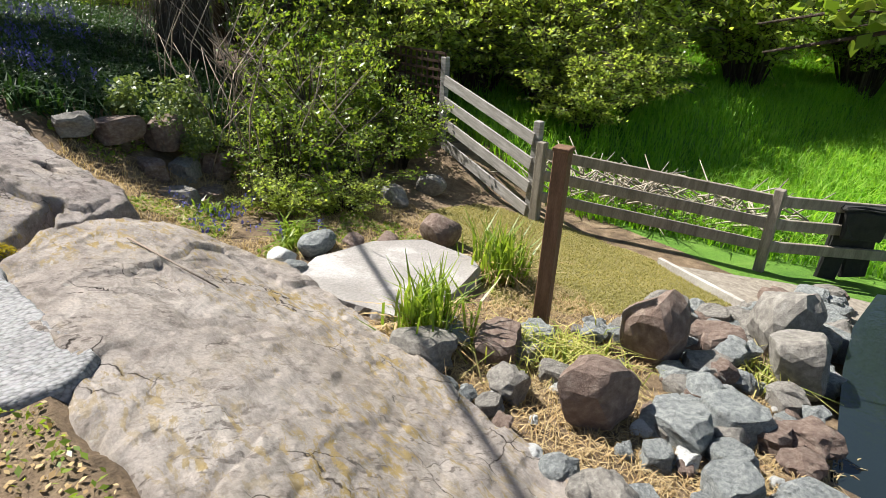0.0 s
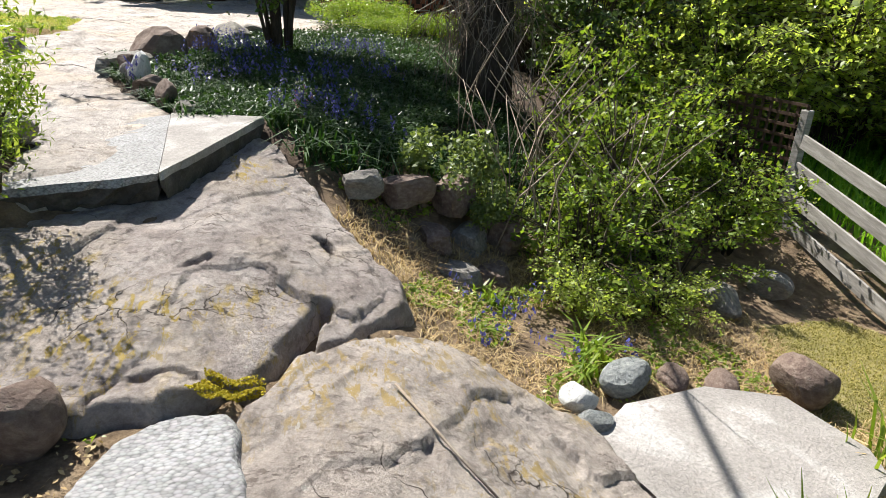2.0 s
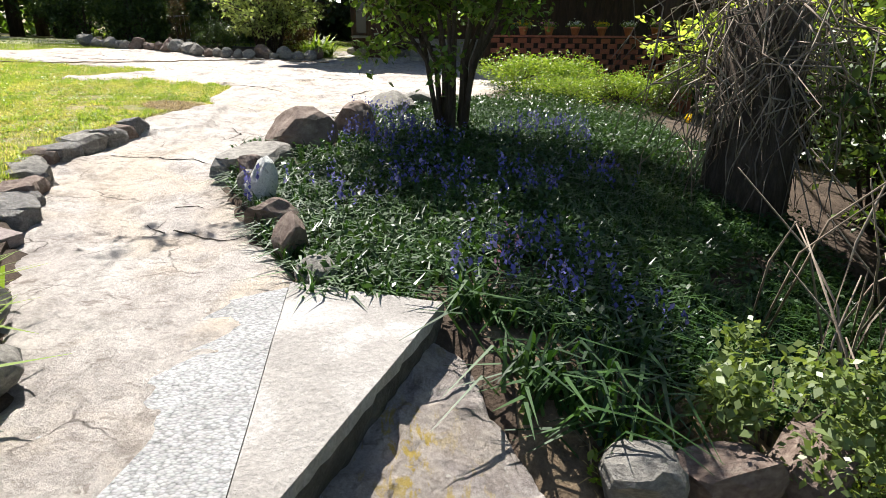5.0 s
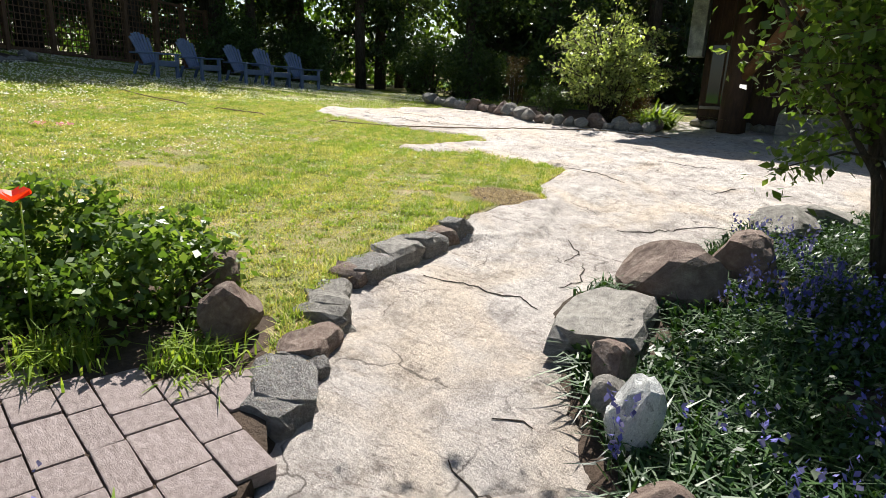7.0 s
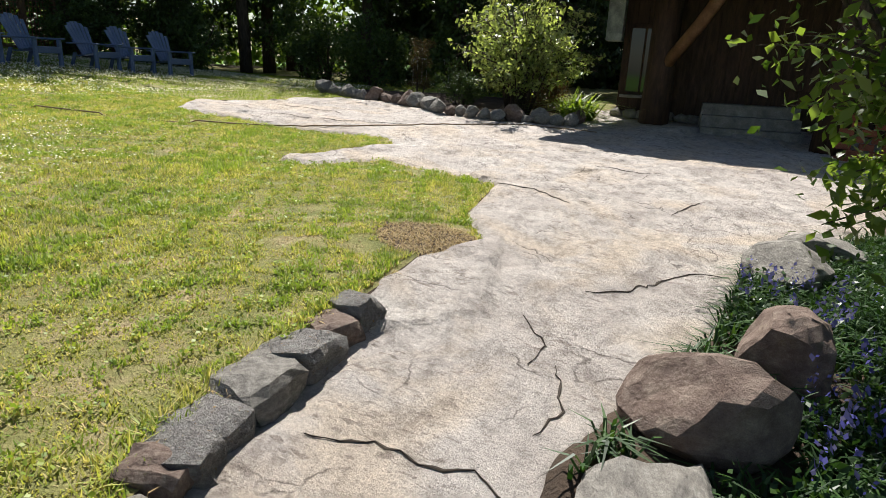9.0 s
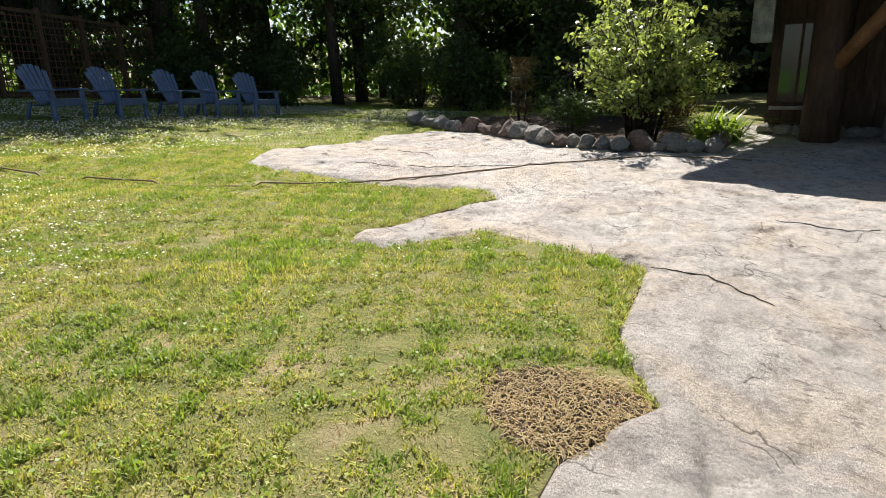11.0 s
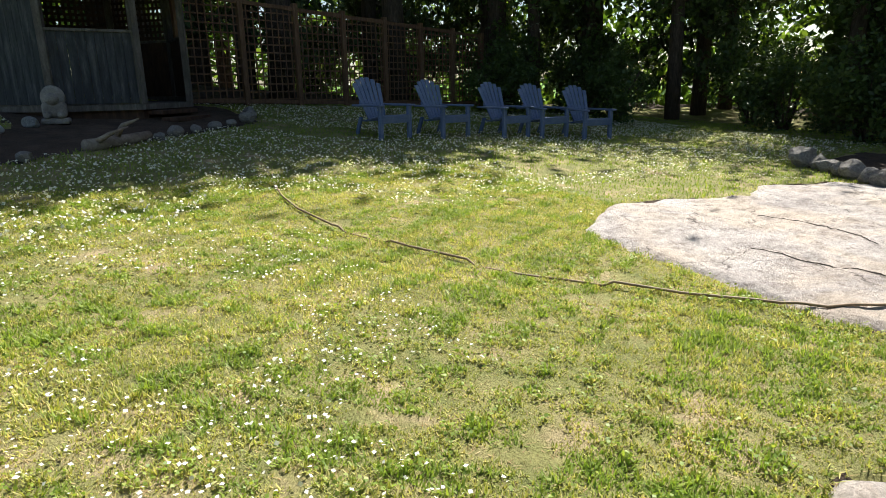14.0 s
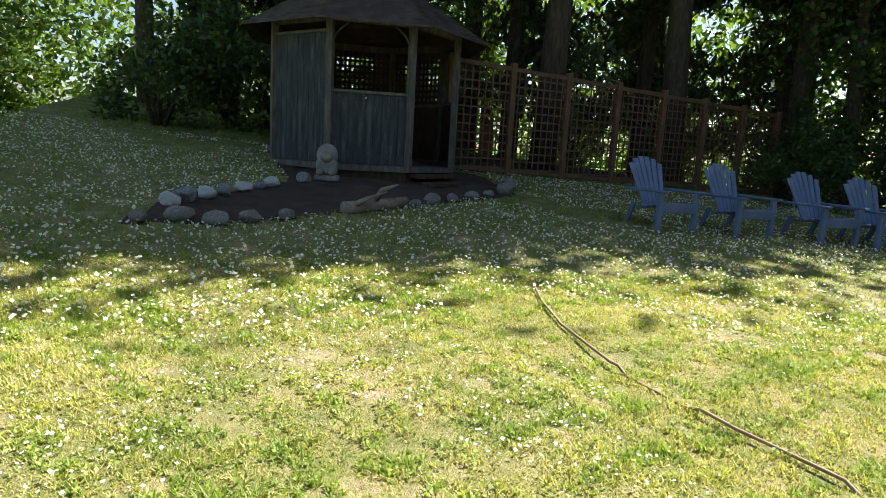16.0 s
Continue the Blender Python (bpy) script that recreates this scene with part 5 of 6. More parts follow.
pot_me = mesh_of("pot", *spin([(0.07, 0), (0.11, 0.15), (0.125, 0.15), (0.125, 0.19), (0.11, 0.19), (0.1, 0.16), (0.0, 0.155)]), M_TERRA, True)
for k in range(7):
    p = BA + bd * (0.75 + k * 0.6)
    pot = thing("flower_pot", "terracotta pot of small flowers on the brick wall", "flower pot", pose(p.x, p.y, 1.24), "pots on the wall")
    part("pot", pot_me, None, pot)
    cs = rgp.normal(size=(160, 3)) * (0.09, 0.09, 0.04) + (0, 0, 0.22)
    part("foliage", fast_mesh("foliage", leaf_verts(cs, 0.05, rgp), 4, L_BRIGHT), None, pot)
    cs = rgp.normal(size=(60, 3)) * (0.09, 0.09, 0.03) + (0, 0, 0.26)
    tagged(part("blossom", fast_mesh("blossom", leaf_verts(cs, 0.045, rgp, 1.5, 0.9), 4, (L_WHITE, L_PINK)[k % 2] if k % 3 else L_YELLOW), None, pot), kind="stuff")

# hose across the lawn and bedrock
def hose_z(x, y):
    return float(up_relief(x, y)[0]) + 0.045 if inside(ROCK_UP, np.array([x]), np.array([y]))[0] else zat(x, y) + 0.035


HOSE = [(-12.0, 9.2), (-11.5, 9.12), (-10.96, 9.1), (-10.3, 9.2), (-9.95, 9.36), (-9.42, 9.56), (-9.13, 9.72), (-8.79, 9.9), (-8.5, 10.1), (-8.22, 10.36), (-7.9, 10.6), (-7.55, 10.84), (-7.2, 11.2),
        (-6.84, 11.52), (-6.4, 12.35), (-5.91, 13.42), (-5.23, 14.19), (-4.46, 15.1), (-3.6, 15.7), (-2.9, 15.6)]
hp = []
for (x1, y1), (x2, y2) in zip(HOSE, HOSE[1:]):
    for k in range(5):
        x, y = x1 + (x2 - x1) * k / 5, y1 + (y2 - y1) * k / 5
        hp.append((x, y, hose_z(x, y) - (0.045 if wobble(x, y, 0.3, 1.0) > 0.0 and -10.2 < x < -7.5 else 0.0)))
thing("garden_hose", "brown garden hose lying across lawn and bedrock", "hose", data=tubes_mesh("garden_hose", [(hp, [0.011] * len(hp))], M_HOSE, 6))


# dark cloth slung over the fence rails
bm = bmesh.new()
for lo, hi, t in (((-0.30, 0.03, -0.55), (0.02, 0.09, 0.42), 4), ((-0.02, 0.05, -0.5), (0.32, 0.12, 0.4), -5), ((-0.28, -0.1, 0.05), (0.3, -0.04, 0.42), 0), ((-0.3, -0.1, 0.4), (0.32, 0.12, 0.45), 0)):
    add_box(bm, lo, hi, pose(0, 0, 0, 0, t, 0), 0.03)
bmesh.ops.subdivide_edges(bm, edges=bm.edges[:], cuts=2)
for v in bm.verts:
    v.co += Vector((noise.noise(v.co * 4), noise.noise(v.co * 4 + Vector((9, 0, 0))), noise.noise(v.co * 5))) * 0.035
M_CLOTH = mottled("dark_cloth", (0.018, 0.018, 0.018), (0.03, 0.03, 0.028), None, 6, 60, 0.9, 0.5, 0.01)
thing("dark_cloth", "dark work jacket slung over the fence rails", "cloth", pose(8.35, -1.93, zat(8.35, -1.93) + 0.52, 0, 0, -34), data=bm_mesh("dark_cloth", bm, M_CLOTH))

# unseen cable, house to pole beyond the lower path, added for its shadow line
cable = thing("overhead_cable", "unseen black overhead cable between house and pole", "cable", data=tubes_mesh("overhead_cable", [([(4.6, 17.2, 4.0), (2.9, 10.6, 3.9), (1.2, 4.07, 3.85), (0.32, 0.67, 3.85), (-1.6, -6.3, 4.3), (-2.8, -11.3, 4.9)], [0.028] * 6)], M_IRON, 6))
pole = thing("unseen_pole", "unseen grey wooden pole added to carry the overhead cable", "pole", data=tubes_mesh("unseen_pole", [([(-2.8, -11.4, -0.9), (-2.8, -11.4, 2.0), (-2.8, -11.4, 5.4)], [0.14, 0.12, 0.1])], M_GREYWOOD, 10))


# ---- plants ----
rg = np.random.default_rng(7)


def scatter(n, x0, x1, y0, y1, ok, seed=1):
    g = np.random.default_rng(seed)
    x, y = g.uniform(x0, x1, n), g.uniform(y0, y1, n)
    k = ok(x, y)
    return x[k], y[k]


def on_land(x, y, dz=0.0):
    return np.stack([x, y, ground_z(x, y) + dz], 1)


def grass(name, label, x, y, h, w, mat, lean=0.7, category="grass"):
    make = short_blades if category == "lawn" else blade_verts
    return thing(name, label, category, kind="stuff", data=fast_mesh(name, make(on_land(x, y, -0.005), h, w, rg, lean), 4, mat))


# lawn: short blades, thick beside the path and thinner far off
def patchy(x, y):
    return is_lawn(x, y) & (wobble(x, y, 0.5, 1.3) + 0.8 * wobble(x, y, 0.11, 4.0) > -0.72)


def near_patchy(x, y):
    return patchy(x, y) & ~((x > -3.9) & (y > 14))


def tuft(x, y):
    u, v = x + 0.16 * wobble(x, y, 0.31, 7.0) + 0.05 * wobble(y, x, 0.09, 2.0), y + 0.16 * wobble(y, x, 0.27, 4.0) + 0.05 * wobble(x, y, 0.11, 5.0)
    return wobble(u, v, 0.055, 1.0) + 0.7 * wobble(v, u, 0.023, 3.0)


x, y = scatter(640000, -12.5, -2.3, 2.6, 12.5, lambda x, y: near_patchy(x, y) & (tuft(x, y) > -0.7), 11)
hh = 0.02 + 0.012 * np.clip(wobble(x, y, 0.45, 3.0), -0.7, 1.2) + 0.024 * np.clip(tuft(x, y) + 0.2, 0, 1.3)
lush = 0.7 * wobble(x, y, 0.31, 6.0) + 0.9 * wobble(x, y, 0.085, 2.0) + 0.5 * wobble(x, y, 0.04, 5.0) > 0.25
grass("lawn_grass", "short patchy green and yellow lawn grass", x[~lush], y[~lush], hh[~lush], 0.0105, L_GRASS, 1.3, "lawn")
grass("lush_lawn_grass", "taller fresh green tufts in the lawn", x[lush], y[lush], hh[lush] * 1.35, 0.0115, L_LUSH, 1.3, "lawn")
x, y = scatter(300000, -25, -3.6, -9, 25, lambda x, y: near_patchy(x, y) & ~((x > -12.5) & (y < 12.5) & (y > 2.6)), 12)
hh = 0.034 + 0.016 * np.clip(wobble(x, y, 0.6, 3.0), -0.8, 1.2)
grass("lawn_grass", "shaded lawn grass farther from the path", x, y, hh * 1.2, 0.018, L_LUSH, 0.9, "lawn")


x, y = scatter(150000, -12.5, -2.3, 2.6, 12.5, lambda x, y: near_patchy(x, y) & (tuft(x, y) > 0.15) & (wobble(x, y, 0.37, 2.0) > -0.25), 25)
c = on_land(x, y, 0.0) + np.stack([0 * x, 0 * x, rg.uniform(0.018, 0.05, len(x))], 1)
thing("clover_leaves", "small round clover leaves among the lawn grass", "clover", kind="stuff", data=fast_mesh("clover_leaves", leaf_verts(c, 0.022, rg, 1.6, 0.8), 4, L_LUSH))
x, y = scatter(60000, -12.5, -2.3, 2.6, 12.5, lambda x, y: is_lawn(x, y), 24)
grass("lawn_thatch", "dry straw-coloured thatch lying in the lawn", x, y, 0.03, 0.007, L_STRAWB, 2.6, "lawn")


def daisy_spots(x, y):
    far = (x < -10.5) & (wobble(x, y, 0.8, 2.0) > -0.35)
    near = (x < -6.5) & (x > -10.5) & (y < 9.0) & (wobble(x, y, 0.45, 7.0) > -0.15)
    mid = (x < -8.5) & (wobble(x, y, 0.6, 5.0) > 0.45)
    return is_lawn(x, y) & (far | near | mid)


x, y = scatter(52000, -20, -6, -2, 22, daisy_spots, 13)
c = on_land(x, y, 0.05)
big = x < -10.8
thing("daisies", "small white daisies scattered over the lawn", "flowers", kind="stuff", data=fast_mesh("daisies", leaf_verts(c[~big], 0.022, rg, 3.0, 0.95), 4, L_WHITE))
thing("daisies", "white daisies thick in the shaded lawn", "flowers", kind="stuff", data=fast_mesh("daisies", leaf_verts(c[big], 0.034, rg, 1.5, 0.95), 4, L_WHITE))

# yard patch, meadow
x, y = scatter(60000, 3.4, 6.4, -2.1, 1.7, lambda x, y: inside(YARD, x, y), 14)
grass("yard_grass", "dry yellowish mown grass patch by the fence", x, y, 0.028, 0.008, leafy("dry_blade", [(0.2, 0.19, 0.05), (0.3, 0.27, 0.09), (0.38, 0.32, 0.14)], 0.7, 0.2, 0.2), 1.0)
x, y = scatter(150000, 6.6, 30, -14, 12, lambda x, y: (x - 7.0 > (-(y - 0.3)) * 0.8) & (x < 30), 15)
grass("meadow_grass", "tall bright green meadow grass beyond the fence", x, y, 0.42, 0.022, L_MEADOW, 0.8)

# dry litter below the bank
x, y = scatter(30000, 0.7, 4.4, -3.6, 2.3, lambda x, y: (~inside(ROCK_LOW, x, y)) & (~inside(ROCK_MID, x, y)) & (wobble(x, y, 0.3, 2.0) > -0.3) & ~((x > 2.1) & (x < 3.75) & (y > -1.0) & (y < 0.3)), 16)
grass("dry_grass", "dry straw and dead stems between the rocks", x, y, 0.065, 0.007, L_STRAWB, 2.4, "dry grass")
x, y = scatter(9000, 0.8, 4.0, 0.2, 2.6, lambda x, y: (~inside(ROCK_LOW, x, y)) & (~inside(ROCK_MID, x, y)) & (wobble(x, y, 0.25, 6.0) > 0.15), 17)
thing("bank_weeds", "low green weeds on the litter-covered bank", "weeds", kind="stuff", data=fast_mesh("bank_weeds", leaf_verts(on_land(x, y, 0.03), 0.05, rg, 1.2), 4, L_BRIGHT))


# bluebell bed
def in_bed(x, y):
    return (y > 2.9) & (x > -1.85 + 0.28 * np.abs(y - 5.6)) & (x < 3.6) & (y < 13.5) & ~inside(ROCK_UP, x, y) & (np.hypot(x + 1.35, y - 6.28) > 0.42) & (np.hypot(x + 0.9, y - 7.05) > 0.36) & (np.hypot((x + 1.52) / 0.75, y - 5.45) > 0.46)


x, y = scatter(60000, -1.9, 3.4, 2.7, 10.5, lambda x, y: in_bed(x, y) & (wobble(x, y, 0.4, 1.0) > -0.65), 18)
grass("bluebell_leaves", "dark green strap leaves filling the flower bed", x, y, 0.15, 0.017, L_STRAP, 1.25, "leaves")
x, y = scatter(46000, -1.6, 4.5, 2.6, 13.5, lambda x, y: in_bed(x, y) & (wobble(x, y, 0.5, 4.0) > -0.2), 19)
thing("bed_groundcover", "low leafy ground cover under the tree", "ground cover", kind="stuff", data=fast_mesh("bed_groundcover", leaf_verts(on_land(x, y, 0.0) + np.stack([0 * x, 0 * x, rg.uniform(0.03, 0.17, len(x))], 1), 0.05, rg, 1.0, 0.55), 4, L_BED))


def bluebells(name, x, y, height=0.27, mat=L_BLUE, label="violet-blue bluebell flowers on arching stems"):
    roots = on_land(x, y)
    n = len(x)
    per = 9
    t = np.tile(np.linspace(0.55, 1.0, per), n)
    a = np.repeat(rg.uniform(0, 6.28, n), per)
    h = np.repeat(height * rg.uniform(0.8, 1.25, n), per)
    base = np.repeat(roots, per, 0)
    off = np.stack([np.cos(a) * 0.06 * t ** 2, np.sin(a) * 0.06 * t ** 2, h * t], 1) + rg.normal(size=(n * per, 3)) * 0.014
    return thing(name, label, "flowers", kind="stuff", data=fast_mesh(name, leaf_verts(base + off, 0.027, rg, -0.3, 0.6, 0.6), 4, mat))


x, y = scatter(1000, -1.5, 1.8, 3.0, 8.3, lambda x, y: in_bed(x, y) & (wobble(x, y, 0.33, 9.0) > 0.05), 20)
bluebells("bluebell_flowers", x, y)
x, y = scatter(30, 0.2, 0.7, 3.0, 3.9, in_bed, 21)
bluebells("pink_bluebells", x[:3], y[:3], 0.25, L_PINK, "pink bluebell flowers among the leaves")
x, y = scatter(90, 1.6, 2.8, 0.5, 1.9, lambda x, y: wobble(x, y, 0.2, 3.0) > 0.0, 22)
bluebells("bank_bluebells", x, y, 0.2)


def clump(name, label, cx, cy, n, h, w, r, mat, lean=1.0, cat="plant", z=None):
    g = np.random.default_rng(int(abs(cx * 100 + cy * 17)) + 1)
    x, y = cx + g.normal(size=n) * r, cy + g.normal(size=n) * r
    roots = on_land(x, y) if z is None else np.stack([x, y, 0 * x + z], 1)
    return thing(name, label, cat, kind="stuff", data=fast_mesh(name, blade_verts(roots, h, w, g, lean), 4, mat))


for cx, cy, n, h, r in ((0.95, 2.5, 90, 0.32, 0.12), (0.6, 2.55, 80, 0.3, 0.1), (1.15, 2.8, 70, 0.3, 0.12), (0.35, 3.0, 60, 0.3, 0.1), (1.95, 1.5, 50, 0.2, 0.07), (2.5, 0.7, 60, 0.3, 0.07), (2.35, 0.5, 40, 0.22, 0.06), (1.75, 1.05, 30, 0.14, 0.05)):
    clump("strap_leaf_clump", "clump of arching bright green strap leaves", cx, cy, n, h * 0.8, 0.024, r, L_BRIGHT if cy < 2.4 else L_STRAP, 1.3)
for cx, cy, s in ((2.6, -1.35, 1.0), (3.92, -0.6, 1.0)):
    clump("iris_clump", "upright clump of green sword-shaped leaves", cx, cy, 170, 0.52, 0.022, 0.12, L_BRIGHT, 0.45)
    clump("dead_iris_leaves", "brown withered leaves round an iris clump", cx, cy, 120, 0.24, 0.016, 0.13, L_STRAWB, 1.6)
for cx, cy in ((3.5, -2.05), (3.0, -1.75), (3.35, -1.9), (4.6, -2.75)):
    clump("grass_tuft", "loose tuft of yellow-green grass among rocks", cx, cy, 130, 0.2, 0.012, 0.13, L_GRASS, 1.4, "grass")
for cx, cy, h in ((-1.75, 1.95, 0.42), (-1.95, 2.2, 0.4), (-1.6, 1.65, 0.36), (-2.15, 2.45, 0.34), (-2.95, 3.62, 0.2), (-3.4, 3.25, 0.22)):
    clump("strap_leaf_clump", "clump of arching green leaves beside the path", cx, cy, 260, h * 0.66, 0.03 if h > 0.3 else 0.012, 0.13 if h > 0.3 else 0.1, L_BRIGHT, 1.0)
x, y = scatter(36, -2.3, -1.7, 1.8, 2.6, lambda x, y: x < -1.5, 23)
bluebells("west_bluebells", x, y, 0.42)


# ---- shrubs and trees ----
def crown_points(n, radius, g, lumps=14, hollow=0.55, squash=0.8):
    """Points of a crown made of many clumps with gaps between."""
    cen = rand_dirs(lumps, g, 0.25) * g.uniform(hollow, 1.0, (lumps, 1)) * radius
    cen[:, 2] *= squash
    rr = g.uniform(0.25, 0.5, lumps) * radius
    pick = g.integers(0, lumps, n)
    d = rand_dirs(n, g, 0.2) * (g.uniform(0, 1, (n, 1)) ** 0.45)
    return cen[pick] + d * rr[pick][:, None]


def shrub_proto(label, mat, seed, n=3500, leaf=0.075, radius=1.0, squash=0.8, stems=7, ratio=0.55, lumps=16, hollow=0.5, name="shrub", cat="shrub", lift=0.0):
    g = np.random.default_rng(seed)
    ob = thing(name, label, cat)
    limbs = []
    for k in range(stems):
        a = g.uniform(0, 6.28)
        e = Vector((math.cos(a) * 0.6, math.sin(a) * 0.6, g.uniform(0.5, 1.3) * squash)) * radius
        limbs.append(([(math.cos(a) * 0.06, math.sin(a) * 0.06, -0.1), e * 0.5 + Vector((0, 0, 0.12 * radius)), e], [0.03 * radius, 0.02 * radius, 0.006 * radius]))
    part("branchwork", tubes_mesh("branchwork", limbs, M_BARK, 5), None, ob)
    c = crown_points(n, radius, g, lumps, hollow, squash) + np.array([0, 0, 0.75 * radius * squash + lift])
    c[:, 2] = np.where(c[:, 2] < 0.02, np.abs(c[:, 2]) + 0.05, c[:, 2])
    part("crown", fast_mesh("crown", leaf_verts(c, leaf, g, 0.9, ratio), 4, mat), None, ob)
    return ob


def spray_shrub(label, mat, seed, canes=34, reach=1.0, height=1.1, twigs=7, leaves=14, leaf=0.07, ratio=0.55, name="shrub", cat="shrub", wood=M_BARK):
    """A loose shrub: arching canes that carry leafy side twigs, open and dark within."""
    g = np.random.default_rng(seed)
    ob = thing(name, label, cat)
    limbs, cs = [], []
    for k in range(canes):
        a, r, h = g.uniform(0, 6.28), reach * g.uniform(0.15, 1.0), height * g.uniform(0.55, 1.15)
        h = h * (1 - 0.35 * (r / reach) ** 2)
        p0 = np.array([math.cos(a) * 0.12 * reach, math.sin(a) * 0.12 * reach, -0.1])
        p2 = np.array([math.cos(a) * r, math.sin(a) * r, h])
        p1 = (p0 + p2) / 2 + np.array([-math.cos(a), -math.sin(a), 0.0]) * 0.12 * reach + np.array([0, 0, 0.2 * height])
        p3 = p2 + np.array([math.cos(a), math.sin(a), -0.25]) * 0.22 * reach
        limbs.append(([p0, p1, p2, p3], [0.011 * reach, 0.008 * reach, 0.005 * reach, 0.002 * reach]))
        for j in range(twigs):
            t = g.uniform(0.3, 1.05)
            q = p0 * (1 - t) ** 2 + 2 * p1 * t * (1 - t) + p2 * t * t
            d = np.array([math.cos(a) + g.normal() * 0.8, math.sin(a) + g.normal() * 0.8, g.normal() * 0.3 + 0.05])
            e = q + d / np.linalg.norm(d) * reach * g.uniform(0.14, 0.34)
            limbs.append(([q, (q + e) / 2 + np.array([0, 0, 0.03]), e], [0.004 * reach, 0.003 * reach, 0.0015 * reach]))
            tt = (np.arange(leaves) + 0.7) / leaves
            cs.append(q + (e - q) * tt[:, None] + g.normal(size=(leaves, 3)) * np.array([1, 1, 0.55]) * leaf * 0.62)
    c = np.concatenate(cs)
    c[:, 2] = np.where(c[:, 2] < 0.03, np.abs(c[:, 2]) + 0.04, c[:, 2])
    part("branchwork", tubes_mesh("branchwork", limbs, wood, 4), None, ob)
    part("crown", fast_mesh("crown", leaf_verts(c, leaf, g, 1.3, ratio), 4, mat), None, ob)
    return ob


def place(ob, spots):
    """Puts the prototype at the first spot and copies at the others: x, y, size, turn, height factor."""
    for n, (x, y, s, a, hf) in enumerate(spots):
        m = pose(x, y, zat(x, y) - 0.05, 0, 0, a)
        o = ob if n == 0 else copy_thing(ob, m)
        o.matrix_basis = m @ Matrix.Diagonal((s, s, s * hf, 1))


# bank shrubs beside the lower path
place(spray_shrub("loose arching shrub with small serrated green leaves", L_BRIGHT, 31, 36, 1.15, 1.25, 8, 13, 0.068), [(3.0, 2.1, 0.85, 0, 1.0), (3.7, 3.0, 1.0, 80, 1.15), (4.6, 3.6, 0.9, 200, 1.3), (4.3, 4.6, 1.0, 140, 1.4), (4.0, 2.3, 0.75, 30, 0.9), (4.9, 2.75, 0.8, 260, 1.0)])
place(spray_shrub("low yellow-green leafy shrub on the bank", L_THICKET, 32, 44, 0.85, 0.75, 8, 14, 0.05), [(2.75, 1.55, 0.75, 0, 0.9), (3.4, 1.5, 0.7, 100, 0.8), (2.2, 2.6, 0.5, 50, 1.0)])
place(shrub_proto("small variegated shrub over the retaining stones", L_PALE, 33, 2200, 0.055, 0.5, 0.8, 8, 0.6, 14), [(1.8, 2.7, 1.0, 0, 1.0), (2.15, 2.45, 0.7, 60, 1.1)])
place(spray_shrub("dark shaded shrub behind the bare canes", L_DARK, 30, 50, 1.5, 2.4, 8, 13, 0.10), [(4.7, 6.3, 1.1, 0, 1.1)])
place(spray_shrub("tall thicket of leafy shrubs", L_THICKET, 34, 60, 1.7, 2.4, 9, 16, 0.095), [(6.6, 7.0, 1.2, 70, 1.1), (6.0, 5.0, 0.8, 10, 1.1), (5.4, 9.8, 1.3, 200, 1.2), (8.4, 9.5, 1.4, 120, 1.2)])
place(spray_shrub("large sunlit thicket of leafy shrubs behind the fence", L_THICKET, 35, 80, 1.8, 2.4, 10, 14, 0.10),
      [(8.2, 5.2, 1.1, 0, 1.0), (9.0, 4.0, 0.9, 60, 0.95), (10.8, 5.2, 1.4, 150, 1.1), (10.0, 7.4, 1.5, 250, 1.3), (13.2, 5.4, 1.4, 20, 1.1), (14.6, 7.4, 1.7, 100, 1.3), (16.5, 4.2, 1.4, 190, 1.1), (18.5, 6.0, 1.9, 310, 1.3), (20.6, 3.0, 1.6, 45, 1.1), (23.5, 4, 2.0, 75, 1.3), (25, 0.0, 1.8, 10, 1.1), (28, 1, 2.3, 140, 1.3), (7.0, 6.6, 1.2, 100, 1.2), (29, -4, 2, 30, 1.1), (8.9, 2.9, 0.6, 210, 1.0), (10.4, 3.4, 0.75, 280, 1.1)])
place(shrub_proto("feathery bright green bush beside the concrete step", L_BRIGHT, 36, 5200, 0.045, 0.62, 1.15, 12, 0.3, 20, 0.4), [(-1.22, 1.02, 0.95, 0, 1.15)])
place(shrub_proto("low leafy plant with small white flowers", L_MID, 37, 2600, 0.06, 0.5, 0.7, 8, 0.6, 14), [(-3.45, 3.85, 1.0, 0, 0.9), (-4.1, 3.75, 1.0, 90, 1.0), (-3.95, 3.3, 0.9, 200, 0.8)])

# planting bed by the house
place(spray_shrub("tall spreading bush with fresh green leaves", L_BUSH, 38, 64, 1.3, 1.65, 9, 13, 0.08), [(-5.05, 17.3, 1.25, 0, 1.3)])
place(shrub_proto("clipped dark round evergreen shrub", L_DARK, 39, 5500, 0.06, 0.7, 1.0, 8, 0.4, 26, 0.3), [(-6.75, 18.3, 0.85, 0, 1.0)])
place(shrub_proto("slender bronze-green conifer in the mulched bed", L_BRONZE, 40, 4500, 0.06, 0.5, 2.6, 6, 0.3, 24, 0.4, "conifer", "conifer"), [(-8.1, 18.9, 0.85, 0, 1.0)])
place(shrub_proto("bronze-leaved shrub in the shade", L_BRONZE, 41, 3000, 0.08, 0.8, 0.9, 8, 0.5, 16), [(-5.2, 19.8, 1.0, 0, 1.0)])
clump("fern", "bright yellow-green fern fronds among rocks", -3.75, 17.6, 260, 0.75, 0.06, 0.12, L_BRIGHT, 1.5, "fern")
rr_ = random.Random(77)
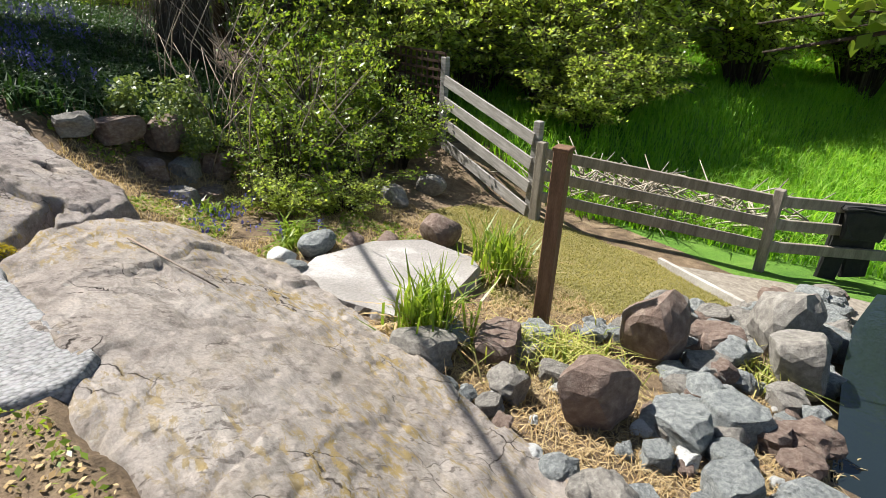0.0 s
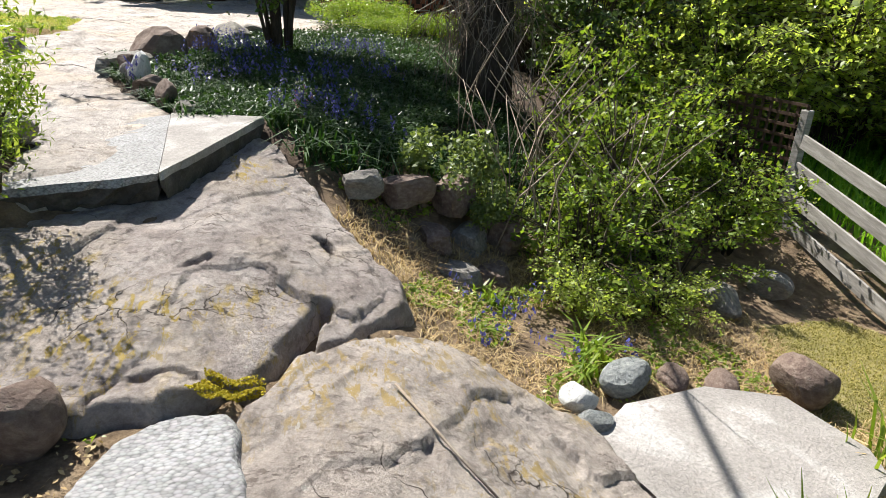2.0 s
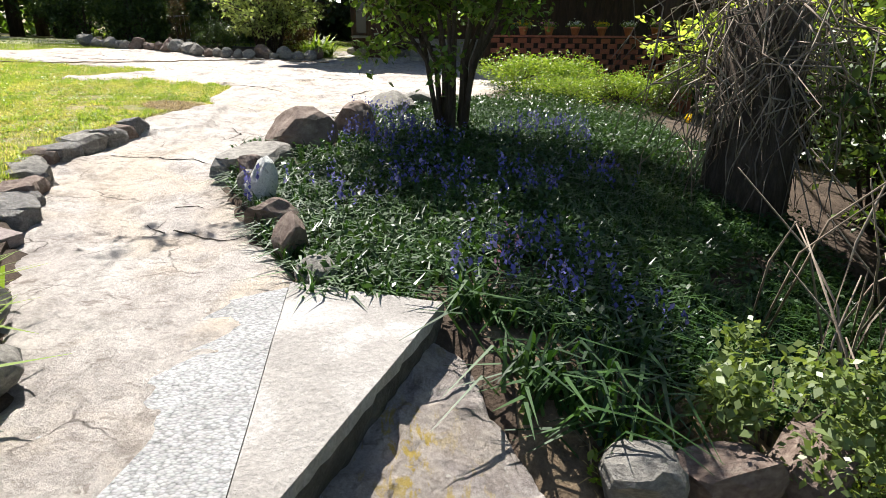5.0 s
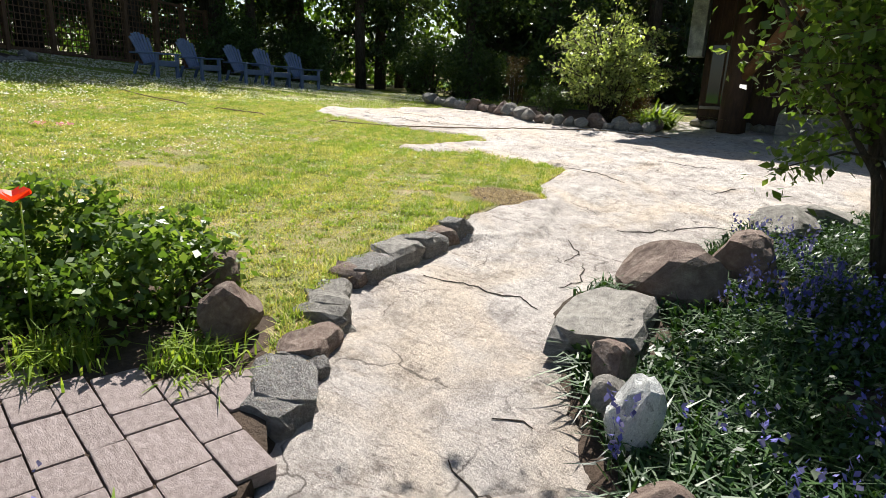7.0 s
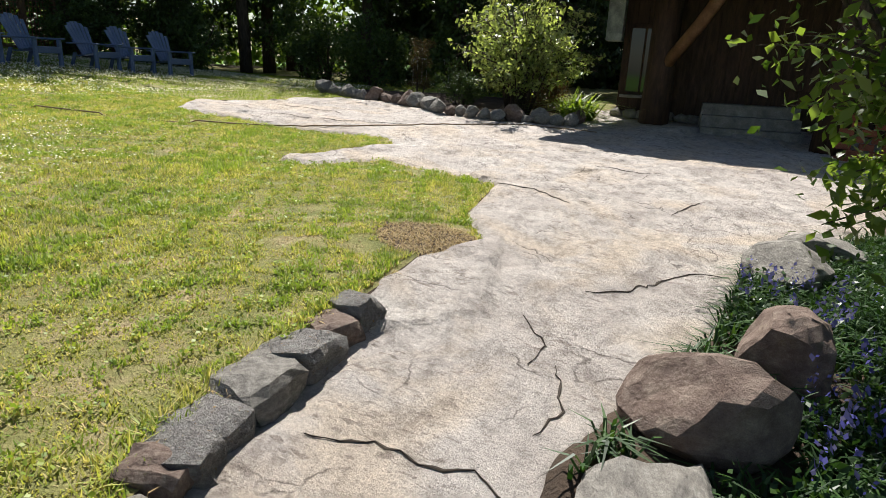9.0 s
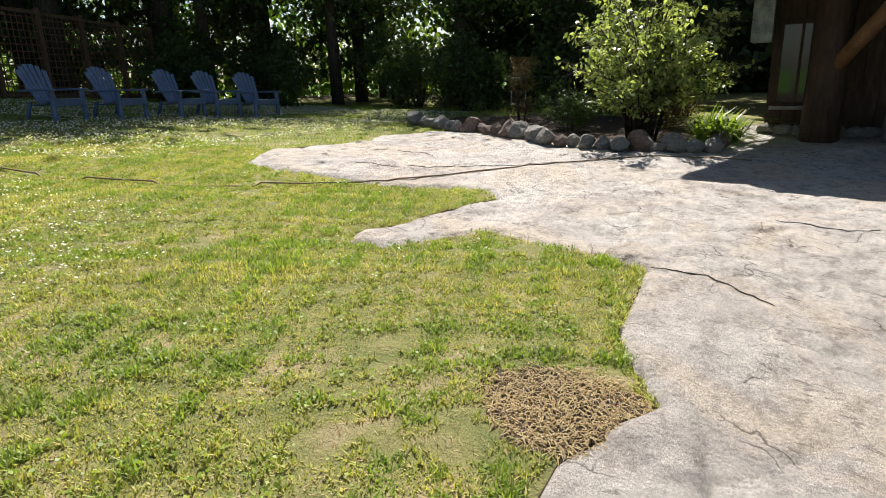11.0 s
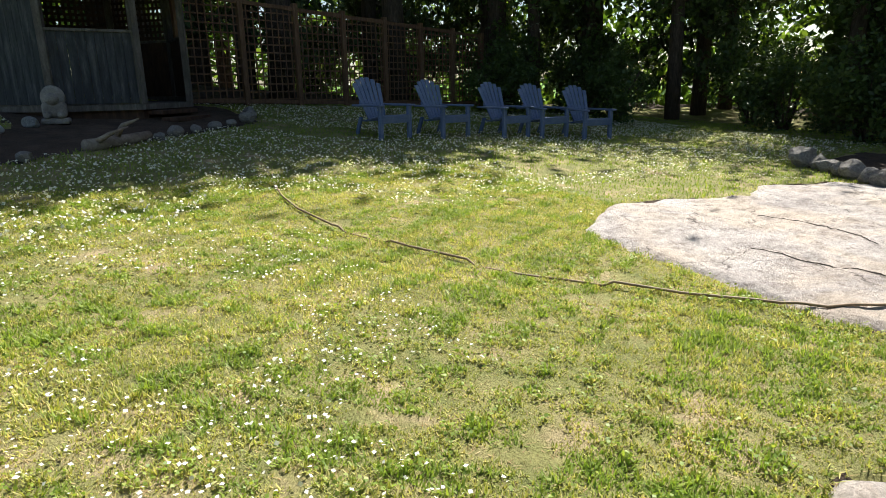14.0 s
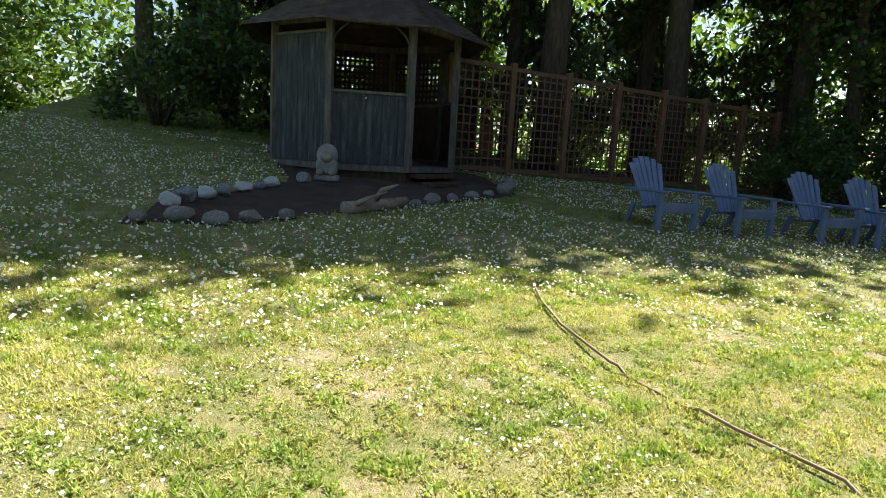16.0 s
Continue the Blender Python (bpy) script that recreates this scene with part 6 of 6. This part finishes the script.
BEDLINE = [(-10.2, 17.6), (-9.2, 17.1), (-8.1, 16.65), (-6.7, 16.05), (-5.64, 15.8), (-4.47, 15.85), (-3.6, 16.15), (-3.65, 17.0)]
for (x1, y1), (x2, y2) in zip(BEDLINE, BEDLINE[1:]):
    n = max(2, int(math.hypot(x2 - x1, y2 - y1) / 0.26))
    for k in range(n):
        x, y = x1 + (x2 - x1) * k / n, y1 + (y2 - y1) * k / n
        s = rr_.uniform(0.16, 0.28)
        stone(x + rr_.uniform(-0.05, 0.05), y + rr_.uniform(-0.05, 0.08), s, s * 0.8, s * 0.75, rr_.choice((M_GREYSTONE, M_GREYSTONE, M_REDSTONE)), "bed_rock", "rough grey rock edging the mulched bed", "mulched bed rocks", None, 0.15, 400 + k + int(x1 * 10), None, 0.16, 6)

# mounds by the brick wall
place(shrub_proto("low spreading bright green mound", L_BRIGHT, 42, 6000, 0.055, 0.9, 0.55, 6, 0.5, 22, 0.3), [(1.4, 12.6, 1.0, 0, 0.8), (2.5, 13.2, 1.0, 90, 0.85), (3.4, 12.8, 0.9, 200, 0.9), (2.1, 11.6, 0.8, 40, 0.7)])
place(shrub_proto("pale green leafy shrub at the wall's end", L_PALE, 43, 3500, 0.07, 0.7, 0.9, 8, 0.55, 18), [(4.6, 13.0, 0.95, 0, 1.0), (5.3, 12.0, 0.9, 120, 0.9)])


# the small many-stemmed tree in the bed
def small_tree(x0, y0):
    g = np.random.default_rng(51)
    ob = thing("small_tree", "small many-stemmed tree with fresh green leaves", "tree", pose(x0, y0, zat(x0, y0) - 0.05))
    limbs, ends = [], []
    for k in range(18):
        a = k * 0.349 + g.uniform(-0.25, 0.25)
        r1, r2 = g.uniform(0.16, 0.38), g.uniform(0.8, 2.4)
        p0 = (math.cos(a) * 0.15, math.sin(a) * 0.15, 0)
        p1 = (math.cos(a) * r1, math.sin(a) * r1, 0.9)
        p2 = (math.cos(a) * r2 * 0.5, math.sin(a) * r2 * 0.5, 1.9)
        p3 = (math.cos(a) * r2 - 0.35, math.sin(a) * r2 + 0.1, g.uniform(3.2, 4.9))
        limbs.append(([p0, p1, p2, p3], [0.034, 0.028, 0.02, 0.006]))
        for j in range(17):
            t = g.uniform(0.12, 1) ** 0.75
            q = Vector(p2).lerp(Vector(p3), (t - 0.45) / 0.55) if t > 0.45 else Vector(p1).lerp(Vector(p2), t / 0.45)
            e = q + Vector((g.normal() * 0.42, g.normal() * 0.42, g.uniform(-0.15, 0.35)))
            limbs.append(([q, (q + e) / 2 + Vector((0, 0, 0.05)), e], [0.01, 0.007, 0.002]))
            ends.append((q, e))
    for a, h, L in ((3.6, 1.05, 1.15), (4.6, 0.95, 0.9), (2.9, 1.2, 0.9)):   # drooping low twigs over the path
        q = Vector((math.cos(a) * 0.12, math.sin(a) * 0.12, h))
        e = Vector((math.cos(a) * L, math.sin(a) * L, h - 0.1))
        limbs.append(([q, (q + e) / 2 + Vector((0, 0, 0.12)), e], [0.016, 0.01, 0.003]))
        ends += [(q.lerp(e, 0.5), e)] * 2
    part("trunk", tubes_mesh("trunk", limbs, M_BARK, 6), None, ob)
    cs = []
    for q, e in ends:
        n = 115 if e[2] > 2.3 else 48
        t = g.uniform(0.2, 1.1, n)
        cs.append(np.array(q) + (np.array(e) - np.array(q)) * t[:, None] + g.normal(size=(n, 3)) * 0.1)
    part("crown", fast_mesh("crown", leaf_verts(np.concatenate(cs), 0.09, g, 0.7, 0.55), 4, L_MID), None, ob)


small_tree(0.14, 7.6)

# stump covered with dead vines
g = np.random.default_rng(61)
limbs = [([(0, 0, -0.2), (0.03, 0.02, 0.6), (0.0, 0.05, 1.9)], [0.44, 0.4, 0.36])]
stump = thing("vine_covered_stump", "dead stump draped with bare tangled vines", "stump", pose(3.1, 6.3, zat(3.1, 6.3)))
part("stump", tubes_mesh("stump", limbs, M_BARK, 12), None, stump)
limbs = []
for k in range(260):
    a, r = g.uniform(0, 6.28), g.uniform(0.2, 0.62)
    z = g.uniform(1.0, 2.4)
    p = [Vector((math.cos(a) * r, math.sin(a) * r, z))]
    for j in range(4):
        p.append(p[-1] + Vector((g.normal() * 0.2, g.normal() * 0.2, -0.12 - 0.1 * j + 0.15 * g.normal())))
    limbs.append((p, [0.009, 0.009, 0.008, 0.006, 0.003]))
tagged(part("vine_tangle", tubes_mesh("vine_tangle", limbs, M_TWIG, 4), None, stump, "tangled bare grey-brown vines"), kind="stuff")

# bare arching canes in the bank shrubs
canes = thing("bare_canes", "arching bare brown canes rising from the bank shrubs", "canes")
for k in range(70):
    x, y = 2.6 + g.uniform(-0.5, 1.4), 2.6 + g.uniform(-0.7, 1.5)
    z = zat(x, y)
    a = g.uniform(0, 6.28)
    L = g.uniform(0.7, 1.7)
    part("cane", tubes_mesh("cane", [([(x, y, z), (x + math.cos(a) * 0.2 * L, y + math.sin(a) * 0.2 * L, z + 0.6 * L), (x + math.cos(a) * 0.6 * L, y + math.sin(a) * 0.6 * L, z + L)], [0.011, 0.008, 0.004])], M_TWIG, 4), None, canes)
# heap of dead brush beyond the rail fence
limbs = []
for k in range(320):
    x, y = g.uniform(6.6, 9.2), 0
    y = 1.2 - 0.75 * (x - 6.2) + g.uniform(-0.2, 1.0)
    z = zat(x, y) + g.uniform(0, 0.55)
    a = g.uniform(0, 6.28)
    L = g.uniform(0.3, 0.8)
    limbs.append(([(x, y, z), (x + math.cos(a) * L * 0.5, y + math.sin(a) * L * 0.5, z + 0.15), (x + math.cos(a) * L, y + math.sin(a) * L, z + g.uniform(-0.1, 0.4))], [0.015, 0.012, 0.006]))
thing("brush_heap", "pale heap of dead cut brush behind the fence", "brush", kind="stuff", data=tubes_mesh("brush_heap", limbs, M_DRYTWIG, 4))


# background trees
def tree_proto(label, mat, seed, height, crown_r, n, leaf, conifer=False, trunk_r=0.2, low=0.35, spread=0.3):
    g = np.random.default_rng(seed)
    ob = thing("conifer_tree" if conifer else "broadleaf_tree", label, "tree")
    limbs = [([(0, 0, -0.4), (g.normal() * 0.1, g.normal() * 0.1, height * 0.35), (g.normal() * 0.2, g.normal() * 0.2, height * 0.7), (0, 0, height)], [trunk_r * 1.3, trunk_r, trunk_r * 0.6, 0.02])]
    cs = []
    k = 46 if conifer else 34
    for i in range(k):
        t = low + (1 - low) * (i + g.random()) / k
        a = g.uniform(0, 6.28)
        reach = crown_r * (1.05 - t) / (1.05 - low) * g.uniform(0.7, 1.1) if conifer else crown_r * math.sqrt(max(0.08, 1 - ((t - 0.68) / 0.42) ** 2)) * g.uniform(0.6, 1.05)
        q = np.array([0, 0, height * t])
        e = q + np.array([math.cos(a) * reach, math.sin(a) * reach, (-0.25 if conifer else 0.25) * reach])
        limbs.append(([q, (q + e) / 2 + np.array([0, 0, 0.1]), e], [trunk_r * 0.3, trunk_r * 0.18, 0.01]))
        m = n // k
        tt = g.uniform(0.25, 1.08, m)
        sp = 0.16 * reach if conifer else spread * reach + 0.15
        c = q + (e - q) * tt[:, None] + g.normal(size=(m, 3)) * np.array([sp, sp, sp * (0.5 if conifer else 0.8)])
        cs.append(c)
    part("trunk", tubes_mesh("trunk", limbs, M_BARK, 7), None, ob)
    part("crown", fast_mesh("crown", leaf_verts(np.concatenate(cs), leaf, g, 0.4, 0.4 if conifer else 0.6, 0.5 if conifer else 0.1), 4, mat), None, ob)
    return ob


place(tree_proto("tall dark conifer at the garden's edge", L_CONIFER, 71, 14, 2.8, 9000, 0.26, True, 0.24, 0.12),
      [(-24.5, 12.5, 1.0, 0, 1.0), (-26, 17.5, 1.05, 40, 1.0), (-25.5, 22.5, 1.0, 90, 1.0), (-23, 26, 1.1, 150, 1.0), (-19.5, 28, 1.0, 200, 1.0), (-15, 30, 1.1, 260, 1.0), (-10.5, 28.5, 1.0, 300, 1.0), (-29, 9, 1.1, 20, 1.0), (-30, 20, 1.2, 70, 1.1), (-12.5, 33, 1.2, 110, 1.1), (-27.5, 4.0, 1.1, 310, 1.0), (-7, 31, 1.1, 10, 1.0)])
place(tree_proto("dark broadleaf tree shading the lawn edge", L_DARK, 72, 11, 3.6, 9000, 0.2, False, 0.2, 0.3),
      [(-21.5, 21.5, 1.0, 0, 1.0), (-22.8, 9.5, 0.9, 120, 1.0), (-18, 24.5, 1.0, 60, 1.0), (-13.5, 26, 0.95, 200, 1.0), (-9.2, 24.6, 0.85, 280, 0.9), (-24, 2.5, 1.0, 30, 1.0), (-21, 32, 1.2, 90, 1.0), (4.5, 24, 1.1, 150, 1.0), (11, 20, 1.2, 20, 1.0)])
place(tree_proto("sunlit broadleaf tree beyond the garden", L_MID, 73, 12, 4.0, 10000, 0.19, False, 0.22, 0.15),
      [(14, 19, 1.0, 0, 1.0), (21, 15, 1.1, 100, 1.0), (30, 12, 1.2, 200, 1.1), (36, 2, 1.3, 300, 1.1), (-33, 14, 1.2, 60, 1.0), (-34, 3, 1.2, 160, 1.0), (-30, 27, 1.2, 10, 1.1), (-26, -3.5, 1.1, 120, 1.0), (-34, -6, 1.2, 220, 1.0), (30, -12, 1.2, 20, 1.0), (-4, 38, 1.3, 250, 1.0)])
place(shrub_proto("dark understorey shrub below the trees", L_DARK, 74, 5000, 0.13, 1.4, 0.95, 10, 0.55, 22, 0.4),
      [(-22.2, 20.6, 1.1, 100, 1.1), (-20.0, 18.9, 0.9, 40, 1.0), (-20.5, 23.2, 1.1, 150, 1.1), (-17.5, 21.2, 0.85, 200, 1.1), (-14, 24, 1.0, 250, 1.0), (-11.4, 22.6, 0.9, 300, 1.1), (-21.8, 5.0, 1.0, 20, 1.2), (-20.8, 3.6, 1.0, 130, 1.0), (-8.5, 24.2, 1.1, 70, 1.3), (-16.2, 26, 1.1, 320, 1.2), (-6.2, 22.5, 1.0, 190, 1.2)])
place(shrub_proto("sunlit tangled hedge far behind the lawn", L_PALE, 75, 5000, 0.14, 1.5, 0.8, 10, 0.5, 22, 0.4), [(-27, 0.5, 1.1, 0, 1.0), (-29, 3.0, 1.2, 60, 1.1), (-31, 6, 1.2, 120, 1.2), (-26, -2.5, 1.1, 200, 1.0), (-29.5, 16.5, 1.3, 20, 1.2), (-29, 20.5, 1.2, 80, 1.2)])
tr = thing("tree_trunk", "dark leaning tree trunk at the bed's far side", "tree", data=tubes_mesh("tree_trunk", [([(4.9, 10.2, -1.2), (5.0, 10.2, 1.0), (5.15, 10.3, 5.0)], [0.22, 0.19, 0.15])], M_BARK, 9))


# tall trees whose high crowns shade the gazebo and the chairs
place(tree_proto("tall dark tree with a dense high crown", L_DARK, 76, 13, 4.3, 38000, 0.31, False, 0.24, 0.42, 0.17),
      [(-21.6, 12.6, 1.25, 0, 0.95), (-22.3, 16.6, 1.25, 100, 0.95), (-23.0, 21.0, 1.25, 220, 0.95), (-22.8, 25.5, 1.15, 150, 0.95), (-22.2, 8.6, 1.2, 300, 0.95), (-25.6, 11.4, 1.1, 260, 1.0)])
# the woods beyond
g = np.random.default_rng(81)
def woods(n, a0, a1, r0, r1, tall, size, mat, label):
    a, r = g.uniform(radians(a0), radians(a1), n), g.uniform(r0, r1, n)
    lump = 0.55 + 0.45 * np.sin(a * 23) * np.sin(a * 9 + 1)
    z = g.uniform(0, 1, n) ** 1.2 * tall * (0.65 + 0.35 * lump)
    cx, cy = -6 + np.cos(a) * r, 4 + np.sin(a) * r
    thing("far_woods", label, "woods", kind="stuff", data=fast_mesh("far_woods", leaf_verts(np.stack([cx, cy, land(cx, cy) + z], 1), size, g, 0.4, 0.6), 4, mat))


# Leaf colour per sector stands for shaded and sunlit parts of the woods.
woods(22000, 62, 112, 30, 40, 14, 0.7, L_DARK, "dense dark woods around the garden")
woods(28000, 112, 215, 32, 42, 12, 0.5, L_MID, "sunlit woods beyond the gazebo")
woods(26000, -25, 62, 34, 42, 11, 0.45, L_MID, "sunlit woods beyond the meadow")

# maple whose branch hangs over the rock heap
maple = thing("maple_tree", "maple tree with a low overhanging leafy branch", "tree", pose(8.2, -7.4, zat(8.2, -7.4)))
g = np.random.default_rng(91)
B0 = Vector((0, 0, 3.4))
limbs = [([(0, 0, -0.3), (0.05, 0.05, 1.8), (0, 0, 3.4), (-0.2, 0.3, 6.0)], [0.22, 0.18, 0.15, 0.05])]
cs = []
for tip in ((-3.6, 5.2, 2.75), (-3.0, 5.6, 2.9), (-2.2, 5.3, 2.9), (-4.2, 6.0, 3.2), (-1.2, 4.6, 3.2), (-2.6, 6.6, 3.3)):
    e = Vector(tip)
    limbs.append(([B0, (B0 + e) / 2 + Vector((0, 0, 0.5)), e], [0.07, 0.04, 0.008]))
    for j in range(9):
        q = B0.lerp(e, g.uniform(0.55, 1.0)) + Vector((0, 0, 0.2))
        f = q + Vector((g.normal() * 0.35, g.normal() * 0.35, g.uniform(-0.35, 0.15)))
        limbs.append(([q, (q + f) / 2, f], [0.012, 0.008, 0.003]))
        m = 26
        cs.append(np.array(q) + (np.array(f) - np.array(q)) * g.uniform(0.2, 1.1, m)[:, None] + g.normal(size=(m, 3)) * 0.09)
part("trunk", tubes_mesh("trunk", limbs, M_BARK, 7), None, maple)
part("crown", fast_mesh("crown", leaf_verts(np.concatenate(cs), 0.12, g, 0.9, 0.8, 0.2), 4, L_BRIGHT), None, maple)


# ---- small growth, litter and grit ----
def on_rock(x, y, relief):
    return np.stack([x, y, relief(x, y)], 1)


x, y = scatter(6000, -1.4, 0.9, -4.8, 0.6, lambda x, y: ~inside(GRAVEL, x, y) & ~inside(ROCK_LOW, x, y) & ~inside(ROCK_MID, x, y) & (wobble(x, y, 0.2, 3.0) + 0.5 * wobble(x, y, 0.06, 1.0) > 0.25), 101)
thing("path_weeds", "small green weeds beside the lower path", "weeds", kind="stuff", data=fast_mesh("path_weeds", leaf_verts(on_land(x, y, 0.02), 0.035, rg, 1.2), 4, L_BRIGHT))
x, y = scatter(9000, -1.4, 1.0, -4.8, 0.4, lambda x, y: ~inside(GRAVEL, x, y) & ~inside(ROCK_LOW, x, y) & ~inside(ROCK_MID, x, y), 102)
thing("path_grit", "small dry leaves and grit on the lower path", "litter", kind="stuff", data=fast_mesh("path_grit", leaf_verts(on_land(x, y, 0.008), 0.028, rg, 2.0, 0.6), 4, L_STRAWB))
x, y = scatter(30000, -0.5, 0.6, -0.65, 0.0, lambda x, y: (polyline_dist([(0.4, -0.3), (0.25, -0.42), (0.02, -0.33), (-0.2, -0.36)], x, y) < 0.05 + 0.06 * wobble(x, y, 0.12, 2.0)) & (wobble(x, y, 0.1, 6.0) > -0.1), 103)
thing("joint_moss", "yellow-green moss growing along rock joints", "moss", kind="stuff", data=fast_mesh("joint_moss", leaf_verts(on_rock(x, y, mid_relief) + (0, 0, 0.012), 0.014, rg, 1.0, 0.8), 4, L_MOSS))
x, y = scatter(700, -3.4, -2.3, 3.5, 7.2, lambda x, y: np.abs(edge_dist(ROCK_UP, x, y)) < 0.06, 104)
grass("kerb_weeds", "dry grass and weeds tucked along the kerb stones", x, y, 0.05, 0.008, L_STRAWB, 1.6, "weeds")
x, y = scatter(9000, -3.85, -2.85, 7.45, 8.45, lambda x, y: np.hypot((x + 3.35) / 0.42, (y - 7.95) / 0.38) < 1, 105)
grass("dead_grass_patch", "bare patch of dead brown grass by the rock", x[:2500], y[:2500], 0.03, 0.008, L_STRAWB, 2.5, "dead grass")
# tufts that fringe the bedrock along the lawn
x, y = scatter(60000, -10.2, -2.6, 3.4, 17.5, lambda x, y: is_lawn(x, y) & (edge_dist(ROCK_UP, x, y) > -0.1) & (edge_dist(ROCK_UP, x, y) < 0.0), 106)
grass("lawn_fringe", "ragged grass fringe overlapping the bedrock edge", x, y, 0.06, 0.009, L_GRASS, 1.6, "lawn")

x, y = scatter(9000, -3.7, -2.4, 3.5, 7.0, lambda x, y: is_lawn(x, y) & (polyline_dist(KL, x, y) > 0.1) & (polyline_dist(KL, x, y) < 0.2), 107)
grass("kerb_fringe", "ragged grass hanging over the kerb stones", x, y, 0.075, 0.009, L_GRASS, 1.5, "lawn")

# poppy and pink blossoms on the lawn side
poppy = thing("poppy", "single red poppy on a thin stem", "flower", pose(-3.62, 3.28, zat(-3.62, 3.28)))
part("stem", tubes_mesh("stem", [([(0, 0, 0), (0.02, 0.01, 0.35), (0.0, 0.03, 0.66)], [0.006, 0.005, 0.004])], L_BRIGHT, 5), None, poppy)
for k in range(4):
    a = k * 1.57
    vs = [(0, 0, 0.66)] + [(math.cos(a + t) * 0.075, math.sin(a + t) * 0.075, 0.71 + 0.012 * math.sin(5 * t)) for t in (-0.9, -0.45, 0, 0.45, 0.9)]
    part("petal", mesh_of("petal", vs, [(0, i, i + 1) for i in range(1, 5)], L_RED), None, poppy)
for n, (px, py) in enumerate(((-8.35, 6.1), (-8.5, 5.9))):
    c = np.random.default_rng(n).normal(size=(40, 3)) * (0.05, 0.05, 0.012) + (px, py, zat(px, py) + 0.06)
    thing("fallen_blossom", "pink blossom cluster lying on the lawn", "blossom", data=fast_mesh("fallen_blossom", leaf_verts(c, 0.03, rg, 2.0, 0.8), 4, L_PINK))
tulip = thing("yellow_flower", "single yellow flower in the shaded bed", "flower", pose(3.3, 8.6, zat(3.3, 8.6)))
part("stem", tubes_mesh("stem", [([(0, 0, 0), (0.01, 0.01, 0.2), (0.0, 0.02, 0.4)], [0.006, 0.005, 0.004])], L_BRIGHT, 5), None, tulip)
part("bloom", fast_mesh("bloom", leaf_verts(np.random.default_rng(9).normal(size=(14, 3)) * 0.025 + (0, 0, 0.43), 0.08, rg, 0.5, 0.7), 4, L_YELLOW), None, tulip)
# a fallen stick on the sloping rock
stick = thing("fallen_stick", "thin pale fallen stick on the mossy rock", "stick", data=tubes_mesh("fallen_stick", [([(0.95, -0.35, float(low_relief(0.95, -0.35)[0]) + 0.02), (1.15, -0.75, float(low_relief(1.15, -0.75)[0]) + 0.02), (1.3, -1.0, float(low_relief(1.3, -1.0)[0]) + 0.02)], [0.008, 0.007, 0.005])], M_TWIG, 5))
# low white gate and fence glimpsed among the far trees
gate = thing("far_gate", "pale metal gate among the far trees", "gate", pose(-10.8, 24.6, zat(-10.8, 24.6), 0, 0, 20))
for k in range(9):
    part("bar", box_bm((k * 0.16 - 0.012, -0.012, 0.05), (k * 0.16 + 0.012, 0.012, 1.0), 0), M_WHITE, gate)
part("rail", box_bm((-0.05, -0.018, 0.95), (1.35, 0.018, 1.0), 0), M_WHITE, gate)
part("rail", box_bm((-0.05, -0.018, 0.1), (1.35, 0.018, 0.15), 0), M_WHITE, gate)
